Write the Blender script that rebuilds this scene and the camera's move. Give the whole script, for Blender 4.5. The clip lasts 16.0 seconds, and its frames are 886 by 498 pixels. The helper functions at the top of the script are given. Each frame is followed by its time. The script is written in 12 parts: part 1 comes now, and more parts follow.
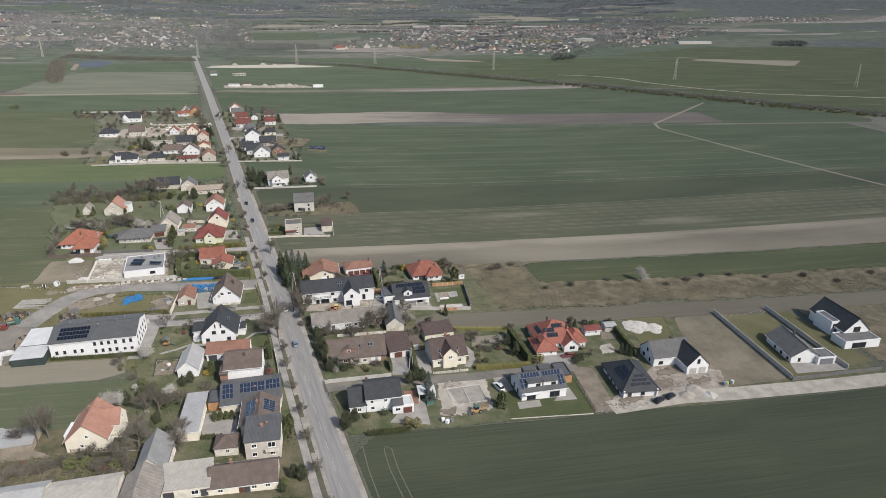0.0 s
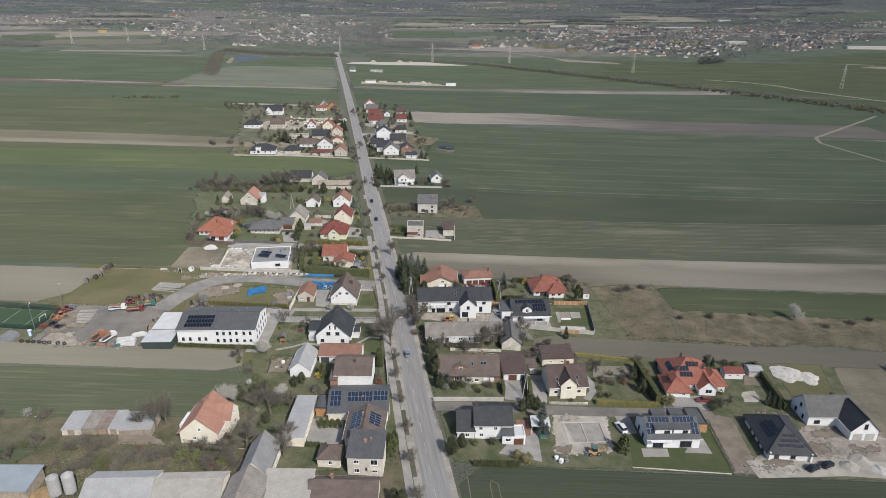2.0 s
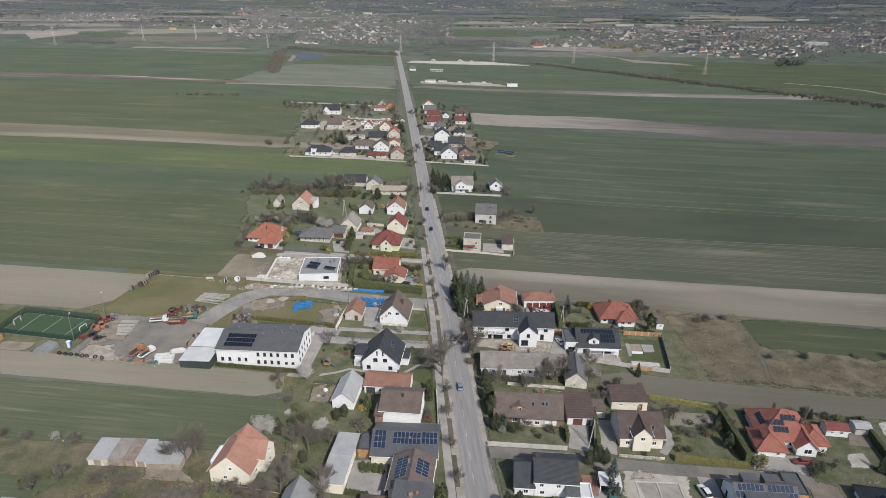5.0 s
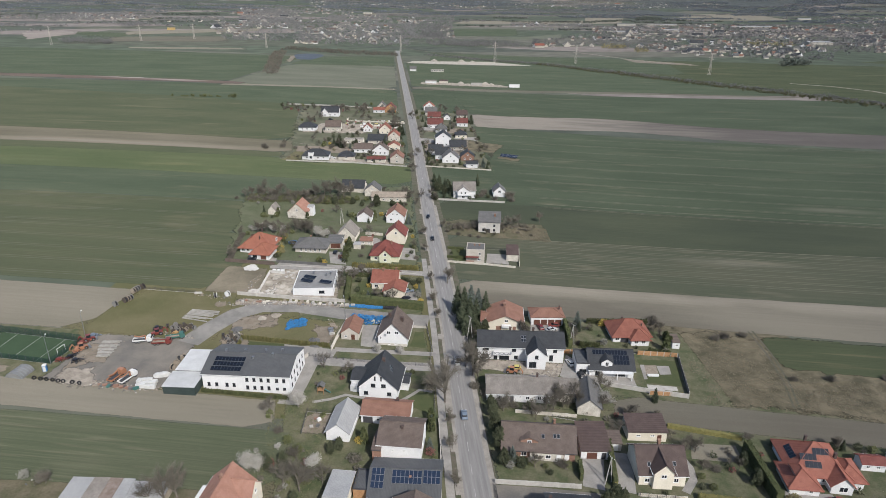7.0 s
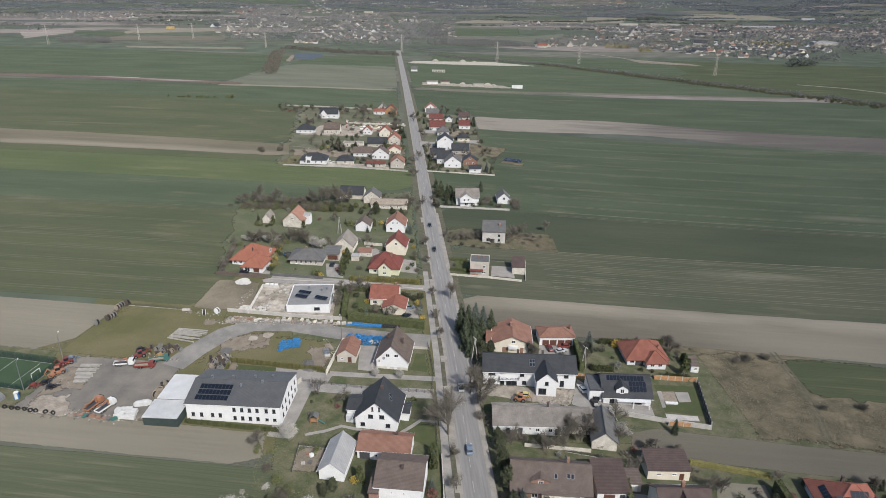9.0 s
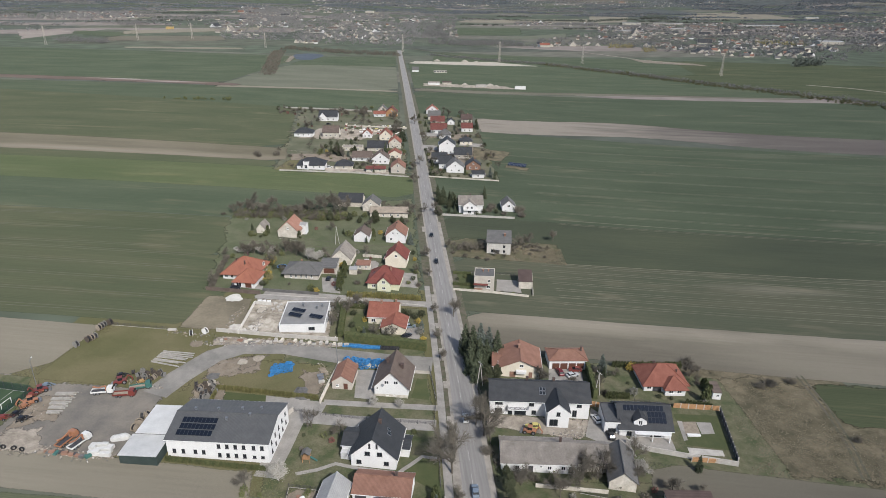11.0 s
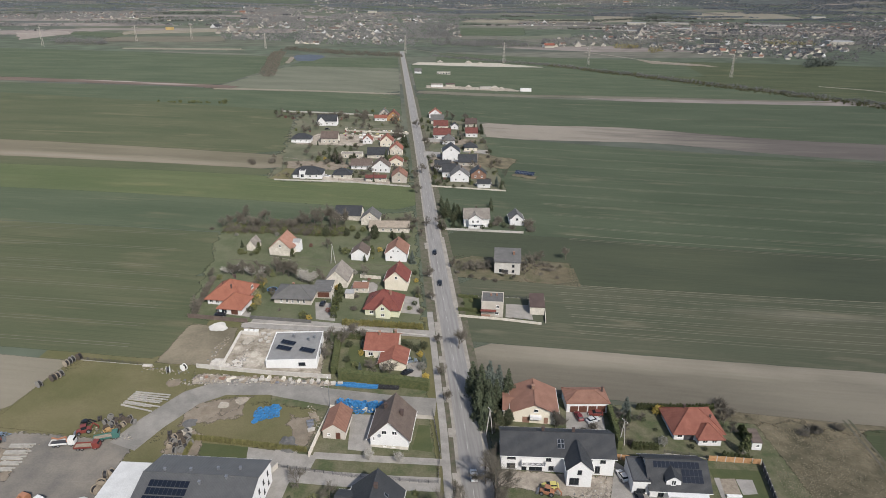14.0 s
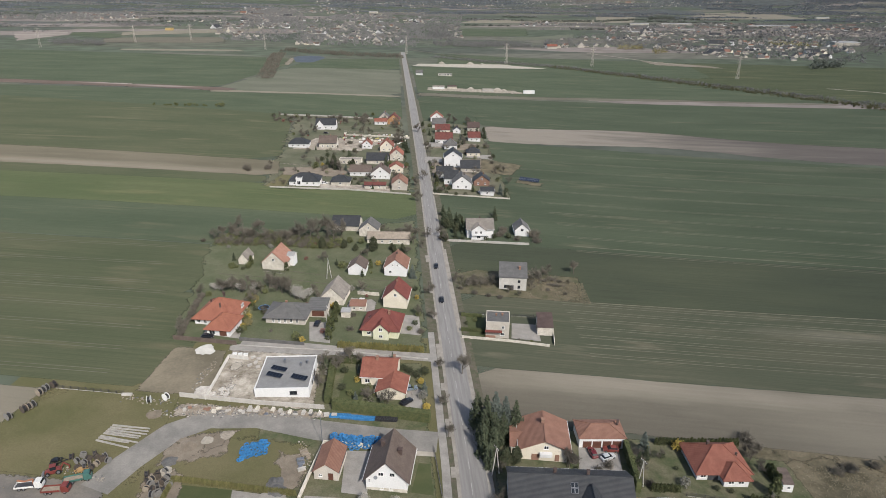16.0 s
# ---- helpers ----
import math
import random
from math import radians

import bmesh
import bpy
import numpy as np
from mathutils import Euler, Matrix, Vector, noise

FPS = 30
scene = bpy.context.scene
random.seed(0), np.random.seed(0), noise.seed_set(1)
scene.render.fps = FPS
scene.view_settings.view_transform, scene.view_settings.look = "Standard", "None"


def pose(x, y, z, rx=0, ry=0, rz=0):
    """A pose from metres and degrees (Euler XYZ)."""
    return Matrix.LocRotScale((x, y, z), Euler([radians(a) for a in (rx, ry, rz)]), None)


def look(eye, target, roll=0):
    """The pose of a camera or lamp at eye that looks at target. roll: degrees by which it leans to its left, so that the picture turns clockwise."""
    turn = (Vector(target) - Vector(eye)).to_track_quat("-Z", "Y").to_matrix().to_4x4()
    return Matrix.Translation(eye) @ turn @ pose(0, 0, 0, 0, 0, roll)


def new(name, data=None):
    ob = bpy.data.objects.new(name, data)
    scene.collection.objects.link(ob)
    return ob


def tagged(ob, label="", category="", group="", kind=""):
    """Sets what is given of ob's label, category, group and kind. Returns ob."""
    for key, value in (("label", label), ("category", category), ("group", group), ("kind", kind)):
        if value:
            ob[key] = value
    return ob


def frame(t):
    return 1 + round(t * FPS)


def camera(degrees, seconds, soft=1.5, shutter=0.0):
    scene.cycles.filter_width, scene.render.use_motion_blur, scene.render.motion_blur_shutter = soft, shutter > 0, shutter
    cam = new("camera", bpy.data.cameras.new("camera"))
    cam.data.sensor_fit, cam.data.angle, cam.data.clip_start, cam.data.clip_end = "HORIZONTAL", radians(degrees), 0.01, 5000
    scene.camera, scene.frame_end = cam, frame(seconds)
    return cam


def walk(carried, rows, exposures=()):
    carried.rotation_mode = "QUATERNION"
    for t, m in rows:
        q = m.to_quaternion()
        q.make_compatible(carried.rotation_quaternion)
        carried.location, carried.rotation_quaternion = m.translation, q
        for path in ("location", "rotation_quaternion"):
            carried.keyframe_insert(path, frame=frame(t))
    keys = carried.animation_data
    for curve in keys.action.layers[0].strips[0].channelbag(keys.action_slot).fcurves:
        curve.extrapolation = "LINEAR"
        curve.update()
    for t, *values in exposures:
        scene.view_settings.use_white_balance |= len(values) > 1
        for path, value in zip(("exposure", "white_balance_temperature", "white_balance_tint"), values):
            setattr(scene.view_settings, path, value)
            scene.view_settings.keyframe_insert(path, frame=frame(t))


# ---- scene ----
cam = camera(70.2, 16.0, 0.75)
PATH = [
    (0, (-28.731, -2.373, 118.141), (-28.025, -0.658, 117.394), 0.5),
    (0.5, (-27.826, 1.11, 118.157), (-27.209, 2.859, 117.408), 0.6),
    (1, (-27.02, 4.59, 118.151), (-26.512, 6.372, 117.401), 0.6),
    (1.5, (-26.345, 8.059, 118.113), (-25.903, 9.859, 117.361), 0.6),
    (2, (-25.837, 11.53, 118.056), (-25.492, 13.35, 117.303), 0.6),
    (2.5, (-25.423, 15.051, 118.005), (-25.215, 16.891, 117.249), 0.6),
    (3, (-25.1, 18.611, 117.947), (-24.92, 20.453, 117.19), 0.6),
    (3.5, (-24.843, 22.215, 117.887), (-24.664, 24.057, 117.129), 0.6),
    (4, (-24.637, 25.883, 117.802), (-24.459, 27.725, 117.043), 0.6),
    (6.5, (-23.658, 44.93, 116.998), (-23.483, 46.772, 116.239), 0.5),
    (7, (-23.48, 48.764, 116.934), (-23.305, 50.606, 116.174), 0.5),
    (7.5, (-23.33, 52.623, 116.872), (-23.157, 54.465, 116.112), 0.6),
    (8, (-23.186, 56.581, 116.82), (-23.012, 58.422, 116.06), 0.6),
    (8.5, (-23.058, 60.548, 116.77), (-22.884, 62.389, 116.008), 0.6),
    (9, (-22.874, 64.524, 116.725), (-22.701, 66.365, 115.963), 0.6),
    (11.5, (-21.587, 84.413, 116.374), (-21.42, 86.254, 115.61), 0.5),
    (12, (-21.34, 88.377, 116.343), (-21.175, 90.218, 115.579), 0.6),
    (12.5, (-21.091, 92.28, 116.28), (-20.927, 94.121, 115.516), 0.5),
    (13, (-20.827, 96.238, 116.218), (-20.665, 98.079, 115.454), 0.5),
    (13.5, (-20.547, 100.279, 116.151), (-20.386, 102.12, 115.387), 0.5),
    (14, (-20.334, 104.28, 116.065), (-20.175, 106.121, 115.301), 0.4),
    (14.5, (-20.137, 108.229, 115.986), (-19.979, 110.07, 115.222), 0.4),
    (15, (-19.908, 112.131, 115.948), (-19.75, 113.973, 115.184), 0.4),
    (15.5, (-19.625, 116.043, 115.945), (-19.47, 117.885, 115.181), 0.4),
    (16, (-19.318, 119.932, 115.962), (-19.163, 121.774, 115.199), 0.4),
]
walk(cam, [(t, look(eye, to, roll)) for t, eye, to, roll in PATH], [(0, 0.52, 6420, 10), (1, 0.46, 6380, 10), (3, 0.43, 6270, 10), (9, 0.43, 6290, 10), (12.5, 0.43, 6380, 10), (14, 0.43, 6470, 10), (16, 0.43, 6500, 10)])

# ---- world, sun ----
world = bpy.data.worlds.new("world")
scene.world = world
world.use_nodes = True
sky = world.node_tree.nodes.new("ShaderNodeTexSky")
sky.sky_type, sky.sun_disc = "NISHITA", False
sky.sun_elevation, sky.sun_rotation = radians(41), radians(158)
sky.dust_density, sky.air_density = 2.0, 1.0
world.node_tree.links.new(sky.outputs[0], world.node_tree.nodes["Background"].inputs[0])
world.node_tree.nodes["Background"].inputs[1].default_value = 0.10
sun_data = bpy.data.lights.new("sun", "SUN")
sun_data.energy, sun_data.angle, sun_data.color = 2.6, radians(0.6), (1.0, 0.95, 0.87)
sun = new("sun", sun_data)
sun.matrix_world = look((0, 0, 300), (-0.283, 0.700, 300 - 0.656))


# ---- materials ----
def nodes_of(m):
    m.use_nodes = True
    return m.node_tree.nodes, m.node_tree.links


def surf(name, c1, c2, coarse=0.15, fine=4.0, rough=0.85, bump=0.3, metal=0.0, stretch=None, vary=0.0, turn=-9.0, dots=0.0, bands=None):
    """A weathered surface: two colours mixed by coarse and fine noise at real size; stretch draws the coarse noise out along a direction; bands: rows by height or across."""
    m = bpy.data.materials.new(name)
    N, L = nodes_of(m)
    b = N["Principled BSDF"]
    geo = N.new("ShaderNodeNewGeometry")
    mp = N.new("ShaderNodeMapping")
    mp.inputs["Rotation"].default_value = (0, 0, radians(-turn))
    if stretch:
        mp.inputs["Scale"].default_value = stretch
    L.new(geo.outputs["Position"], mp.inputs["Vector"])
    n1 = N.new("ShaderNodeTexNoise")
    n1.inputs["Scale"].default_value, n1.inputs["Detail"].default_value, n1.inputs["Roughness"].default_value = coarse, 9, 0.62
    L.new(mp.outputs[0], n1.inputs["Vector"])
    n2 = N.new("ShaderNodeTexNoise")
    n2.inputs["Scale"].default_value, n2.inputs["Detail"].default_value = fine, 4
    L.new(geo.outputs["Position"], n2.inputs["Vector"])
    r1 = N.new("ShaderNodeMapRange")
    r1.inputs["From Min"].default_value, r1.inputs["From Max"].default_value = 0.36, 0.64
    L.new(n1.outputs[0], r1.inputs["Value"])
    mx = N.new("ShaderNodeMix")
    mx.data_type = "RGBA"
    mx.inputs[6].default_value, mx.inputs[7].default_value = (*c1, 1), (*c2, 1)
    L.new(r1.outputs[0], mx.inputs[0])
    r2 = N.new("ShaderNodeMapRange")
    r2.inputs["From Min"].default_value, r2.inputs["From Max"].default_value = 0.25, 0.75
    r2.inputs["To Min"].default_value, r2.inputs["To Max"].default_value = (0.8, 1.2) if bump >= 0.5 else (0.88, 1.12)
    L.new(n2.outputs[0], r2.inputs["Value"])
    grain = r2.outputs[0]
    if vary:
        oi = N.new("ShaderNodeObjectInfo")
        r3 = N.new("ShaderNodeMapRange")
        r3.inputs["To Min"].default_value, r3.inputs["To Max"].default_value = 1 - vary, 1 + vary
        L.new(oi.outputs["Random"], r3.inputs["Value"])
        mu = N.new("ShaderNodeMath")
        mu.operation = "MULTIPLY"
        L.new(grain, mu.inputs[0]), L.new(r3.outputs[0], mu.inputs[1])
        grain = mu.outputs[0]
    height = n2.outputs[0]
    if bands:
        axis, size, depth = bands
        tc = N.new("ShaderNodeTexCoord")
        wv = N.new("ShaderNodeTexWave")
        wv.bands_direction = axis
        wv.inputs["Scale"].default_value, wv.inputs["Distortion"].default_value = 0.314 / size, 0.4
        L.new(tc.outputs["Object"], wv.inputs["Vector"])
        r4 = N.new("ShaderNodeMapRange")
        r4.inputs["To Min"].default_value, r4.inputs["To Max"].default_value = 1 - depth, 1.0
        L.new(wv.outputs["Fac"], r4.inputs["Value"])
        mu = N.new("ShaderNodeMath")
        mu.operation = "MULTIPLY"
        L.new(grain, mu.inputs[0]), L.new(r4.outputs[0], mu.inputs[1])
        grain = mu.outputs[0]
        height = wv.outputs["Fac"]
    sc = N.new("ShaderNodeVectorMath")
    sc.operation = "SCALE"
    L.new(mx.outputs[2], sc.inputs[0]), L.new(grain, sc.inputs["Scale"])
    L.new(sc.outputs[0], b.inputs["Base Color"])
    b.inputs["Roughness"].default_value, b.inputs["Metallic"].default_value = rough, metal
    b.inputs["Specular IOR Level"].default_value = 0.3
    b.inputs["Diffuse Roughness"].default_value = 0.75 if rough >= 0.9 else 0.4
    if bump:
        bp = N.new("ShaderNodeBump")
        bp.inputs["Strength"].default_value, bp.inputs["Distance"].default_value = bump, 0.06
        L.new(height, bp.inputs["Height"]), L.new(bp.outputs[0], b.inputs["Normal"])
    return m


def crop(name, c1, c2, soil, streak=0.3, coarse=0.012, row=3.0, ridge=0.13, dry=(), dry_soil=None):
    """A sown field: large soft patches, drill rows along the field and paler streaks of soil; dry: soft-edged dry spots (x, y, half length, half width, share)."""
    m = bpy.data.materials.new(name)
    N, L = nodes_of(m)
    b = N["Principled BSDF"]
    geo = N.new("ShaderNodeNewGeometry")
    mp = N.new("ShaderNodeMapping")
    mp.inputs["Rotation"].default_value = (0, 0, radians(10.5))
    L.new(geo.outputs["Position"], mp.inputs["Vector"])

    def noisy(scale, sx, sy, detail=5):
        m2 = N.new("ShaderNodeMapping")
        m2.inputs["Scale"].default_value = (sx, sy, 1)
        L.new(mp.outputs[0], m2.inputs["Vector"])
        n = N.new("ShaderNodeTexNoise")
        n.inputs["Scale"].default_value, n.inputs["Detail"].default_value = scale, detail
        L.new(m2.outputs[0], n.inputs["Vector"])
        return n.outputs[0]

    def ramp(v, a, z, lo=0.0, hi=1.0):
        r = N.new("ShaderNodeMapRange")
        for k, val in zip(("From Min", "From Max", "To Min", "To Max"), (a, z, lo, hi)):
            r.inputs[k].default_value = val
        L.new(v, r.inputs["Value"])
        return r.outputs[0]

    def mix(f, a, z):
        x = N.new("ShaderNodeMix")
        x.data_type = "RGBA"
        L.new(f, x.inputs[0])
        for s, v in ((6, a), (7, z)):
            if isinstance(v, tuple):
                x.inputs[s].default_value = (*v, 1)
            else:
                L.new(v, x.inputs[s])
        return x.outputs[2]

    base = mix(ramp(noisy(coarse, 1, 3), 0.35, 0.65), c1, c2)
    st = N.new("ShaderNodeMath")
    st.operation = "MULTIPLY"
    L.new(ramp(noisy(1.0, 0.004, 0.11, 3), 0.56, 0.72), st.inputs[0])
    L.new(ramp(noisy(0.02, 0.7, 1.5, 3), 0.45, 0.62, 0, streak * 1.8), st.inputs[1])
    col = mix(st.outputs[0], base, soil)
    lines = N.new("ShaderNodeMath")
    lines.operation = "MULTIPLY"
    L.new(ramp(noisy(1.0, 0.005, 0.5, 2), 0.58, 0.7), lines.inputs[0])
    L.new(ramp(noisy(0.013, 0.8, 1.6, 3), 0.46, 0.64, 0, streak * 1.3), lines.inputs[1])
    col = mix(lines.outputs[0], col, soil)
    for cx, cy, rx, ry, share in dry:
        ca, sa = math.cos(radians(10.5)), math.sin(radians(10.5))
        m3 = N.new("ShaderNodeMapping")
        m3.inputs["Location"].default_value = (-(cx * ca - cy * sa) / rx, -(cx * sa + cy * ca) / ry, 0)
        m3.inputs["Scale"].default_value = (1 / rx, 1 / ry, 0)
        L.new(mp.outputs[0], m3.inputs["Vector"])
        ln = N.new("ShaderNodeVectorMath")
        ln.operation = "LENGTH"
        L.new(m3.outputs[0], ln.inputs[0])
        wob = N.new("ShaderNodeMath")
        wob.operation = "ADD"
        L.new(ln.outputs["Value"], wob.inputs[0]), L.new(ramp(noisy(1.0, 0.014, 0.09, 5), 0.25, 0.75, -0.38, 0.38), wob.inputs[1])
        col = mix(ramp(wob.outputs[0], 1.1, 0.15, 0.0, share), col, dry_soil or soil)
    rows = ramp(noisy(1.0, 0.01, row, 2), 0.3, 0.7, 1 - ridge, 1 + ridge)
    grain = ramp(noisy(6.0, 1, 1, 3), 0.25, 0.75, 0.8, 1.2)
    mu = N.new("ShaderNodeMath")
    mu.operation = "MULTIPLY"
    L.new(rows, mu.inputs[0]), L.new(grain, mu.inputs[1])
    sc = N.new("ShaderNodeVectorMath")
    sc.operation = "SCALE"
    L.new(col, sc.inputs[0]), L.new(mu.outputs[0], sc.inputs["Scale"])
    L.new(sc.outputs[0], b.inputs["Base Color"])
    b.inputs["Roughness"].default_value = 0.95
    b.inputs["Specular IOR Level"].default_value = 0.1
    b.inputs["Diffuse Roughness"].default_value = 0.75
    bp = N.new("ShaderNodeBump")
    bp.inputs["Strength"].default_value, bp.inputs["Distance"].default_value = 0.5, 0.1
    L.new(noisy(5.0, 0.4, 1.0, 4), bp.inputs["Height"]), L.new(bp.outputs[0], b.inputs["Normal"])
    return m


def patchwork(name):
    """Far country: a patchwork of long fields, each of one crop."""
    m = bpy.data.materials.new(name)
    N, L = nodes_of(m)
    b = N["Principled BSDF"]
    geo = N.new("ShaderNodeNewGeometry")
    mp = N.new("ShaderNodeMapping")
    mp.inputs["Rotation"].default_value, mp.inputs["Scale"].default_value = (0, 0, radians(12)), (0.0019, 0.0062, 0.001)
    L.new(geo.outputs["Position"], mp.inputs["Vector"])
    v = N.new("ShaderNodeTexVoronoi")
    v.inputs["Scale"].default_value = 1.0
    L.new(mp.outputs[0], v.inputs["Vector"])
    sep = N.new("ShaderNodeSeparateColor")
    L.new(v.outputs["Color"], sep.inputs[0])
    cr = N.new("ShaderNodeValToRGB")
    cr.color_ramp.interpolation = "CONSTANT"
    # crop colours, raised a little to put distance haze into them
    stops = ((0.0, (0.077, 0.092, 0.068)), (0.25, (0.099, 0.106, 0.083)), (0.42, (0.077, 0.086, 0.072)), (0.58, (0.190, 0.168, 0.155)), (0.72, (0.122, 0.119, 0.101)), (0.86, (0.083, 0.098, 0.074)))
    for k, (pos, c) in enumerate(stops):
        e = cr.color_ramp.elements[k] if k < 2 else cr.color_ramp.elements.new(pos)
        e.position, e.color = pos, (*c, 1)
    L.new(sep.outputs[0], cr.inputs[0])
    n = N.new("ShaderNodeTexNoise")
    n.inputs["Scale"].default_value, n.inputs["Detail"].default_value = 0.03, 8
    L.new(geo.outputs["Position"], n.inputs["Vector"])
    r = N.new("ShaderNodeMapRange")
    r.inputs["From Min"].default_value, r.inputs["From Max"].default_value, r.inputs["To Min"].default_value, r.inputs["To Max"].default_value = 0.3, 0.7, 0.75, 1.2
    L.new(n.outputs[0], r.inputs["Value"])
    ln = N.new("ShaderNodeVectorMath")
    ln.operation = "LENGTH"
    L.new(geo.outputs["Position"], ln.inputs[0])
    mp2 = N.new("ShaderNodeMapping")
    mp2.inputs["Scale"].default_value = (0.0011, 0.0011, 0.02)
    L.new(geo.outputs["Position"], mp2.inputs["Vector"])
    nf = N.new("ShaderNodeTexNoise")
    nf.inputs["Scale"].default_value, nf.inputs["Detail"].default_value = 1.0, 7
    L.new(mp2.outputs[0], nf.inputs["Vector"])
    far = N.new("ShaderNodeMapRange")
    for k, val in zip(("From Min", "From Max", "To Min", "To Max"), (3000, 5200, -0.14, 0.1)):
        far.inputs[k].default_value = val
    L.new(ln.outputs["Value"], far.inputs["Value"])
    ad = N.new("ShaderNodeMath")
    L.new(nf.outputs[0], ad.inputs[0]), L.new(far.outputs[0], ad.inputs[1])
    fm = N.new("ShaderNodeMapRange")
    fm.inputs["From Min"].default_value, fm.inputs["From Max"].default_value = 0.5, 0.53
    L.new(ad.outputs[0], fm.inputs["Value"])
    wood = N.new("ShaderNodeMix")
    wood.data_type = "RGBA"
    wood.inputs[7].default_value = (0.08, 0.088, 0.086, 1)
    L.new(fm.outputs[0], wood.inputs[0]), L.new(cr.outputs[0], wood.inputs[6])
    sc = N.new("ShaderNodeVectorMath")
    sc.operation = "SCALE"
    L.new(wood.outputs[2], sc.inputs[0]), L.new(r.outputs[0], sc.inputs["Scale"])
    L.new(sc.outputs[0], b.inputs["Base Color"])
    b.inputs["Roughness"].default_value = 0.95
    b.inputs["Specular IOR Level"].default_value = 0.1
    b.inputs["Diffuse Roughness"].default_value = 0.75
    return m


def glass(name, tint=(0.02, 0.025, 0.03)):
    m = bpy.data.materials.new(name)
    N, L = nodes_of(m)
    b = N["Principled BSDF"]
    b.inputs["Base Color"].default_value, b.inputs["Roughness"].default_value = (*tint, 1), 0.06
    b.inputs["IOR"].default_value = 1.5
    return m


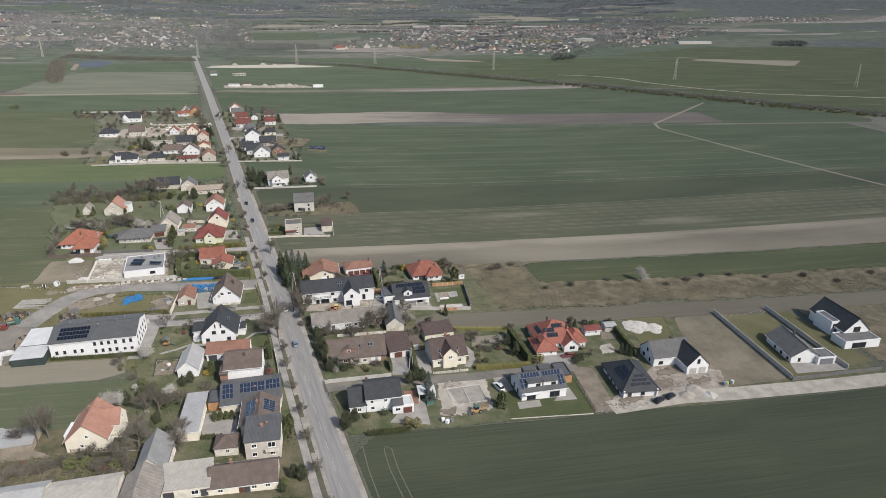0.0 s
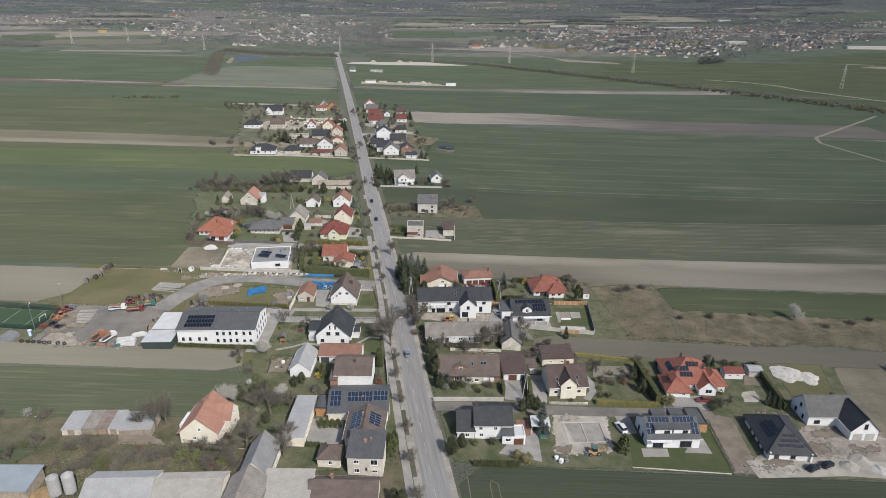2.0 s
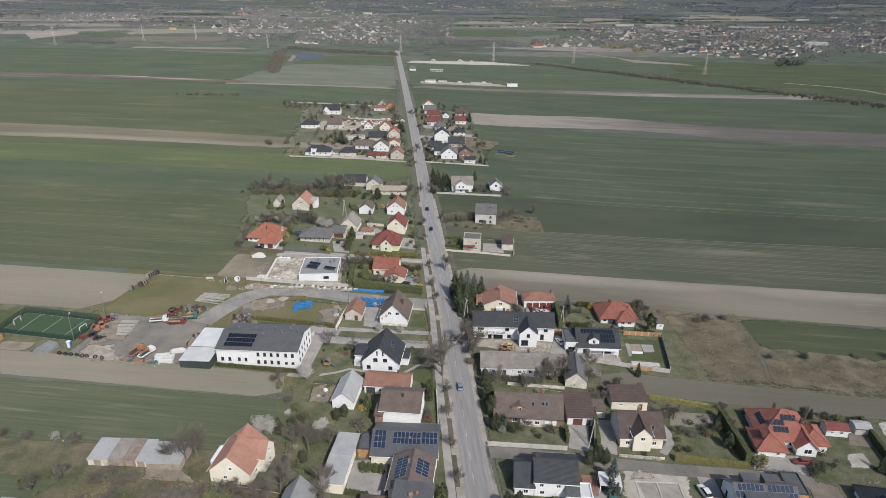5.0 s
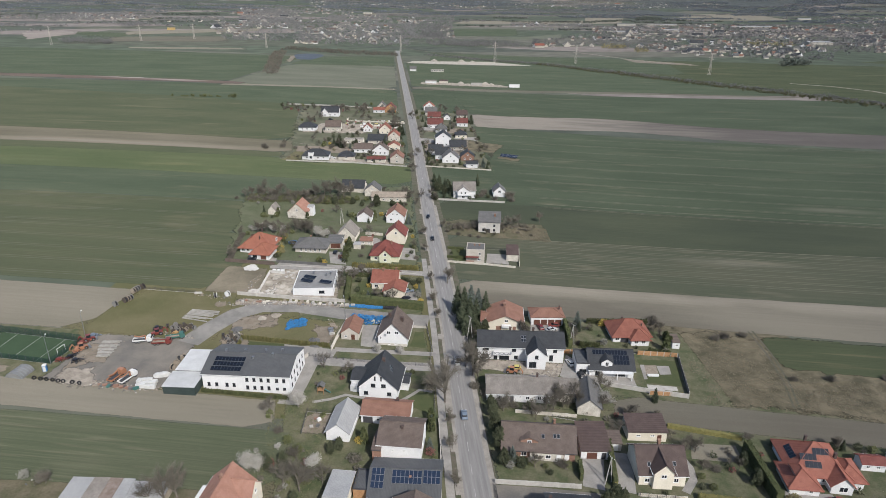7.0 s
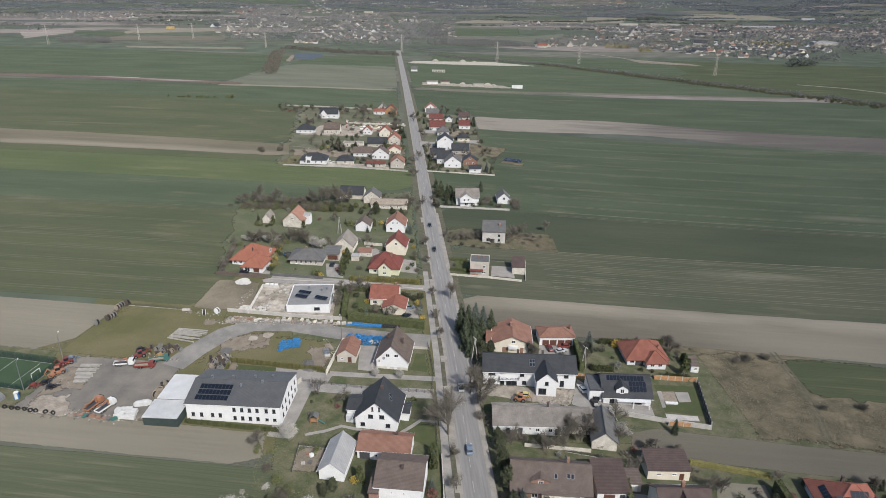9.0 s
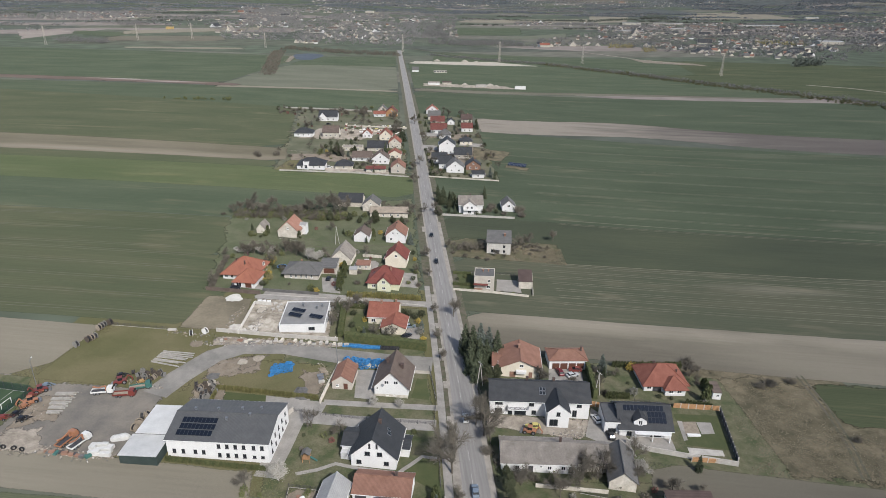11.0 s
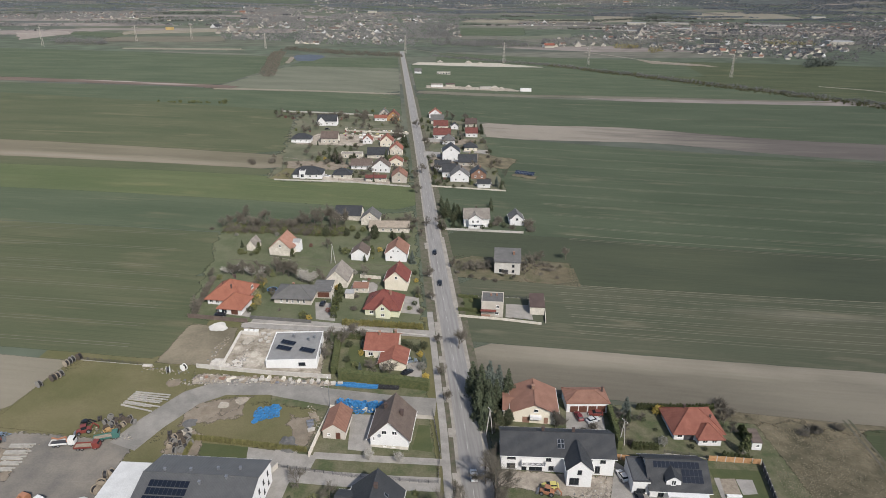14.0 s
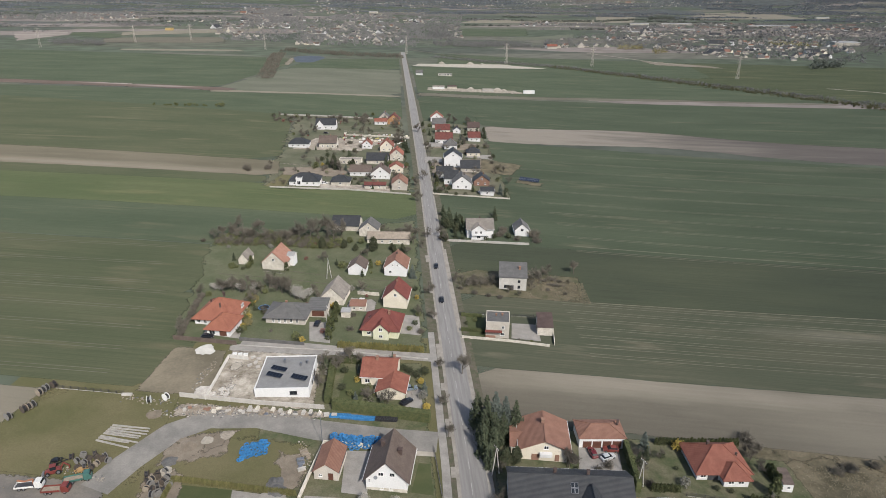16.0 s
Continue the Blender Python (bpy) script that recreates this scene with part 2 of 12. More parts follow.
M = dict(
    country=patchwork("far_fields"),
    wheat=crop("winter_wheat", (0.061, 0.078, 0.050), (0.079, 0.095, 0.062), (0.134, 0.127, 0.083), 0.3),
    wheat_deep=crop("deep_green_wheat", (0.054, 0.065, 0.037), (0.071, 0.082, 0.047), (0.150, 0.134, 0.081), 0.42),
    wheat_mid=crop("olive_wheat", (0.066, 0.078, 0.046), (0.085, 0.092, 0.056), (0.146, 0.131, 0.087), 0.4),
    wheat_dark=crop("dark_wheat", (0.049, 0.058, 0.040), (0.064, 0.073, 0.048), (0.097, 0.094, 0.059), 0.15),
    wheat_light=crop("light_wheat", (0.075, 0.094, 0.047), (0.093, 0.108, 0.057), (0.152, 0.139, 0.077), 0.35),
    olive=crop("thin_crop", (0.067, 0.076, 0.052), (0.087, 0.090, 0.063), (0.160, 0.145, 0.106), 0.5, dry=((238, 276, 34, 7, 0.75), (150, 314, 40, 5, 0.5)), dry_soil=(0.168, 0.156, 0.124)),
    soil=crop("ploughed_soil", (0.175, 0.161, 0.128), (0.203, 0.186, 0.149), (0.239, 0.218, 0.173), 0.2, row=0.8, ridge=0.05),
    fallow=crop("dry_fallow", (0.105, 0.112, 0.084), (0.133, 0.136, 0.107), (0.164, 0.167, 0.134), 0.3, ridge=0.04),
    pale_orange=surf("faded_orange_tiles", (0.33, 0.175, 0.128), (0.4, 0.225, 0.17), 0.5, 5.0, 0.8, 0.5, bands=("Z", 0.14, 0.16)),
    soil_pale=crop("dry_pale_soil", (0.189, 0.165, 0.149), (0.252, 0.224, 0.204), (0.319, 0.287, 0.267), 0.6, row=0.6, ridge=0.06),
    soil_dark=crop("damp_soil", (0.117, 0.106, 0.086), (0.135, 0.125, 0.100), (0.161, 0.146, 0.116), 0.15, row=0.8, ridge=0.04),
    lawn=surf("garden_grass", (0.062, 0.077, 0.036), (0.132, 0.123, 0.080), 0.2, 2.2, 0.95, 0.8),
    lawn_fresh=surf("mown_lawn", (0.056, 0.070, 0.030), (0.076, 0.085, 0.039), 0.2, 6.0, 0.95, 0.4),
    rough=surf("rough_grass", (0.068, 0.072, 0.039), (0.132, 0.113, 0.077), 0.2, 2.0, 0.95, 0.8),
    waste=surf("dry_weeds", (0.070, 0.064, 0.040), (0.159, 0.135, 0.091), 0.16, 1.6, 0.95, 1.0),
    yard_grass=surf("worn_grass", (0.090, 0.090, 0.041), (0.129, 0.116, 0.063), 0.06, 3.0, 0.95, 0.5),
    asphalt=surf("asphalt", (0.193, 0.186, 0.179), (0.256, 0.247, 0.238), 0.6, 9.0, 0.85, 0.2, stretch=(2.0, 0.08, 1), turn=0),
    asphalt_yard=surf("yard_asphalt", (0.118, 0.112, 0.104), (0.194, 0.176, 0.152), 0.1, 2.5, 0.9, 0.3),
    paving=surf("concrete_paving", (0.235, 0.223, 0.206), (0.315, 0.297, 0.274), 0.3, 3.0, 0.85, 0.3),
    gravel=surf("gravel", (0.2, 0.175, 0.145), (0.34, 0.305, 0.26), 0.3, 2.5, 0.95, 0.7),
    sand=surf("sandy_ground", (0.277, 0.254, 0.215), (0.395, 0.365, 0.318), 0.25, 4.0, 0.95, 0.4),
    verge=surf("verge_grass", (0.065, 0.073, 0.043), (0.117, 0.102, 0.081), 0.4, 4.0, 0.95, 0.6),
    dirt=surf("trodden_earth", (0.145, 0.123, 0.097), (0.215, 0.184, 0.147), 0.25, 4.0, 0.95, 0.5),
    water=surf("pond_water", (0.085, 0.1, 0.124), (0.1, 0.117, 0.142), 0.05, 0.5, 0.8, 0.05),
    paint_line=surf("road_paint", (0.28, 0.275, 0.262), (0.42, 0.41, 0.395), 1.0, 8.0, 0.8, 0.1),
    turf=surf("artificial_turf", (0.038, 0.064, 0.034), (0.046, 0.075, 0.041), 0.3, 8.0, 0.9, 0.2),
    white=surf("white_render", (0.623, 0.625, 0.625), (0.674, 0.674, 0.671), 0.4, 6.0, 0.8, 0.1),
    cream=surf("cream_render", (0.6, 0.555, 0.46), (0.67, 0.625, 0.53), 0.4, 6.0, 0.8, 0.1),
    yellow=surf("yellow_render", (0.558, 0.563, 0.406), (0.612, 0.611, 0.478), 0.4, 6.0, 0.8, 0.1),
    grey_wall=surf("grey_cement_render", (0.4, 0.37, 0.33), (0.48, 0.45, 0.4), 0.5, 5.0, 0.9, 0.2),
    old_wall=surf("stained_old_plaster", (0.42, 0.39, 0.335), (0.58, 0.55, 0.49), 0.7, 3.0, 0.9, 0.3),
    brick=surf("red_brick_wall", (0.235, 0.138, 0.101), (0.296, 0.180, 0.134), 0.8, 8.0, 0.9, 0.2, bands=("Z", 0.08, 0.2)),
    block=surf("aerated_block_wall", (0.473, 0.459, 0.428), (0.568, 0.552, 0.521), 0.6, 4.0, 0.9, 0.2, bands=("Z", 0.25, 0.15)),
    anthracite=surf("anthracite_tiles", (0.04, 0.043, 0.048), (0.055, 0.058, 0.063), 0.5, 5.0, 0.6, 0.5, bands=("Z", 0.14, 0.16)),
    graphite=surf("graphite_sheet", (0.088, 0.09, 0.093), (0.11, 0.112, 0.115), 0.4, 5.0, 0.5, 0.4, bands=("X", 0.35, 0.1)),
    slate=surf("grey_roof_tiles", (0.12, 0.118, 0.116), (0.155, 0.152, 0.148), 0.5, 5.0, 0.75, 0.5, bands=("Z", 0.14, 0.16)),
    brown_roof=surf("brown_roof_tiles", (0.122, 0.094, 0.08), (0.156, 0.123, 0.106), 0.5, 5.0, 0.75, 0.5, bands=("Z", 0.14, 0.16)),
    dark_brown=surf("dark_brown_roof", (0.085, 0.06, 0.055), (0.11, 0.08, 0.07), 0.5, 5.0, 0.7, 0.5, bands=("Z", 0.14, 0.16)),
    red_roof=surf("red_roof_tiles", (0.228, 0.085, 0.061), (0.279, 0.113, 0.080), 0.5, 5.0, 0.75, 0.5, bands=("Z", 0.14, 0.16)),
    orange_roof=surf("orange_clay_tiles", (0.270, 0.101, 0.073), (0.335, 0.134, 0.096), 0.5, 5.0, 0.75, 0.5, bands=("Z", 0.14, 0.16)),
    dark_red=surf("wine_red_roof", (0.167, 0.053, 0.044), (0.217, 0.072, 0.057), 0.5, 5.0, 0.65, 0.5, bands=("Z", 0.14, 0.16)),
    pale_red=surf("faded_red_roof", (0.23, 0.122, 0.088), (0.28, 0.155, 0.115), 0.4, 4.0, 0.8, 0.4, bands=("X", 0.3, 0.2)),
    old_roof=surf("weathered_fibre_cement", (0.21, 0.19, 0.17), (0.29, 0.265, 0.24), 0.4, 4.0, 0.9, 0.5, bands=("X", 0.2, 0.25)),
    metal_roof=surf("pale_sheet_roof", (0.342, 0.342, 0.338), (0.408, 0.405, 0.398), 0.3, 3.0, 0.6, 0.2, metal=0.15, bands=("X", 0.35, 0.08)),
    lane_asphalt=surf("worn_lane_asphalt", (0.168, 0.162, 0.151), (0.237, 0.226, 0.209), 0.2, 2.5, 0.9, 0.3),
    chalky=surf("chalky_building_ground", (0.159, 0.138, 0.108), (0.420, 0.386, 0.334), 0.22, 2.2, 0.95, 0.5),
    silver_frame=surf("silver_panel_frame", (0.198, 0.198, 0.198), (0.240, 0.240, 0.240), 2.0, 6.0, 0.4, 0.0),
    solar_blue=glass("blue_solar_cells", (0.022, 0.034, 0.062)),
    drum_grey=surf("grey_weathered_boards", (0.143, 0.138, 0.131), (0.199, 0.195, 0.185), 2.0, 8.0, 0.9, 0.4),
    drum_dark=surf("dark_weathered_boards", (0.058, 0.049, 0.041), (0.098, 0.081, 0.068), 2.0, 8.0, 0.9, 0.4),
    wheat_soft=crop("wide_wheat", (0.054, 0.069, 0.045), (0.069, 0.085, 0.056), (0.127, 0.123, 0.085), 0.4, dry=((250, 392, 30, 6, 0.6), (176, 637, 70, 8, 0.5), (230, 590, 60, 7, 0.4), (272, 557, 70, 8, 0.3)), dry_soil=(0.140, 0.135, 0.103)),
    white_roof=surf("white_membrane_roof", (0.47, 0.475, 0.475), (0.54, 0.545, 0.545), 0.3, 4.0, 0.6, 0.1),
    pink_roof=surf("beige_old_tiles", (0.28, 0.24, 0.195), (0.36, 0.31, 0.255), 0.6, 4.0, 0.9, 0.4, bands=("Z", 0.14, 0.16)),
    concrete=surf("bare_concrete", (0.35, 0.335, 0.31), (0.46, 0.44, 0.41), 0.5, 4.0, 0.9, 0.3),
    dark_trim=surf("dark_trim", (0.05, 0.05, 0.055), (0.07, 0.07, 0.075), 1.0, 6.0, 0.5, 0.05),
    white_trim=surf("white_trim", (0.66, 0.66, 0.65), (0.74, 0.74, 0.73), 1.0, 6.0, 0.4, 0.02),
    wood=surf("timber", (0.36, 0.2, 0.1), (0.48, 0.29, 0.15), 1.2, 9.0, 0.7, 0.3, bands=("Z", 0.15, 0.25)),
    old_wood=surf("grey_weathered_timber", (0.2, 0.17, 0.135), (0.29, 0.25, 0.2), 1.0, 8.0, 0.9, 0.4),
    pane=glass("window_glass"),
    solar=glass("solar_cells", (0.012, 0.016, 0.025)),
    panel_frame=surf("dark_panel_frame", (0.03, 0.032, 0.036), (0.05, 0.053, 0.058), 2.0, 6.0, 0.4, 0.0),
    solar_frame=surf("solar_frame", (0.25, 0.26, 0.28), (0.32, 0.33, 0.35), 2.0, 6.0, 0.4, 0.0, metal=0.6),
    garage_door=surf("brown_garage_door", (0.12, 0.055, 0.04), (0.15, 0.07, 0.05), 1.0, 5.0, 0.5, 0.2, bands=("Z", 0.4, 0.3)),
)

M["water"].node_tree.nodes["Principled BSDF"].inputs["IOR"].default_value = 1.05
M["cement_roof"] = surf("pale_fibre_cement", (0.34, 0.322, 0.292), (0.41, 0.39, 0.357), 0.4, 4.0, 0.9, 0.4, bands=("X", 0.2, 0.25))
M["blue_sheet"] = surf("blue_grey_sheet", (0.25, 0.28, 0.31), (0.29, 0.32, 0.35), 0.2, 4.0, 0.55, 0.1, bands=("X", 0.5, 0.06))
M["dusty"] = surf("dusty_shoulder", (0.22, 0.203, 0.18), (0.305, 0.284, 0.255), 0.3, 3.0, 0.95, 0.3)
M["plot"] = surf("bare_plot_soil", (0.118, 0.105, 0.076), (0.198, 0.172, 0.128), 0.06, 1.2, 0.95, 0.4)
M["stripes"] = crop("striped_meadow", (0.074, 0.088, 0.053), (0.097, 0.105, 0.068), (0.151, 0.144, 0.101), 0.6)
M["membrane"] = surf("grey_roof_membrane", (0.19, 0.19, 0.19), (0.24, 0.24, 0.238), 0.3, 3.0, 0.85, 0.1)
M["soil_mid"] = crop("drying_soil", (0.115, 0.105, 0.085), (0.142, 0.131, 0.107), (0.175, 0.162, 0.131), 0.2, row=0.8, ridge=0.05)
M["soil_strip"] = crop("uneven_ploughed_soil", (0.119, 0.109, 0.088), (0.187, 0.171, 0.137), (0.217, 0.196, 0.157), 0.2, coarse=0.007, row=0.8, ridge=0.05, dry=((60, 284, 60, 9, 0.6), (170, 266, 70, 9, 0.6), (290, 246, 70, 9, 0.5)), dry_soil=(0.27, 0.245, 0.2))
M["meadow"] = surf("garden_meadow", (0.072, 0.086, 0.046), (0.107, 0.111, 0.069), 0.12, 2.2, 0.95, 0.6)
M["soil_fading"] = crop("fallow_drying_at_one_end", (0.088, 0.079, 0.074), (0.113, 0.101, 0.092), (0.143, 0.127, 0.115), 0.15, row=0.8, ridge=0.05, dry=((110, 680, 190, 400, 0.95),), dry_soil=(0.218, 0.197, 0.168))
M["hamlet_ground"] = surf("worn_hamlet_ground", (0.074, 0.083, 0.05), (0.128, 0.122, 0.086), 0.07, 1.5, 0.95, 0.3)
M["wine"] = surf("dark_wine_red_roof", (0.135, 0.05, 0.043), (0.18, 0.066, 0.055), 0.5, 5.0, 0.7, 0.5, bands=("Z", 0.14, 0.16))
M["beam_grey"] = surf("weathered_concrete_poles", (0.25, 0.24, 0.22), (0.34, 0.33, 0.305), 0.8, 5.0, 0.9, 0.3)
M["chalk_heap"] = surf("white_sand_heap", (0.42, 0.41, 0.39), (0.52, 0.51, 0.49), 0.6, 6.0, 0.95, 0.3)
M["soil_patchy"] = crop("patchy_thin_fallow", (0.118, 0.108, 0.078), (0.149, 0.133, 0.100), (0.174, 0.154, 0.119), 0.3, row=0.8, ridge=0.05, dry=((-220, 551, 150, 11, 0.55), (-420, 587, 130, 12, 0.4)), dry_soil=(0.261, 0.232, 0.190))
M["soil_red"] = crop("reddish_ploughed_soil", (0.113, 0.085, 0.074), (0.139, 0.106, 0.092), (0.185, 0.152, 0.138), 0.2, row=0.8, ridge=0.05, dry=((-345, 938, 62, 14, 1.0), (-290, 912, 40, 7, 0.7),), dry_soil=(0.353, 0.321, 0.304))
M["clay_roof"] = surf("bright_clay_tiles", (0.279, 0.110, 0.073), (0.333, 0.138, 0.092), 0.5, 5.0, 0.75, 0.5, bands=("Z", 0.14, 0.16))
M["track_soil"] = surf("dry_wheel_track", (0.108, 0.105, 0.080), (0.144, 0.137, 0.112), 0.02, 2.0, 0.95, 0.2)
M["store_green"] = surf("dark_green_sheet", (0.035, 0.05, 0.047), (0.05, 0.066, 0.062), 0.4, 4.0, 0.6, 0.1, bands=("X", 0.3, 0.1))
M["membrane_white"] = surf("dusty_white_membrane", (0.4, 0.405, 0.405), (0.48, 0.485, 0.485), 0.3, 4.0, 0.6, 0.1)
M["track_pale"] = surf("pale_wheel_track", (0.125, 0.122, 0.088), (0.19, 0.178, 0.135), 0.02, 2.0, 0.95, 0.2)
M["rust"] = surf("rusty_sheet", (0.17, 0.125, 0.1), (0.27, 0.225, 0.195), 0.6, 4.0, 0.8, 0.4, bands=("X", 0.35, 0.1))


# ---- terrain ----
def gz(x, y):
    """The height of the land: a slope across the road, and wooded hills far away."""
    r = math.hypot(x + 20, y - 60)
    k = min(max((r - 3300) / 2000, 0), 1)
    return -8.1 * math.tanh(x / 220) + 118 * k * k


def link_mesh(name, verts, faces, mats, smooth=False):
    me = bpy.data.meshes.new(name)
    me.from_pydata(verts, [], faces)
    for m in mats if isinstance(mats, (list, tuple)) else [mats]:
        me.materials.append(m)
    if smooth:
        me.polygons.foreach_set("use_smooth", [True] * len(me.polygons))
    me.update()
    return me


def ground_sheet():
    xs = sorted({*range(-400, 401, 20), *range(-1000, 1001, 60), *range(-4980, 4981, 166)})
    ys = sorted({*range(-300, 1300, 100), *range(1300, 5300, 100), -900, -600, 5300})
    v = [(x, y, gz(x, y)) for y in ys for x in xs]
    n = len(xs)
    f = [(j * n + i, j * n + i + 1, (j + 1) * n + i + 1, (j + 1) * n + i) for j in range(len(ys) - 1) for i in range(n - 1)]
    ob = new("ground", link_mesh("ground", v, f, M["country"]))
    tagged(ob, "wide plain of green and brown farm fields", "ground", kind="structure")


PAVED = []
SOFT = {}


def soft(key, width):
    """The same ground cover, thinning out unevenly towards its border over a width in metres."""
    k = (key, round(width, 1))
    if k not in SOFT:
        m = M[key].copy()
        N, L = m.node_tree.nodes, m.node_tree.links
        at = N.new("ShaderNodeAttribute")
        at.attribute_name = "border"
        geo = N.new("ShaderNodeNewGeometry")
        n = N.new("ShaderNodeTexNoise")
        n.inputs["Scale"].default_value, n.inputs["Detail"].default_value, n.inputs["Roughness"].default_value = 0.8 / width, 6, 0.65
        L.new(geo.outputs["Position"], n.inputs["Vector"])
        r = N.new("ShaderNodeMapRange")
        for name, val in zip(("From Min", "From Max", "To Min", "To Max"), (0.25, 0.75, -1.1 * width, 0.5 * width)):
            r.inputs[name].default_value = val
        L.new(n.outputs[0], r.inputs["Value"])
        ad = N.new("ShaderNodeMath")
        L.new(at.outputs["Fac"], ad.inputs[0]), L.new(r.outputs[0], ad.inputs[1])
        a = N.new("ShaderNodeMapRange")
        a.inputs["From Min"].default_value, a.inputs["From Max"].default_value = -0.25 * width, 0.25 * width
        L.new(ad.outputs[0], a.inputs["Value"])
        L.new(a.outputs[0], N["Principled BSDF"].inputs["Alpha"])
        SOFT[k] = m
    return SOFT[k]


def patch(name, label, category, a, b, c, d, mat, lift=0.06, step=14.0, rag=0.5, bow=None):
    """A piece of ground between the corners a, b (near edge) and d, c (far edge), draped over the land, with a slightly uneven edge; bow (middle, reach, height) arches it."""
    fine = step * 0.4 if step <= 5 else step * 0.6
    nx = max(4, min(160, int(max(math.dist(a, b), math.dist(d, c)) / fine)))
    ny = max(4, min(60, int(max(math.dist(a, d), math.dist(b, c)) / fine)))
    v, border = [], []
    wide, deep = (math.dist(a, b) + math.dist(d, c)) / 2, (math.dist(a, d) + math.dist(b, c)) / 2
    for j in range(ny + 1):
        for i in range(nx + 1):
            s, t = i / nx, j / ny
            border.append(min(min(s, 1 - s) * wide, min(t, 1 - t) * deep))
            x = (a[0] * (1 - s) + b[0] * s) * (1 - t) + (d[0] * (1 - s) + c[0] * s) * t
            y = (a[1] * (1 - s) + b[1] * s) * (1 - t) + (d[1] * (1 - s) + c[1] * s) * t
            if bow:
                y += bow[2] * math.exp(-((x - bow[0]) / bow[1]) ** 2)
            if rag and (i in (0, nx) or j in (0, ny)):
                w = noise.noise((x * 0.13, y * 0.13, 3.1)) * 0.6 + noise.noise((x * 0.7, y * 0.7, 9.0)) * 0.5
                k = rag * (1.6 if rag >= 1 else 1.0)
                x, y = x + w * k, y + w * k
            v.append((x, y, gz(x, y) + lift))
    f = [(j * (nx + 1) + i, j * (nx + 1) + i + 1, (j + 1) * (nx + 1) + i + 1, (j + 1) * (nx + 1) + i) for j in range(ny) for i in range(nx)]
    if mat in ("paving", "concrete", "asphalt_yard", "sand", "gravel", "lawn_fresh"):
        PAVED.append((a, b, c, d))
    if rag < 0.3:
        return tagged(new(name, link_mesh(name, v, f, M[mat])), label, category, kind="structure")
    me = link_mesh(name, v, f, soft(mat, 0.5 if name == "field" and rag < 1 else 0.5 + 0.8 * rag))
    me.attributes.new("border", "FLOAT", "POINT").data.foreach_set("value", border)
    return tagged(new(name, me), label, category, kind="structure")


TRACK = []


def ribbon(name, label, category, points, width, mat, lift=0.1, step=6.0, kind="structure"):
    """A road or path of even width along a line."""
    line = []
    for (x0, y0), (x1, y1) in zip(points, points[1:]):
        k = max(1, int(math.dist((x0, y0), (x1, y1)) / step))
        line += [(x0 + (x1 - x0) * i / k, y0 + (y1 - y0) * i / k) for i in range(k)]
    line.append(points[-1])
    v = []
    for i, (x, y) in enumerate(line):
        p, q = line[max(i - 1, 0)], line[min(i + 1, len(line) - 1)]
        dx, dy = q[0] - p[0], q[1] - p[1]
        n = math.hypot(dx, dy)
        for s in (-1, 1):
            X, Y = x - s * dy / n * width / 2 * -1, y + s * dx / n * width / 2 * -1
            v.append((X, Y, gz(X, Y) + lift))
        if width < 10:
            TRACK.append((x, y, width / 2))
    f = [(2 * i, 2 * i + 1, 2 * i + 3, 2 * i + 2) for i in range(len(line) - 1)]
    return tagged(new(name, link_mesh(name, v, f, M[mat])), label, category, kind=kind)


ground_sheet()

# ---- fields and roads ----
FIELD = "farm field"
patch("field", "dark green young wheat beside the gravel lane", FIELD, (3, -250), (620, -330), (620, 22), (2.5, 145), "wheat_dark", 0.05)
patch("field", "ploughed bare brown strip behind the gardens", FIELD, (43, 198.5), (620, 72), (620, 84), (46, 211), "soil_dark", 0.07)
patch("field", "dry weedy wasteland with trodden tracks", FIELD, (71, 205.5), (620, 84), (620, 108), (84, 253), "waste", 0.05, 8, 3.5)
patch("field", "young green wheat strip beside the wasteland", FIELD, (112, 223), (620, 106), (620, 150), (115, 246), "wheat_deep", 0.09, 6, 2.0)
patch("field", "pale bare ploughed strip", FIELD, (6, 270), (620, 147), (620, 194), (5.5, 298), "soil_strip", 0.07)
patch("field", "thin olive-green crop with pale streaks", FIELD, (5.5, 298), (620, 194), (620, 258), (6, 352), "olive", 0.05)
patch("field", "dark green wheat with faint tractor lines", FIELD, (6, 352), (620, 258), (620, 295), (8, 412), "wheat_dark", 0.05)
patch("field", "wide green wheat field with pale streaks", FIELD, (8, 412), (620, 295), (640, 470), (10, 655), "wheat_soft", 0.05, 25)
patch("field", "fallow strip, pale and sandy near the hamlet, dark and damp beyond", FIELD, (62, 638), (520, 518), (535, 582), (66, 702), "soil_fading", 0.1, 12, 1.2, (205, 75, 22))
patch("field", "green wheat at the end of the fallow strip", FIELD, (400, 548), (690, 462), (700, 540), (420, 620), "wheat_soft", 0.085, 25)
patch("field", "wide green fields beyond the railway", FIELD, (905, 1250), (1900, 560), (2600, 1000), (1300, 1400), "wheat_deep", 0.12, 60)
patch("field", "green wheat field with a straight edge", FIELD, (10, 655), (66, 706), (60, 873), (12, 873), "wheat_soft", 0.06, 25)
patch("field", "green wheat field with a straight edge", FIELD, (66, 706), (690, 522), (560, 800), (60, 873), "wheat_soft", 0.07, 25)
patch("field", "narrow brown ploughed strip", FIELD, (12, 872), (514, 824), (514, 832), (12, 898), "soil_mid", 0.12, 25, 2, (300, 160, 16))
patch("field", "dark green wheat field below the railway", FIELD, (14, 900), (530, 838), (300, 1160), (17, 1185), "wheat", 0.1, 30)
patch("field", "green field beyond the railway", FIELD, (560, 800), (1700, 300), (1900, 900), (520, 1290), "wheat_deep", 0.1, 50)
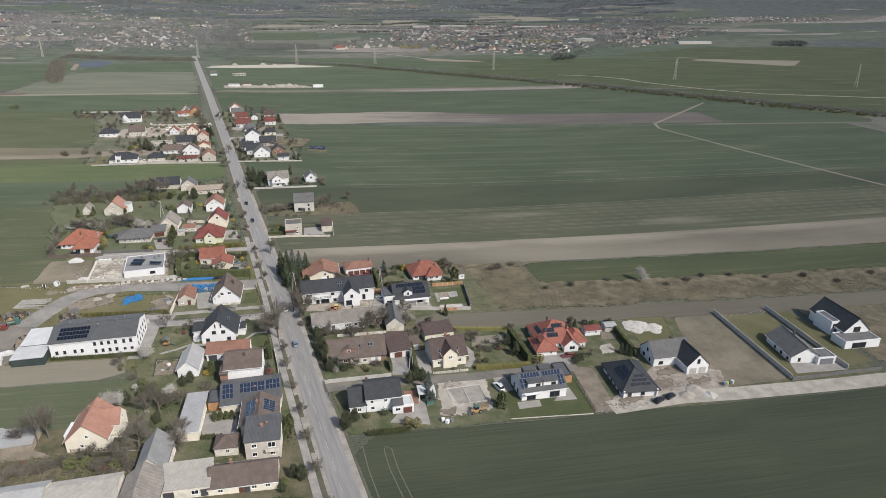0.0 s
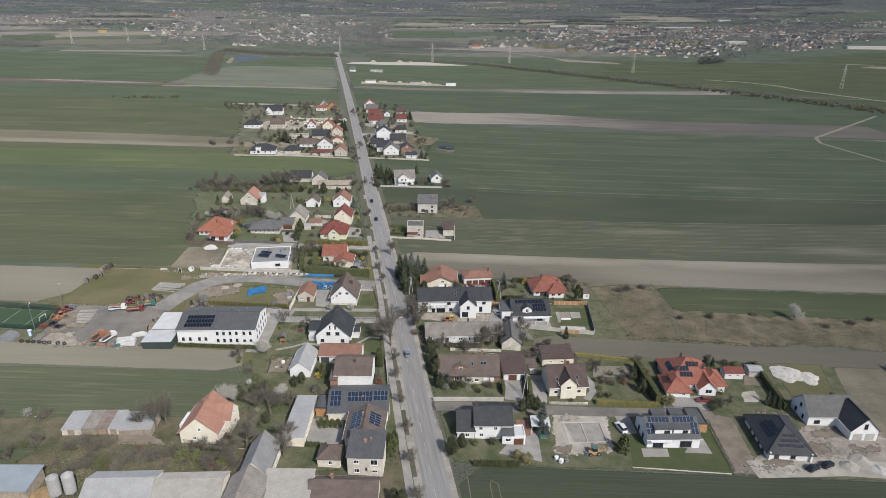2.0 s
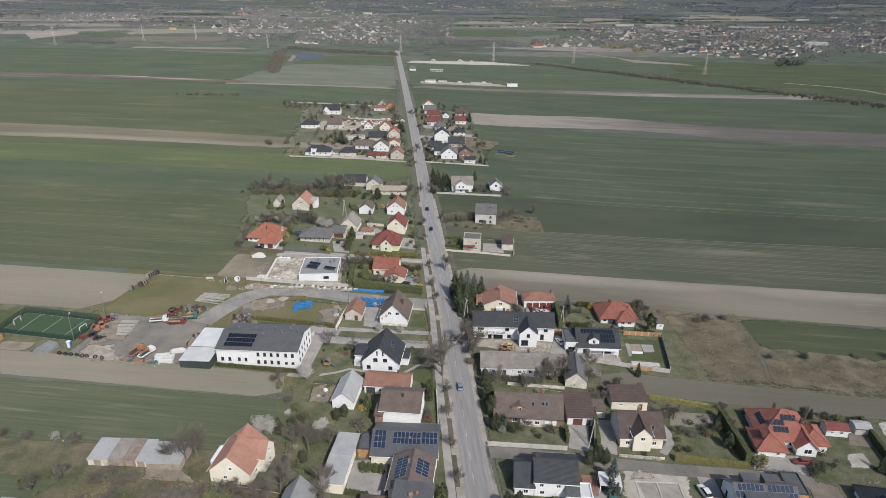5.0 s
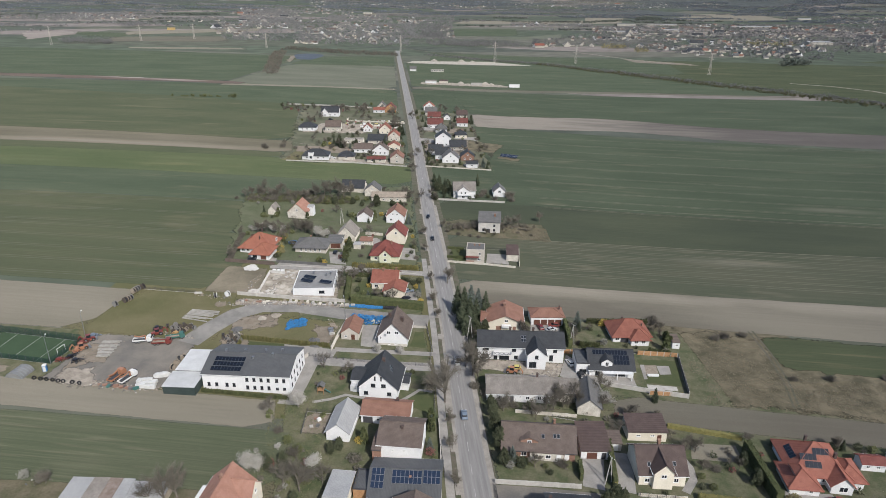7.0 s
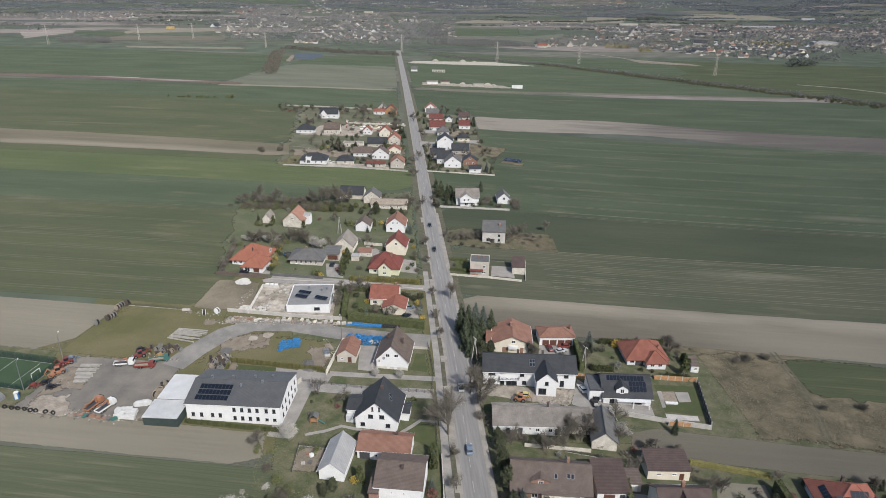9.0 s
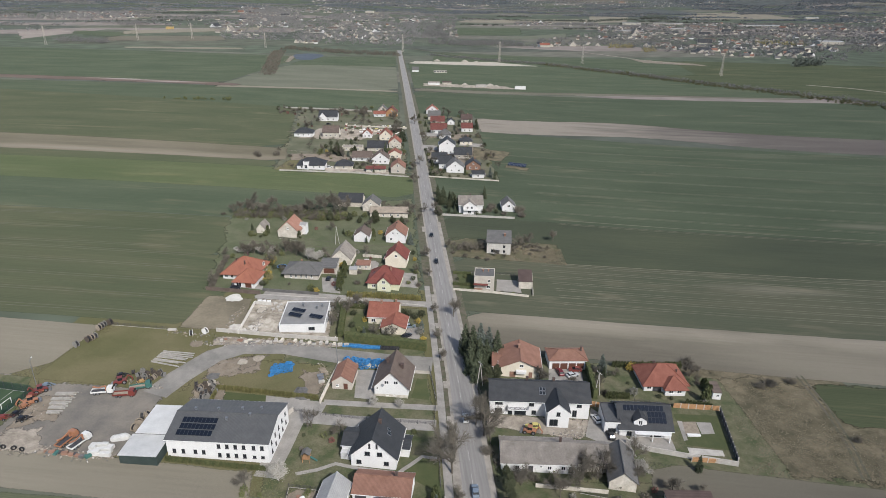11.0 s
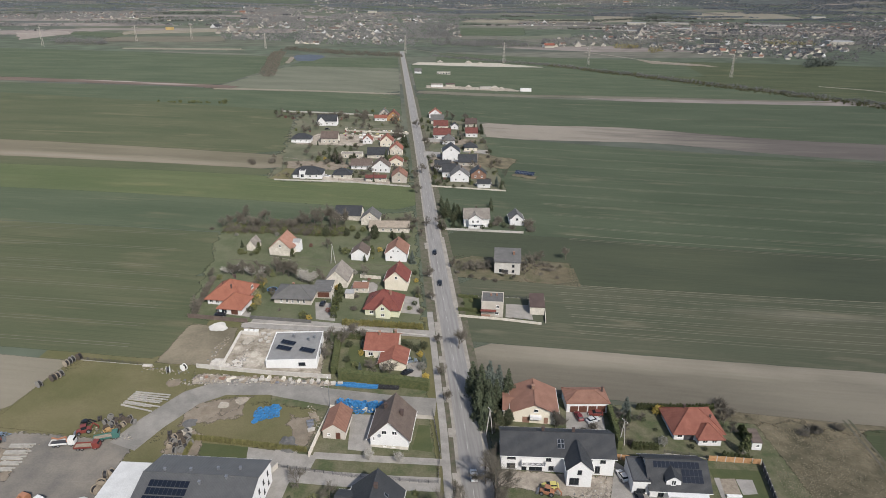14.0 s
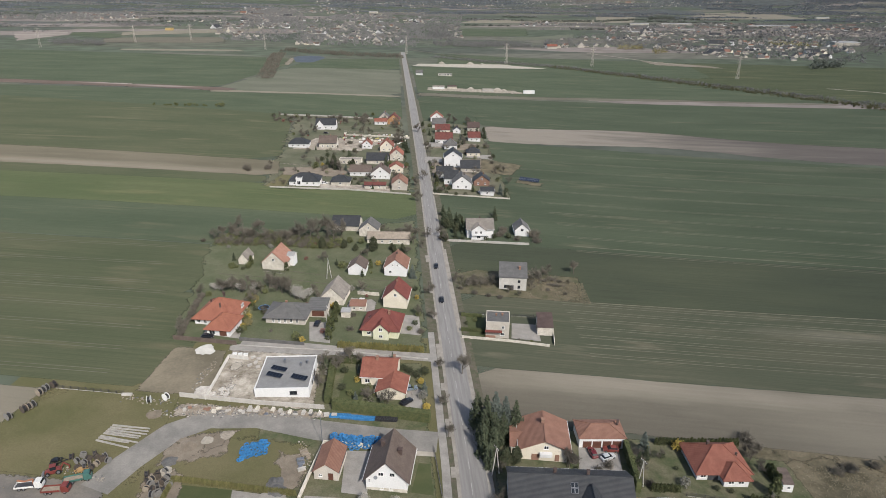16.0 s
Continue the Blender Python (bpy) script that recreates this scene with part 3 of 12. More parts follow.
patch("field", "green field beyond the railway", FIELD, (690, 500), (1800, 60), (1700, 300), (560, 790), "wheat_deep", 0.12, 50)
patch("field", "green field round the power pylons", FIELD, (60, 1215), (470, 1060), (520, 1290), (80, 1420), "wheat", 0.1, 40)
patch("field", "green wheat along the railway", FIELD, (300, 1160), (530, 838), (575, 795), (525, 1290), "wheat_deep", 0.085, 40)
patch("field", "small bare brown field", FIELD, (999, 1107), (1111, 938), (1230, 1022), (1043, 1120), "soil", 0.2, 30)
# left of the road
patch("field", "garden meadow with worn grass", FIELD, (-420, -250), (-12, -250), (-9, 182), (-440, 244), "rough", 0.03)
patch("field", "striped green meadow beside the barns", FIELD, (-430, 150), (-119, 146), (-106, 166), (-440, 205), "stripes", 0.07)
patch("field", "striped green meadow behind the sheds", FIELD, (-440, 222), (-52, 172), (-52, 196), (-440, 262), "stripes", 0.06)
patch("field", "bare ploughed strip beside the works yard", FIELD, (-440, 268), (-57, 197), (-58, 211), (-440, 283), "soil", 0.08)
patch("field", "meadow beside the football pitch", FIELD, (-440, 283), (-126, 223), (-133, 256), (-440, 312), "lawn", 0.06)
patch("field", "pale bare ploughed field", FIELD, (-440, 312), (-133, 256), (-124.5, 288), (-440, 348), "soil", 0.08)
patch("field", "worn yellowish grass of a storage yard", FIELD, (-133, 255), (-84, 246), (-84, 283), (-124.5, 288), "yard_grass", 0.07)
patch("field", "wide green wheat with tractor lines", FIELD, (-440, 348), (-89, 286.5), (-86, 350), (-470, 425), "wheat_mid", 0.05, 20)
patch("field", "green wheat field", FIELD, (-470, 425), (-92, 350), (-106, 404), (-480, 465), "wheat_mid", 0.05, 20)
patch("field", "dark green wheat field", FIELD, (-480, 465), (-100, 404), (-10, 441), (-480, 520), "wheat", 0.05, 20)
patch("field", "bright green wheat band", FIELD, (-480, 520), (-7, 440), (-4, 491), (-520, 575), "wheat_light", 0.07, 20)
patch("field", "green wheat field", FIELD, (-520, 575), (-98, 506), (-100, 522), (-520, 606), "wheat_mid", 0.06, 20)
patch("field", "pale bare ploughed strip", FIELD, (-900, 664), (-92, 521), (-97, 560), (-930, 745), "soil_patchy", 0.115, 25, 1.0)
patch("field", "wide green wheat field", FIELD, (-930, 745), (-97, 560), (-112, 737), (-930, 1010), "wheat_mid", 0.06, 40)
patch("field", "green wheat field", FIELD, (-930, 1010), (-122, 737), (-8, 726), (-226, 880), "wheat", 0.08, 40)
patch("field", "green wheat field", FIELD, (-226, 880), (-122, 737), (-8, 726), (-7, 868), "wheat", 0.1, 40)
patch("field", "narrow reddish-brown strip with pale sand", FIELD, (-960, 1056), (-200, 876), (-200, 898), (-960, 1096), "soil_red", 0.2, 30, 4)
patch("field", "narrow pale strip before the fallow field", FIELD, (-226, 868), (-6, 858), (-6, 869), (-228, 884), "soil", 0.16, 20, 2)
patch("field", "green field before the far town", FIELD, (-1000, 1065), (-226, 894), (-160, 1235), (-1100, 1500), "wheat", 0.1, 50)
patch("field", "grey-olive fallow field", FIELD, (-228, 882), (-6, 869), (-4, 1120), (-170, 1112), "fallow", 0.12, 30)
patch("field", "green wheat field", FIELD, (-170, 1112), (-4, 1120), (-2, 1290), (-150, 1240), "wheat", 0.14, 30)

# residential ground
patch("ground_cover", "worn garden grass between the houses", "lawn", (3, 145), (190, 108), (200, 170), (3, 232), "lawn", 0.04)
patch("ground_cover", "dry weedy ground beyond the last house", "lawn", (196, 121), (420, 82), (430, 122), (204, 168), "waste", 0.045, 8, 1.5)
patch("ground_cover", "garden grass round the houses", "lawn", (4, 205), (84, 200), (86, 249), (6, 271), "lawn", 0.055)
patch("ground_cover", "worn grass between the yards and lanes", "lawn", (-146, 214), (-8, 196), (-8, 316), (-132, 318), "yard_grass", 0.02, 10, 0.2)
patch("ground_cover", "dry weedy grass behind the bungalow", "lawn", (60, 200), (125, 190), (128, 250), (60, 268), "waste", 0.02, 10, 0.2)
patch("ground_cover", "garden grass round the houses", "lawn", (-52, 146), (-9, 146), (-11, 300), (-60, 300), "lawn", 0.05)
patch("ground_cover", "grassy gardens with old trees", "lawn", (-97, 315), (-9, 302), (-7, 441), (-106, 404), "meadow", 0.07, 8, 2.5)
patch("ground_cover", "garden plots of the far hamlet", "lawn", (-99, 498), (-7, 487), (-8, 726), (-108, 737), "hamlet_ground", 0.1, 8, 6.0)
patch("ground_cover", "garden plots of the far hamlet", "lawn", (6, 487), (53, 480), (62, 700), (10, 725), "hamlet_ground", 0.1, 8, 2.0)
patch("lawn", "mown lawn plot of the new bungalow", "lawn", (-98, 499), (-85, 497.5), (-84, 526), (-90, 531), "yard_grass", 0.13, 5, 0.5)
patch("ground_cover", "overgrown plot with brambles", "scrub", (6, 352), (58, 343), (62, 368), (8, 378), "rough", 0.09)

ROAD = [(-6.5, -60), (-4.2, 110), (-3.5, 160), (-2.6, 200), (-1.1, 250), (-0.5, 320), (0.2, 400), (2.4, 550), (4.4, 846), (6.5, 1240), (7.5, 1420)]
ribbon("roadside", "worn grass roadside", "verge", [(x - 0.6, y) for x, y in ROAD], 13.4, "verge", 0.085)
ribbon("road_shoulder", "dusty pale road shoulder", "road", [(x + 0.4, y) for x, y in ROAD[:7]], 10.6, "dusty", 0.1)
ribbon("road_shoulder", "dusty pale road shoulder", "road", [(x + 0.3, y) for x, y in ROAD[6:]], 8.2, "dusty", 0.1)
ribbon("road", "straight grey asphalt country road with worn tracks", "road", [(x + 0.7, y) for x, y in ROAD[:6]], 6.9, "asphalt", 0.125)
ribbon("road", "straight grey asphalt country road with worn tracks", "road", [(x + 0.3, y) for x, y in ROAD[5:]], 6.6, "asphalt", 0.128)
ribbon("pavement", "grey concrete-slab pavement", "pavement", [(x - 6.2, y) for x, y in ROAD[1:6]], 2.2, "paving", 0.16)


def road_x(y):
    for (x0, y0), (x1, y1) in zip(ROAD, ROAD[1:]):
        if y0 <= y <= y1:
            return x0 + (x1 - x0) * (y - y0) / (y1 - y0)
    return 0.0


for y0, y1 in ((104, 118), (122, 136), (141, 152), (158, 170), (174, 186), (190, 203), (215, 226), (232, 246), (250, 262), (270, 284), (288, 298), (312, 330), (336, 352), (360, 384), (392, 430)):
    ribbon("grass_verge", "narrow worn grass verge beside the road", "verge", [(road_x(y) - 4.4, y) for y in (y0, (y0 + y1) / 2, y1)], 1.4, "verge", 0.15, 3.0)
ribbon("grass_verge", "dry grass verge along the road", "verge", [(x + 6.6, y) for x, y in ROAD[4:9]], 2.4, "verge", 0.13)
v, f = [], []
for k in range(66):
    y = 96 + k * 9.0
    x = road_x(y)
    i = len(v)
    v += [(px, py, gz(px, py) + 0.14) for px, py in ((x - 0.08, y), (x + 0.08, y), (road_x(y + 4) + 0.08, y + 4), (road_x(y + 4) - 0.08, y + 4))]
    f.append((i, i + 1, i + 2, i + 3))
tagged(new("road_marking", link_mesh("road_marking", v, f, M["paint_line"])), "worn white dashed centre line", "road marking", kind="stuff")

# tractor lines in the crops: pairs of bare wheel tracks
def tractor_lines(x0, x1, y0, slope, count, gap, mat="track_soil"):
    for k in range(count):
        for o in (0.0, 1.9):
            y = y0 + k * gap + o
            pts = [(x0 + (x1 - x0) * i / 8, y + slope * (x1 - x0) * i / 8 + 0.5 * noise.noise((x0 + i, y, 2.0))) for i in range(9)]
            ribbon("tractor_line", "pale tractor track in the crop", "track", pts, 0.26, mat, 0.14, 12.0)


tractor_lines(-110, -330, 296, -0.165, 5, 14)
tractor_lines(-120, -420, 362, -0.14, 3, 19)
tractor_lines(48, 420, 303, -0.165, 7, 6.5, "track_pale")
tractor_lines(70, 520, 398, -0.2, 5, 19, "track_pale")
tractor_lines(66, 480, 500, -0.2, 5, 26, "track_pale")

for pts in ([(10.8, 135.6), (10.0, 128.1), (10.0, 117.4), (10.6, 96.0)], [(13.0, 135.6), (12.1, 127.4), (12.1, 116.6), (12.7, 95.0)], [(10.8, 135.6), (11.5, 137.2), (13.0, 135.6)], [(5.6, 139.4), (4.6, 130.0), (4.2, 119.0), (4.0, 100.0)]):
    ribbon("tractor_line", "pale tractor track in the crop", "track", pts, 0.28, "track_soil", 0.13, 2.0)

for off in (0.0, 1.8):
    ribbon("field_track", "trodden wheel track through the wasteland", "track", [(114.0 + off, 250.0), (112.0 + off, 234.0), (107.5 + off, 216.0), (102.0 + off, 201.5)], 0.7, "verge", 0.12, 3.0)

# grassy balks between the fields
for pts in ([(60, 343.5), (240, 317), (420, 290), (600, 262)], [(70, 405), (240, 371), (430, 333)]):
    ribbon("field_balk", "narrow pale grassy balk between two fields", "track", pts, 0.55, "track_pale", 0.15, 8.0)

# far fields
for a, b, c, d, mat, text in (((1316, 3120), (1957, 3107), (2007, 3640), (1654, 3600), "soil", "pale ploughed field beyond the town"), ((806, 2725), (998, 2822), (1274, 3546), (1010, 3388), "soil", "pale ploughed field beyond the town"),
                              ((255, 2709), (799, 2725), (903, 3067), (349, 2980), "soil", "broad pale field before the woods"), ((191, 1945), (376, 1985), (449, 2367), (154, 2290), "wheat", "green field between the far woods"),
                              ((257, 1789), (482, 1883), (537, 2082), (268, 1857), "fallow", "dull fallow field"), ((-107, 3305), (146, 3512), (214, 3840), (-120, 3468), "soil", "pale field before the hills"),
                              ((-807, 1593), (-784, 1781), (-832, 1890), (-966, 1880), "soil_pale", "pale sandy field of the far plain"), ((-614, 1549), (-362, 1541), (-401, 1710), (-669, 1689), "soil_dark", "damp brown field by the pylons"),
                              ((-651, 1756), (-357, 1936), (-374, 2067), (-708, 1899), "soil", "pale ploughed field of the far plain"), ((-513, 1370), (-284, 1348), (-292, 1387), (-528, 1411), "soil", "narrow pale strip before the pylons"),
                              ((-997, 2594), (-812, 2703), (-863, 2875), (-1057, 2751), "soil", "pale ploughed field beyond the village"), ((-784, 1781), (-640, 1640), (-640, 1800), (-830, 1900), "wheat", "green field of the far plain")):
    patch("field", text, FIELD, a, b, c, d, mat, 0.4, 60, 4)


# ---- building parts ----
def part(name, me, parent, label="", at=None, kind=""):
    """Links a mesh as one part under a thing."""
    ob = new(name, me)
    ob.parent = parent
    if at is not None:
        ob.matrix_basis = at
    return tagged(ob, label, kind=kind)


def thing(name, label, category, x, y, rot=0.0, group="", z=None):
    ob = new(name)
    ob.empty_display_size = 0.5
    ob.matrix_basis = pose(x, y, gz(x, y) + 0.06 if z is None else z, 0, 0, rot)
    return tagged(ob, label, category, group)


def boxes(name, items, mat):
    """One mesh of plain blocks: each item is (x0, y0, z0, x1, y1, z1)."""
    v, f = [], []
    for x0, y0, z0, x1, y1, z1 in items:
        k = len(v)
        v += [(x0, y0, z0), (x1, y0, z0), (x1, y1, z0), (x0, y1, z0), (x0, y0, z1), (x1, y0, z1), (x1, y1, z1), (x0, y1, z1)]
        f += [(k, k + 3, k + 2, k + 1), (k + 4, k + 5, k + 6, k + 7), (k, k + 1, k + 5, k + 4), (k + 1, k + 2, k + 6, k + 5), (k + 2, k + 3, k + 7, k + 6), (k + 3, k, k + 4, k + 7)]
    return link_mesh(name, v, f, mat)


def extrude(name, section, y0, y1, mat, along="y"):
    """A prism: a closed section in x and z, drawn along y (or, turned, along x)."""
    n = len(section)
    v = [(x, y0, z) for x, z in section] + [(x, y1, z) for x, z in section]
    f = [tuple(range(n)), tuple(range(2 * n - 1, n - 1, -1))] + [(i, i + n, (i + 1) % n + n, (i + 1) % n) for i in range(n)]
    if along == "x":
        v = [(-y, x, z) for x, y, z in v]
        v = [(y, x, z) for x, y, z in [(a[1], a[0], a[2]) for a in v]]
    return link_mesh(name, v, [t[::-1] for t in f], mat)


def bars(name, pairs, r, mat):
    """Square bars from point to point, in one mesh."""
    v, f = [], []
    for p, q in pairs:
        p, q = Vector(p), Vector(q)
        d = (q - p).normalized()
        s = d.cross(Vector((0, 0, 1)))
        s = (s if s.length > 0.01 else Vector((1, 0, 0))).normalized() * r
        u = s.cross(d).normalized() * r
        k = len(v)
        v += [e + a * s + b * u for e in (p, q) for a, b in ((-1, -1), (1, -1), (1, 1), (-1, 1))]
        f += [(k + i, k + (i + 1) % 4, k + 4 + (i + 1) % 4, k + 4 + i) for i in range(4)] + [(k + 3, k + 2, k + 1, k), (k + 4, k + 5, k + 6, k + 7)]
    return link_mesh(name, v, f, mat)


CACHE = {}


def cached(key, make):
    if key not in CACHE:
        CACHE[key] = make()
    return CACHE[key]


def window_frame(w, h, mat):
    """One moulded frame with two openings."""
    t = 0.12
    xs, zs = (-w / 2, -w / 2 + t, -0.04, 0.04, w / 2 - t, w / 2), (0, t, h - t, h)
    v = [(x, y, z) for y in (-0.07, 0.05) for z in zs for x in xs]
    f = []
    for k in range(3):
        for i in range(5):
            a = k * 6 + i
            if not (k == 1 and i in (1, 3)):
                f.append((a, a + 1, a + 7, a + 6))
            else:
                f += [(a, a + 24, a + 25, a + 1), (a + 1, a + 25, a + 31, a + 7), (a + 7, a + 31, a + 30, a + 6), (a + 6, a + 30, a + 24, a)]
    for i in range(5):
        f += [(i, i + 24, i + 25, i + 1), (18 + i, 19 + i, 43 + i, 42 + i)]
    for k in range(3):
        f += [(k * 6, k * 6 + 6, k * 6 + 30, k * 6 + 24), (k * 6 + 5, k * 6 + 29, k * 6 + 35, k * 6 + 11)]
    return link_mesh("window", v, f, M[mat])


def window(parent, face, w, h, frame_mat="white_trim"):
    """A framed window with a sill and a glass pane, its back on the wall at the pose face (x across, z up, -y outwards)."""
    fr = part("window", cached(("wf", round(w, 1), round(h, 1), frame_mat), lambda: window_frame(w, h, frame_mat)), parent, at=face)
    part("pane", cached(("wp", round(w, 1), round(h, 1)), lambda: boxes("pane", [(-w / 2 + 0.08, -0.03, 0.08, w / 2 - 0.08, 0.02, h - 0.08)], M["pane"])), fr)
    part("sill", cached(("ws", round(w, 1), frame_mat), lambda: boxes("sill", [(-w / 2 - 0.08, -0.18, -0.08, w / 2 + 0.08, 0.04, -0.003)], M[frame_mat])), fr)


def door(parent, face, w, h, mat="dark_trim", name="door"):
    def make():
        return boxes(name, [(-w / 2, -0.06, 0, w / 2, 0.04, h), (-w / 2 - 0.08, -0.09, 0, -w / 2 - 0.002, 0.03, h + 0.08), (w / 2 + 0.002, -0.09, 0, w / 2 + 0.08, 0.03, h + 0.08), (-w / 2, -0.09, h + 0.003, w / 2, 0.03, h + 0.08)], M[mat])
    part(name, cached((name, round(w, 1), round(h, 1), mat), make), parent, at=face)


def on_face(face, u, z, w, d):
    """A pose on the front, back, left or right wall of a block w by d."""
    if face == "f":
        return pose(u, -d / 2, z)
    if face == "b":
        return pose(-u, d / 2, z, 0, 0, 180)
    if face == "r":
        return pose(w / 2, u, z, 0, 0, 90)
    return pose(-w / 2, -u, z, 0, 0, -90)


def gable_walls(w, d, he, hr, ridge, mat, base=-1.2):
    half = w / 2 if ridge == "y" else d / 2
    sec = [(-half, base), (half, base), (half, he), (0, hr), (-half, he)]
    length = d / 2 if ridge == "y" else w / 2
    return extrude("wall", sec, -length, length, mat, "y" if ridge == "y" else "x")


def gable_roof(w, d, he, hr, ridge, mat, over=0.5, t=0.2):
    half = w / 2 if ridge == "y" else d / 2
    m = (hr - he) / half
    a = half + over
    ze = he - m * over
    sec = [(-a, ze), (0, hr), (a, ze), (a, ze + t), (0, hr + t), (-a, ze + t)]
    length = (d / 2 if ridge == "y" else w / 2) + over * 0.8
    return extrude("roof", sec, -length, length, mat, "y" if ridge == "y" else "x")


def hip_roof(w, d, he, hr, mat, over=0.6, t=0.2):
    m = (hr - he) / (min(w, d) / 2)
    a, b, ze = w / 2 + over, d / 2 + over, he - m * over
    k = abs(w - d) / 2
    r0, r1 = ((-k, 0), (k, 0)) if w >= d else ((0, -k), (0, k))
    v = [(-a, -b, ze + t), (a, -b, ze + t), (a, b, ze + t), (-a, b, ze + t), (*r0, hr + t), (*r1, hr + t), (-a, -b, ze), (a, -b, ze), (a, b, ze), (-a, b, ze)]
    top = [(0, 1, 5, 4), (1, 2, 5), (2, 3, 4, 5), (3, 0, 4)] if w >= d else [(0, 1, 4), (1, 2, 5, 4), (2, 3, 5), (3, 0, 4, 5)]
    f = top + [(i, 6 + i, 6 + (i + 1) % 4, (i + 1) % 4) for i in range(4)] + [(9, 8, 7, 6)]
    ridge = [(v[4], v[5])] if k > 0.1 else []
    for i in range(4):
        near = min((4, 5), key=lambda j: math.dist(v[i], v[j]))
        ridge.append((v[i], v[near]))
    return link_mesh("roof", v, f, mat), ridge


FOOT = []


def house(label, x, y, rot, w, d, he, hr, kind, wall, roof, over=0.5, wins=(), doors=(), chimneys=(), name="house", ridge_caps=True, trim="white_trim", parent=None, category="house"):
    """A house of w across its front and d deep: kind g has its gable to the front, s its eaves; h is hipped, f flat with a parapet, m falls one way to the front."""
    top = parent or thing(name, label, category, x, y, rot)
    local = pose(0, 0, 0)
    if parent is not None:
        inv = parent.matrix_basis.inverted()
        local = inv @ pose(x, y, parent.matrix_basis.translation.z, 0, 0, rot)
    def put(nm, me, lab="", at=None):
        return part(nm, me, top, lab, local @ at if at is not None else local)
    FOOT.append((x, y, rot, w, d))
    wm, rm = M[wall], M[roof]
    if kind in "gs":
        ridge = "y" if kind == "g" else "x"
        put("wall", gable_walls(w, d, he, hr, ridge, wm))
        r = put("roof", gable_roof(w, d, he, hr, ridge, rm, over))
        ln = (d if kind == "g" else w) / 2 + over * 0.8
        if ridge_caps:
            e = ((0, -ln, hr + 0.2), (0, ln, hr + 0.2)) if kind == "g" else ((-ln, 0, hr + 0.2), (ln, 0, hr + 0.2))
            put("ridge_cap", bars("ridge_cap", [e], 0.12, rm))
        half = w / 2 if kind == "g" else d / 2
        ze = he - (hr - he) / half * over
        a = half + over + 0.06
        g = [((s * a, -ln, ze + 0.05), (s * a, ln, ze + 0.05)) for s in (-1, 1)]
        if kind == "s":
            g = [((p[1], p[0], p[2]), (q[1], q[0], q[2])) for p, q in g]
        for e in g:
            put("gutter", bars("gutter", [e], 0.07, M["white_trim" if wall in ("white", "cream") else "dark_trim"]))
    elif kind == "h":
        put("wall", boxes("wall", [(-w / 2, -d / 2, -1.2, w / 2, d / 2, he)], wm))
        me, ridge = hip_roof(w, d, he, hr, rm, over)
        put("roof", me)
        put("ridge_cap", bars("ridge_cap", ridge, 0.12, rm))
    elif kind == "f":
        put("wall", boxes("wall", [(-w / 2, -d / 2, -1.2, w / 2, d / 2, he)], wm))
        put("roof", boxes("roof", [(-w / 2 + 0.25, -d / 2 + 0.25, he + 0.004, w / 2 - 0.25, d / 2 - 0.25, he + 0.08)], rm))
        v = [(sx * (w / 2 + o), sy * (d / 2 + o), he + z) for z, o in ((0.003, 0.06), (0.35, 0.06), (0.35, -0.2), (0.003, -0.2)) for sx, sy in ((-1, -1), (1, -1), (1, 1), (-1, 1))]
        f = [(4 * k + i, 4 * k + (i + 1) % 4, 4 * ((k + 1) % 4) + (i + 1) % 4, 4 * ((k + 1) % 4) + i) for k in range(4) for i in range(4)]
        put("parapet", link_mesh("parapet", v, f, M["dark_trim"] if roof in ("graphite", "anthracite") else wm))
    elif kind == "m":
        sec = [(-d / 2, -1.2), (d / 2, -1.2), (d / 2, hr), (-d / 2, he)]
        put("wall", extrude("wall", sec, -w / 2, w / 2, wm, "x"))
        mslope = (hr - he) / d
        o = over
        sec = [(-d / 2 - o, he - mslope * o), (d / 2 + o, hr + mslope * o), (d / 2 + o, hr + mslope * o + 0.18), (-d / 2 - o, he - mslope * o + 0.18)]
        put("roof", extrude("roof", sec, -w / 2 - o * 0.6, w / 2 + o * 0.6, rm, "x"))
    for face, u, z, ww, hh in wins:
        window(top, local @ on_face(face, u, z, w, d), ww, hh, trim)
    for face, u, ww, hh, mat in doors:
        door(top, local @ on_face(face, u, 0.05, w, d), ww, hh, mat, "garage_door" if ww > 1.9 else "door")
    for cx, cy, cz, s in chimneys:
        ch = put("chimney", boxes("chimney", [(-s / 2, -s / 2, -1.6, s / 2, s / 2, 0.0), (-s / 2 - 0.08, -s / 2 - 0.08, 0.003, s / 2 + 0.08, s / 2 + 0.08, 0.12)], M["brick"] if wall != "white" else M["dark_brown"]), at=pose(cx, cy, cz))
    return top


def row(face, z, w, h, *us):
    return [(face, u, z, w, h) for u in us]


def slope_pose(w, d, he, hr, kind, side, u, v):
    """A pose on a roof slope: side -1 or 1 of the ridge, u along the ridge, v up from the eaves; x along, y up the slope."""
    half = w / 2 if kind == "g" else d / 2
    ang = math.atan2(hr - he, half)
    out = half - v * math.cos(ang)
    z = he + v * math.sin(ang) + 0.22
    if kind == "g":
        m = Matrix.Translation((side * out, u, z)) @ Matrix.Rotation(radians(90 * side), 4, "Z")
    else:
        m = Matrix.Translation((u, side * out, z)) @ Matrix.Rotation(radians(0 if side < 0 else 180), 4, "Z")
    return m @ Matrix.Rotation(ang, 4, "X")


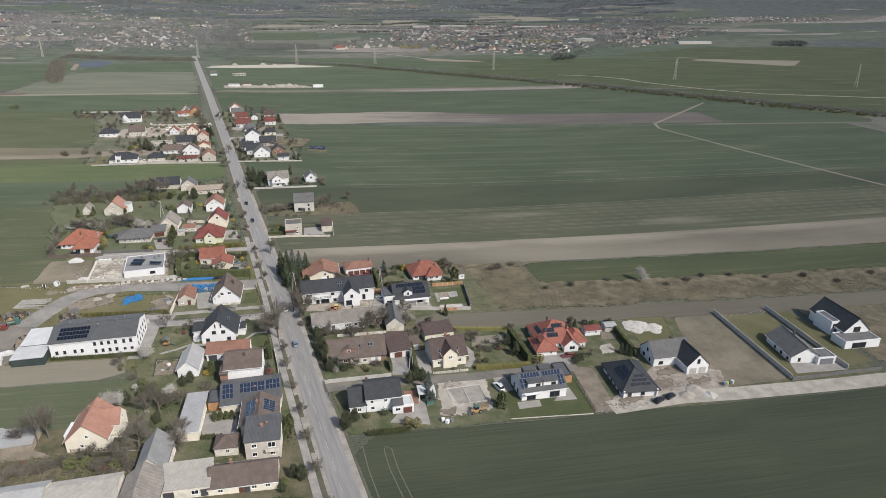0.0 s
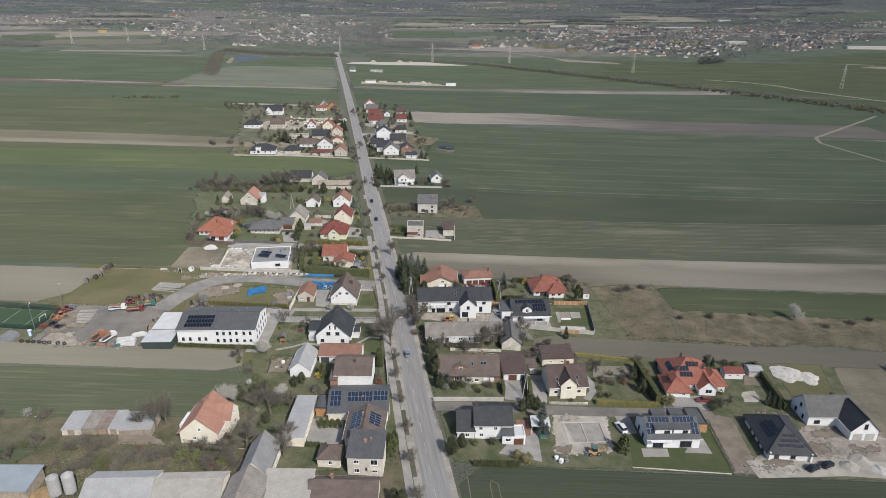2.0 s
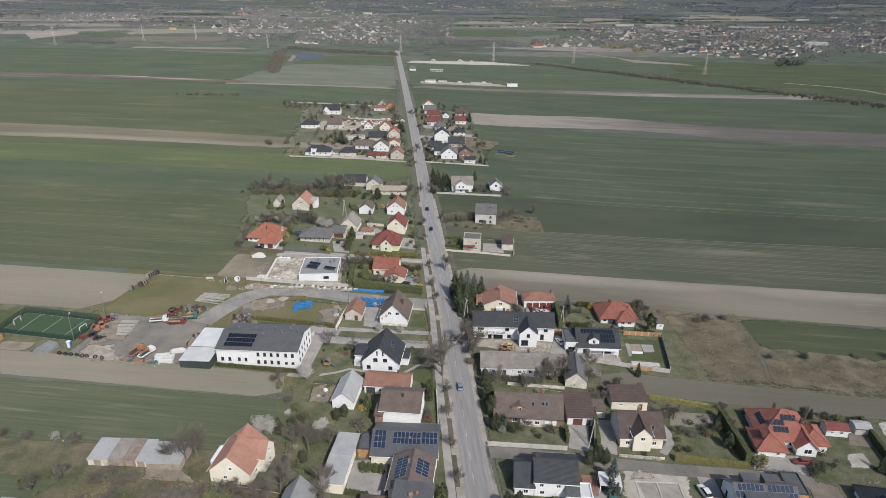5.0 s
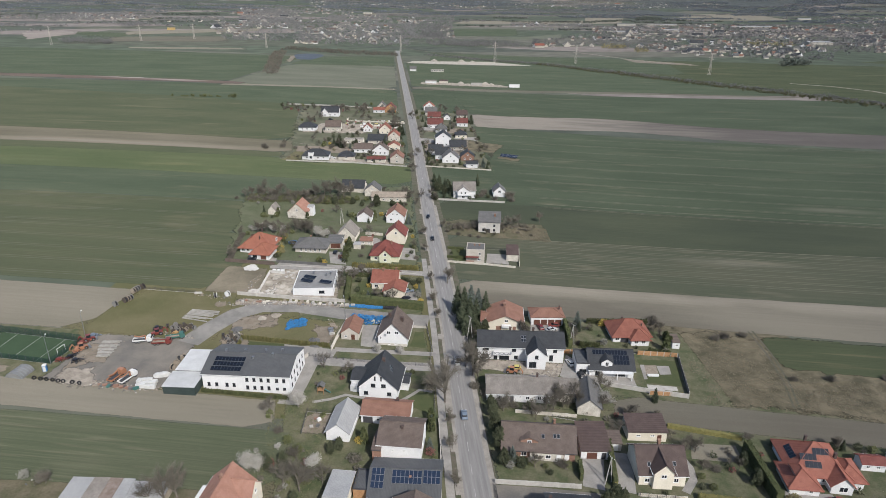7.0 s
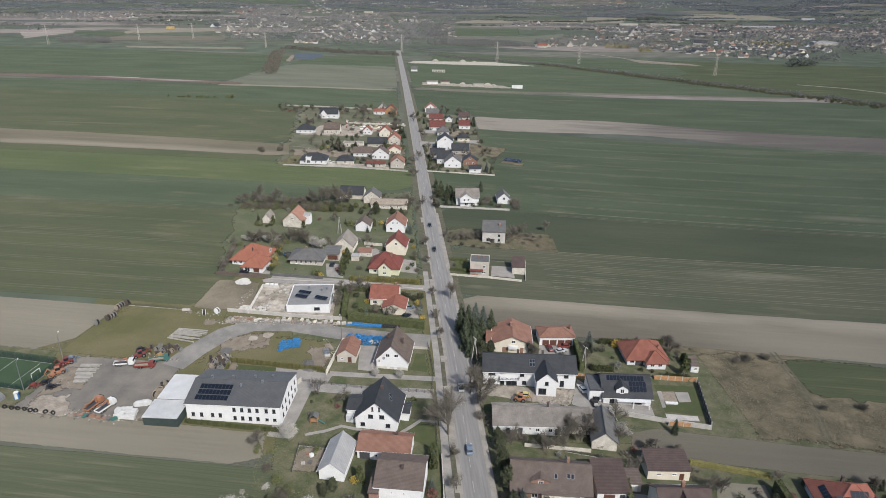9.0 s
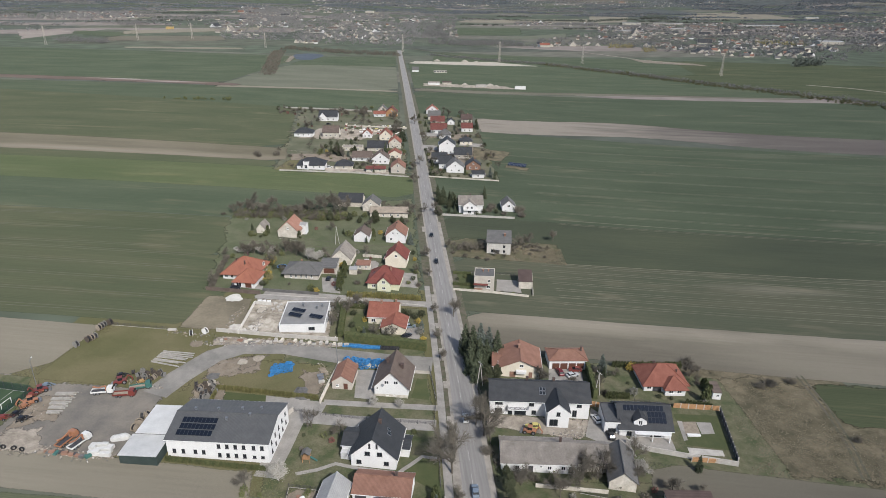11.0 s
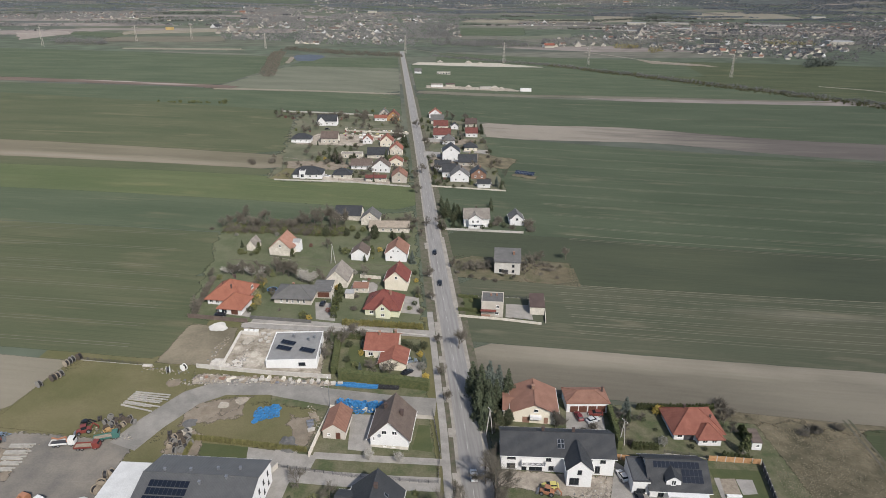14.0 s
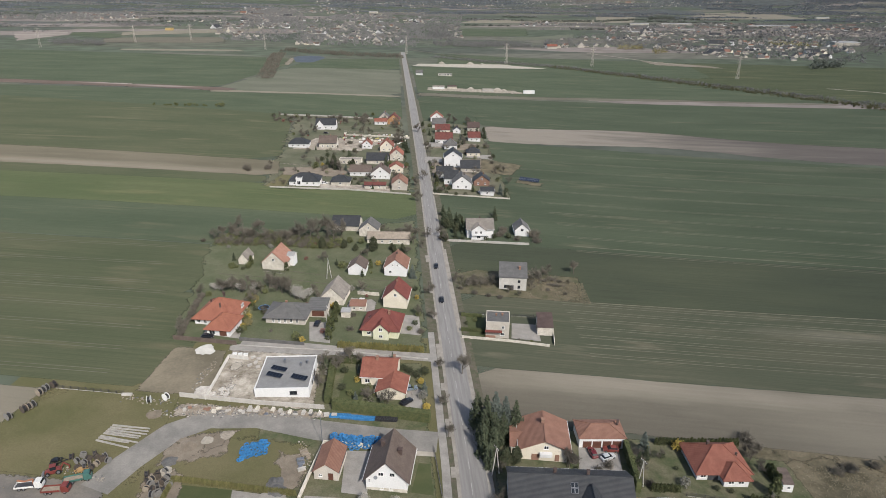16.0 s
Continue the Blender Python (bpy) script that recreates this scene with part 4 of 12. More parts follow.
def solar_array(parent, at, cols, rows, pw=1.05, ph=1.75, name="solar_array", silver=False):
    """A field of solar panels on a roof: rails, and every panel a piece of its own."""
    arr = part(name, boxes(name, [(-cols * pw / 2, k * ph + 0.3 + j, 0.0, cols * pw / 2, k * ph + 0.36 + j, 0.04) for k in range(rows) for j in (0, ph - 0.7)], M["solar_frame"]), parent, "dark blue solar panels in a silver frame", at)
    fr = cached(("solar", pw, ph, silver), lambda: solar_mesh(pw, ph, silver))
    for i in range(cols):
        for j in range(rows):
            part("solar_panel", fr, arr, at=pose((i - (cols - 1) / 2) * pw, j * ph, 0.045))


def solar_mesh(pw, ph, silver=False):
    a, b, t = pw / 2 - 0.015, ph - 0.015, 0.035
    v = [(-a, 0.015, 0), (a, 0.015, 0), (a, b, 0), (-a, b, 0), (-a, 0.015, t), (a, 0.015, t), (a, b, t), (-a, b, t), (-a + 0.04, 0.055, t + 0.004), (a - 0.04, 0.055, t + 0.004), (a - 0.04, b - 0.04, t + 0.004), (-a + 0.04, b - 0.04, t + 0.004)]
    f = [(0, 1, 5, 4), (1, 2, 6, 5), (2, 3, 7, 6), (3, 0, 4, 7), (4, 5, 9, 8), (5, 6, 10, 9), (6, 7, 11, 10), (7, 4, 8, 11), (8, 9, 10, 11)]
    me = link_mesh("solar_panel", v, f, [M["silver_frame" if silver else "panel_frame"], M["solar_blue" if silver else "solar"]])
    me.polygons[8].material_index = 1
    return me


def dormer(parent, at, w, h, depth, wall, roof):
    """A gabled dormer: its front at the pose at, x across, -y outwards."""
    dm = part("dormer", extrude("dormer", [(-w / 2, 0), (w / 2, 0), (w / 2, h * 0.6), (0, h), (-w / 2, h * 0.6)], 0, depth, M[wall]), parent, at=at)
    a = w / 2 + 0.25
    sl = (h * 0.4) / (w / 2)
    part("dormer_roof", extrude("dormer_roof", [(-a, h * 0.6 - sl * 0.25), (0, h), (a, h * 0.6 - sl * 0.25), (a, h * 0.6 - sl * 0.25 + 0.14), (0, h + 0.14), (-a, h * 0.6 - sl * 0.25 + 0.14)], -0.25, depth, M[roof]), dm)
    window(parent, at @ pose(0, 0, 0.35), min(1.2, w * 0.6), h * 0.5)


def skylight(parent, at):
    sk = part("skylight", cached("skyframe", lambda: boxes("skylight", [(-0.42, 0, 0, 0.42, 1.2, 0.09)], M["solar_frame"])), parent, at=at)
    part("pane", cached("skypane", lambda: boxes("pane", [(-0.34, 0.08, 0.094, 0.34, 1.12, 0.11)], M["pane"])), sk)


# ---- houses, right of the road ----
def right_side():
    h = house("white house with stepped anthracite roofs by the field", 17.2, 158.6, -10, 10.6, 10.5, 4.9, 7.6, "s", "white", "anthracite", 0.5, row("f", 3.2, 1.1, 1.1, -3.6, 0.6) + row("f", 0.9, 1.2, 1.2, -3.4) + row("r", 3, 1, 1.1, 0), chimneys=[(-4.6, 0.6, 8.5, 0.7)])
    house("", 9.4, 159.6, -10, 4.8, 9.8, 3.0, 6.3, "s", "white", "anthracite", 0.5, row("f", 0.9, 1.2, 1.2, 0.4) + row("l", 1, 1, 1.2, 1), parent=h)
    house("", 20.2, 152.4, -10, 3.2, 3.6, 3.0, 4.4, "m", "white", "graphite", 0.3, row("f", 0.9, 1.6, 1.1, 0), parent=h)
    house("small white flat-roofed garage with a brown door", 23.0, 152.6, -8, 4.2, 5, 2.7, 2.9, "f", "white", "white_roof", doors=[("f", 0.2, 2.6, 2.0, "garage_door")], name="garage", category="garage")
    h = house("long brick house under a brown tiled roof", 16.7, 188.2, -10, 19.6, 11.6, 2.9, 6.8, "s", "brick", "brown_roof", 0.6, row("f", 0.8, 1.5, 1.3, -7.4, -4.0, 3.4) + row("f", 0.8, 1.1, 1.3, 0.2), doors=[("f", 7.6, 1.1, 2.1, "white_trim")], chimneys=[(4.4, 0.9, 8.0, 0.6)])
    dormer(h, pose(-2.6, -4.4, 3.3), 4.6, 2.4, 5, "brick", "brown_roof")
    house("", 17.9, 182.6, -10, 9.0, 2.4, 2.7, 3.5, "m", "old_wall", "brown_roof", 0.3, row("f", 0.8, 1.4, 1.2, -3.0, 0.4), doors=[("f", 3.2, 1.1, 2.1, "white_trim")], parent=h)
    skylight(h, slope_pose(19.6, 11.6, 2.9, 6.9, "s", -1, 1.2, 3)), skylight(h, slope_pose(19.6, 11.6, 2.9, 6.9, "s", -1, 4.3, 3.2)), skylight(h, slope_pose(19.6, 11.6, 2.9, 6.9, "s", -1, 5.3, 3.2))
    house("dark brown garage annexe beside the brick house", 31.9, 186.8, -6, 8.0, 10.4, 2.8, 4.2, "m", "white", "dark_brown", 0.4, doors=[("f", -1, 2.6, 2.1, "garage_door"), ("f", 2.2, 1.0, 2.0, "dark_trim")], name="garage", category="garage")
    h = house("cream house with a brown gable roof and wide gabled bay", 46.2, 176.6, -6, 12.0, 11.2, 4.0, 8.2, "s", "cream", "dark_brown", 0.7, row("f", 1.1, 1.3, 1.3, -3.9, 3.6) + row("r", 1.0, 1.2, 1.2, -1.5, 2), chimneys=[(0.4, 1.5, 8.9, 0.7)])
    house("", 45.6, 173.0, -6, 5.0, 6.6, 5.4, 7.9, "g", "cream", "dark_brown", 0.5, row("f", 3.6, 1.4, 1.1, 0), parent=h)
    skylight(h, slope_pose(11.8, 11.0, 4.0, 8.0, "s", -1, 3.2, 1.6)), skylight(h, slope_pose(11.8, 11.0, 4.0, 8.0, "s", -1, -3.4, 1.4))
    house("cream outbuilding with a low brown roof", 49, 191.6, -6, 11, 6.4, 3.2, 4.4, "m", "cream", "dark_brown", 0.4, row("f", 1.6, 1.2, 0.6, -2.6, 1.4), doors=[("f", 3.4, 1.0, 2.0, "garage_door")], name="outbuilding", category="shed")
    house("small brown-roofed shed by the driveway", 37.8, 187.0, -8, 4.4, 4.4, 2.5, 3.2, "m", "grey_wall", "brown_roof", 0.3, doors=[("f", 0, 2.4, 2.0, "white_trim")], name="shed", category="shed")
    h = house("white villa with a complex orange tiled roof and solar panels", 89.6, 176.0, -12, 14.5, 13.5, 3.0, 8.2, "h", "white", "orange_roof", 0.7, row("f", 0.9, 1.4, 1.4, -3, 1.2) + row("r", 0.9, 1.2, 1.3, -2, 3), chimneys=[(-1.6, 2.2, 8.6, 0.6), (4.6, -2.2, 7.0, 0.7)])
    house("", 82.6, 170.4, -12, 7.4, 9, 2.7, 5.4, "h", "white", "orange_roof", 0.7, row("f", 0.9, 1.0, 1.3, 1.6), doors=[("f", -1.2, 2.5, 2.1, "white_trim")], parent=h)
    house("", 92.4, 168.6, -12, 5.4, 6, 2.7, 5.2, "g", "white", "orange_roof", 0.6, row("f", 0.7, 2.2, 1.6, 0.3), parent=h)
    house("", 96.4, 171.6, -12, 6.4, 8.6, 2.7, 5.0, "h", "white", "orange_roof", 0.7, row("f", 0.7, 1.4, 1.5, 0.2), parent=h)
    solar_array(h, pose(-7.6, -7.2, 3.3, 0, 0, 0) @ Matrix.Rotation(radians(38), 4, "Y") @ Matrix.Rotation(radians(90), 4, "Z") @ pose(0, -2.0, 0.75), 4, 2)
    solar_array(h, slope_pose(14.5, 13.5, 3.0, 8.2, "s", -1, -2.6, 3.6), 4, 1), solar_array(h, slope_pose(14.5, 13.5, 3.0, 8.2, "s", -1, 0.8, 5.2), 4, 1)
    solar_array(h, slope_pose(14.5, 13.5, 3.0, 8.2, "s", -1, -1.6, 1.6), 4, 1)
    solar_array(h, slope_pose(14.5, 13.5, 3.0, 8.2, "g", -1, 0.5, 1.2), 5, 2)
    house("small garden shed with a bright red roof", 107.0, 175.4, -11, 6.2, 4.0, 2.3, 3.3, "s", "white", "dark_red", 0.4, row("f", 1.0, 1.0, 0.8, -1.5, 1.2), name="shed", category="shed")
    house("low grey glasshouse behind the villa", 115.5, 175.6, -11, 4.6, 4.0, 2.2, 2.9, "s", "grey_wall", "metal_roof", 0.2, name="greenhouse", category="shed")
    # modern cube house
    h = house("modern white house with a graphite roof and box dormers", 67.6, 148.2, -9, 15.2, 10.6, 3.3, 6.9, "s", "white", "graphite", 0.35, wins=row("f", 0.3, 3.0, 2.1, -4.4) + row("f", 0.3, 3.4, 2.1, 3.6) + row("l", 0.8, 1.0, 1.8, -2, 1.5), name="house", trim="dark_trim")
    for u in (-2.9, 2.4):
        dm = part("dormer", boxes("dormer", [(u - 2.4, -4.2, 3.5, u + 2.4, 0.2, 5.7)], M["white"]), h, "white box dormer")
        part("dormer_roof", boxes("dormer_roof", [(u - 2.6, -4.5, 5.703, u + 2.6, 0.6, 6.0)], M["graphite"]), dm)
        window(h, pose(u + 1.0, -4.2, 4.0), 1.6, 1.3, "dark_trim")
        part("roof_box", boxes("roof_box", [(u - 2.0, 0.9, 5.6, u + 2.0, 3.6, 7.3)], M["graphite"]), h, "flat dark box on the rear slope")
    part("canopy", boxes("canopy", [(-7.0, -6.6, 2.9, -1.0, -5.36, 3.15)], M["white"]), h, "white porch canopy")
    solar_array(h, slope_pose(15.2, 10.6, 3.3, 6.9, "s", -1, -3.6, 4.5), 6, 1, silver=True), solar_array(h, slope_pose(15.2, 10.6, 3.3, 6.9, "s", -1, 3.6, 4.5), 6, 1, silver=True), solar_array(h, slope_pose(15.2, 10.6, 3.3, 6.9, "s", -1, 6.4, 1.0), 2, 2, silver=True), solar_array(h, slope_pose(15.2, 10.6, 3.3, 6.9, "s", -1, -6.5, 1.0), 2, 2, silver=True)
    house("timber-clad garage with a grey flat roof", 79.0, 152.4, -11, 4.6, 8.0, 2.9, 3, "f", "wood", "graphite", name="garage", category="garage")
    h = house("new dark hip-roofed bungalow with white walls", 99.4, 141.6, -14, 12.0, 16.5, 2.9, 7.4, "h", "white", "anthracite", 0.8, row("f", 0.6, 1.4, 1.9, 0.9) + row("l", 0.5, 1.1, 2.1, -4, -1, 2, 5), doors=[("f", -3.6, 1.2, 2.2, "dark_trim")], trim="dark_trim")
    for u in (-6.0, 5.4):
        part("pier", boxes("pier", [(u, -8.9, -1.2, u + 0.5, -8.27, 2.9)], M["white"]), h, "white porch pier")
    for v, n in ((1.6, 4), (2.9, 4), (4.2, 3)):
        solar_array(h, slope_pose(12, 16.5, 2.9, 7.4, "g", -1, -0.8, v), n, 1, 1.75, 1.05)
    for v, n in ((1.0, 4), (2.4, 3), (3.8, 2)):
        solar_array(h, pose(0, -2.25, 0) @ slope_pose(12, 12, 2.9, 7.4, "s", -1, 0.3, v), n, 1, 1.75, 1.05)
    h = house("white family house with a grey tiled roof", 122.0, 150.6, -10, 14.5, 9.6, 3.6, 7.8, "s", "white", "slate", 0.4, row("f", 0.9, 1.8, 1.2, -4.4) + row("l", 0.9, 1, 1.4, 2, -2) + row("l", 3.9, 1, 1.3, 0), trim="dark_trim", chimneys=[(1.6, 0.4, 8.6, 0.8)])
    house("", 126.6, 143.2, -10, 8.2, 10, 3.5, 7.6, "g", "white", "anthracite", 0.4, row("f", 4.0, 1.1, 1.7, 0), doors=[("f", -1.8, 2.5, 2.2, "concrete"), ("f", 1.8, 2.5, 2.2, "concrete")], parent=h, trim="dark_trim")
    h = house("long white bungalow with a grey tiled gable roof", 171.3, 138.2, -18, 10.8, 16, 3.0, 6.4, "g", "white", "slate", 0.7, row("f", 0.8, 1.0, 1.4, -2.2) + row("l", 0.6, 1.1, 2.0, 6, 2, -2), trim="dark_trim", chimneys=[(0.6, 1.6, 7.7, 0.7)])
    house("", 176.2, 130.0, -14, 7.0, 6, 2.8, 3.0, "f", "white", "slate", doors=[("f", 0, 5.0, 2.3, "solar_frame")], parent=h)
    h = house("large modern house with a steep black roof", 204.9, 145.4, -12.5, 10.8, 18.6, 4.4, 9.4, "g", "white", "anthracite", 0.5, row("f", 3.6, 3.0, 2.2, 0) + row("l", 0.5, 2.0, 2.2, 5, 0) + row("l", 3.0, 1.6, 1.0, 2), trim="dark_trim")
    house("", 200.4, 134.4, -12, 15.2, 7.2, 3.2, 3.4, "f", "white", "slate", wins=row("f", 0.4, 6.0, 2.2, -1.5), parent=h, trim="dark_trim")
    house("", 199.6, 146.6, -12.5, 3.4, 9, 5.8, 6.0, "f", "white", "slate", wins=row("f", 3.4, 2.0, 1.6, 0), parent=h, trim="dark_trim")
    # older row by the road
    h = house("long low old white farmhouse with a weathered grey roof", 16.0, 213.0, -7, 19.6, 10.2, 3.0, 5.5, "s", "white", "old_roof", 0.4, row("f", 1.0, 1.2, 1.2, -5.6, 2.8, 6.4) + row("f", 1.6, 0.7, 0.7, 0.6), doors=[("f", -2.1, 1.1, 2.0, "dark_trim"), ("f", 8.4, 1.1, 2.0, "dark_trim")], chimneys=[(6.0, 0.3, 7.0, 0.6)])
    house("", 30.2, 211.6, -8, 8.6, 8.2, 2.8, 5.2, "s", "old_wall", "old_roof", 0.4, parent=h)
    house("old barn with a sagging grey gabled roof", 36.8, 206.7, -13, 6.8, 12.6, 2.9, 5.7, "g", "old_wall", "slate", 0.4, name="barn", category="barn")
    h = house("long new white two-storey house with anthracite roof", 21.6, 236.6, -7.5, 29.2, 10.6, 5.5, 8.5, "s", "white", "anthracite", 0.6, row("f", 0.9, 2.2, 1.6, -12) + row("f", 0.3, 3.4, 2.2, -5.6) + row("f", 0.7, 1.3, 1.3, -1.6) + row("f", 0.3, 1.3, 2.2, 10.4, -8.6) + row("f", 3.6, 1.4, 1.1, 8.2, 11.6, -2.4) + row("f", 3.9, 2.2, 1.0, -12), trim="dark_trim", chimneys=[(-3.5, 1.2, 9.3, 0.7), (4.4, 0.6, 9.6, 0.7)])
    house("", 25.6, 229.6, -7.5, 6.2, 7.4, 5.4, 8.2, "g", "white", "anthracite", 0.4, row("f", 3.9, 1.1, 1.3, 0) + row("f", 0.6, 2.4, 2.1, -1.2), parent=h, trim="dark_trim")
    part("balcony", boxes("balcony", [(-9.4, -6.7, 2.75, -3.2, -5.31, 2.95), (-9.4, -6.7, 2.953, -9.3, -5.31, 3.9), (-3.3, -6.7, 2.953, -3.2, -5.31, 3.9)], M["white"]), h)
    part("railing", bars("railing", [((-9.3, -6.65, z), (-3.3, -6.65, z)) for z in (3.2, 3.85)] + [((-9.3 + k * 1.5, -6.65, 3.2), (-8.3 + k * 1.5, -6.65, 3.85)) for k in range(4)] + [((-8.3 + k * 1.5, -6.65, 3.2), (-9.3 + k * 1.5, -6.65, 3.85)) for k in range(4)], 0.03, M["dark_trim"]), h, "dark cross-braced balcony railing")
    for u in (1.2, 2.1):
        for v in (2.2, 3.5):
            skylight(h, slope_pose(29.2, 10.6, 5.5, 8.5, "s", -1, u - 0.8, v - 0.5))
    h = house("dark-roofed white house covered in black solar panels", 50.3, 227.0, -8, 14.6, 12.4, 3.0, 6.9, "s", "white", "anthracite", 0.7, row("f", 0.4, 3.0, 2.0, 3.0) + row("f", 0.5, 1.4, 2.1, -4.6), trim="dark_trim")
    dormer(h, pose(-1.6, -5.4, 3.3), 3.6, 3.0, 5.5, "white", "anthracite")
    part("terrace_roof", boxes("terrace_roof", [(-3.4, -8.4, 2.5, 6.6, -6.25, 2.7)] + [(u, -8.3, -0.2, u + 0.3, -8.0, 2.497) for u in (-3.3, 1.4, 6.2)], M["white"]), h, "white terrace canopy on piers")
    solar_array(h, slope_pose(14.6, 12.4, 3.0, 6.9, "s", -1, -0.2, 5.0), 11, 1), solar_array(h, slope_pose(14.6, 12.4, 3.0, 6.9, "s", -1, 3.4, 1.4), 5, 2)
    house("", 40.9, 227.4, -8, 4.4, 9, 4.2, 4.4, "f", "white", "graphite", wins=row("f", 0.5, 2.2, 1.6, 0), parent=h, trim="dark_trim")
    h = house("cream house with a wide low red-brown gable roof", 20.2, 257.6, -9, 12.4, 12.0, 4.0, 6.7, "g", "cream", "pale_red", 0.9, row("f", 3.8, 1.3, 1.1, 0.4) + row("f", 1.4, 1.4, 1.2, 0.2), doors=[("f", -2.4, 1.8, 2.0, "brick"), ("f", 3.4, 1.0, 2.0, "brick")], chimneys=[(-0.2, 1.5, 7.9, 0.9)])
    part("balcony", boxes("balcony", [(-1.3, -7.2, 2.0, 2.0, -6.01, 2.95)], M["white"]), h, "white boxed balcony")
    house("", 13.2, 258.6, -9, 3.4, 8.0, 3.0, 4.2, "s", "cream", "pale_red", 0.6, parent=h)
    house("cream garage block with four brown doors", 36.8, 259.9, -4, 12.6, 7.6, 3.5, 5.2, "h", "white", "pale_red", 0.35, doors=[("f", u, 2.2, 2.2, "garage_door") for u in (-4.1, -1.4, 1.4, 4.1)], name="garage", category="garage", chimneys=[(5.0, 0.5, 6.2, 0.5)])
    h = house("white bungalow with a red tiled hipped roof", 65.0, 248.2, -4, 13.6, 11.0, 2.9, 6.8, "h", "white", "red_roof", 0.8, row("f", 1.0, 1.5, 1.2, -5.2), doors=[("f", -2.6, 2.6, 2.1, "dark_trim")], chimneys=[(-2.2, 1.2, 7.2, 0.6), (4.4, -1.6, 5.6, 0.4)])
    house("", 67.2, 243.2, -4, 6.4, 6.0, 2.8, 5.2, "h", "white", "red_roof", 0.7, row("f", 0.9, 1.5, 1.3, -1.4, 1.2), parent=h)
    house("small white hut with a striped lean-to roof", 80, 240.6, -10, 2.6, 5.4, 2.5, 2.9, "m", "white", "brown_roof", 0.2, row("f", 1.0, 0.9, 0.9, 0.2), name="hut", category="shed")
    h = house("unfinished grey block house with a brown sheet roof", 30.8, 360.2, -10, 11.4, 9.5, 5.9, 8.3, "m", "block", "slate", 0.5, row("f", 3.4, 1.1, 1.2, 2.6) + row("f", 0.9, 1.1, 1.2, 2.6, -1.0) + row("f", 0.9, 2.0, 1.4, -2.6), doors=[("f", -0.2, 1.1, 2.0, "dark_trim")], trim="dark_trim", chimneys=[(2.8, 0.6, 8.6, 0.9)])
    h = house("grey two-storey cube house with a flat roof", 17.8, 320.3, -10, 8.4, 8.4, 6.2, 6.4, "f", "grey_wall", "slate", wins=row("f", 3.8, 1.1, 1.2, 2.0) + row("f", 1.0, 1.5, 1.2, 1.8), chimneys=[(-0.6, 1.2, 7.0, 0.6), (1.6, 1.5, 7.0, 0.6)])
    part("porch", boxes("porch", [(-4.2, -5.6, -1, -0.6, -4.21, 0.9)], M["brick"]), h, "brick porch base")
    part("canopy", boxes("canopy", [(-4.4, -5.8, 2.9, 1.6, -4.21, 3.1)], M["dark_red"]), h, "wine red canopy")
    house("tall narrow rendered garage with a dark sloping roof", 35.6, 321.6, -9, 5.6, 8.2, 3.4, 5.0, "m", "old_wall", "dark_brown", 0.3, doors=[("l", 0, 2.4, 2.1, "old_wood")], name="garage", category="garage")
    h = house("white farmhouse with a weathered roof and balcony", 24.6, 420.5, -3, 13.4, 10.5, 5.0, 8.6, "s", "white", "old_roof", 0.6, row("f", 3.4, 1.2, 1.2, -1.6, 1.6) + row("f", 0.9, 1.6, 1.3, -1, 2.6), chimneys=[(0, 0.6, 9.6, 0.7)])
    house("", 23.4, 415.2, -3, 7.2, 5, 5.2, 7.8, "g", "white", "old_roof", 0.5, row("f", 3.3, 1.2, 1.4, -1.2, 1.2) + row("f", 0.8, 1.8, 1.4, 0), parent=h)
    part("balcony", boxes("balcony", [(-4.4, -9.2, 2.7, 3.4, -7.9, 2.9), (-4.4, -9.2, 2.903, 3.4, -9.1, 3.7)], M["white"]), h)
    house("small white house with a dark grey gable roof", 46.8, 422.8, -4, 7.4, 9, 3.4, 6.6, "g", "white", "slate", 0.4, row("f", 2.6, 1.6, 1.6, 0), name="house")


right_side()


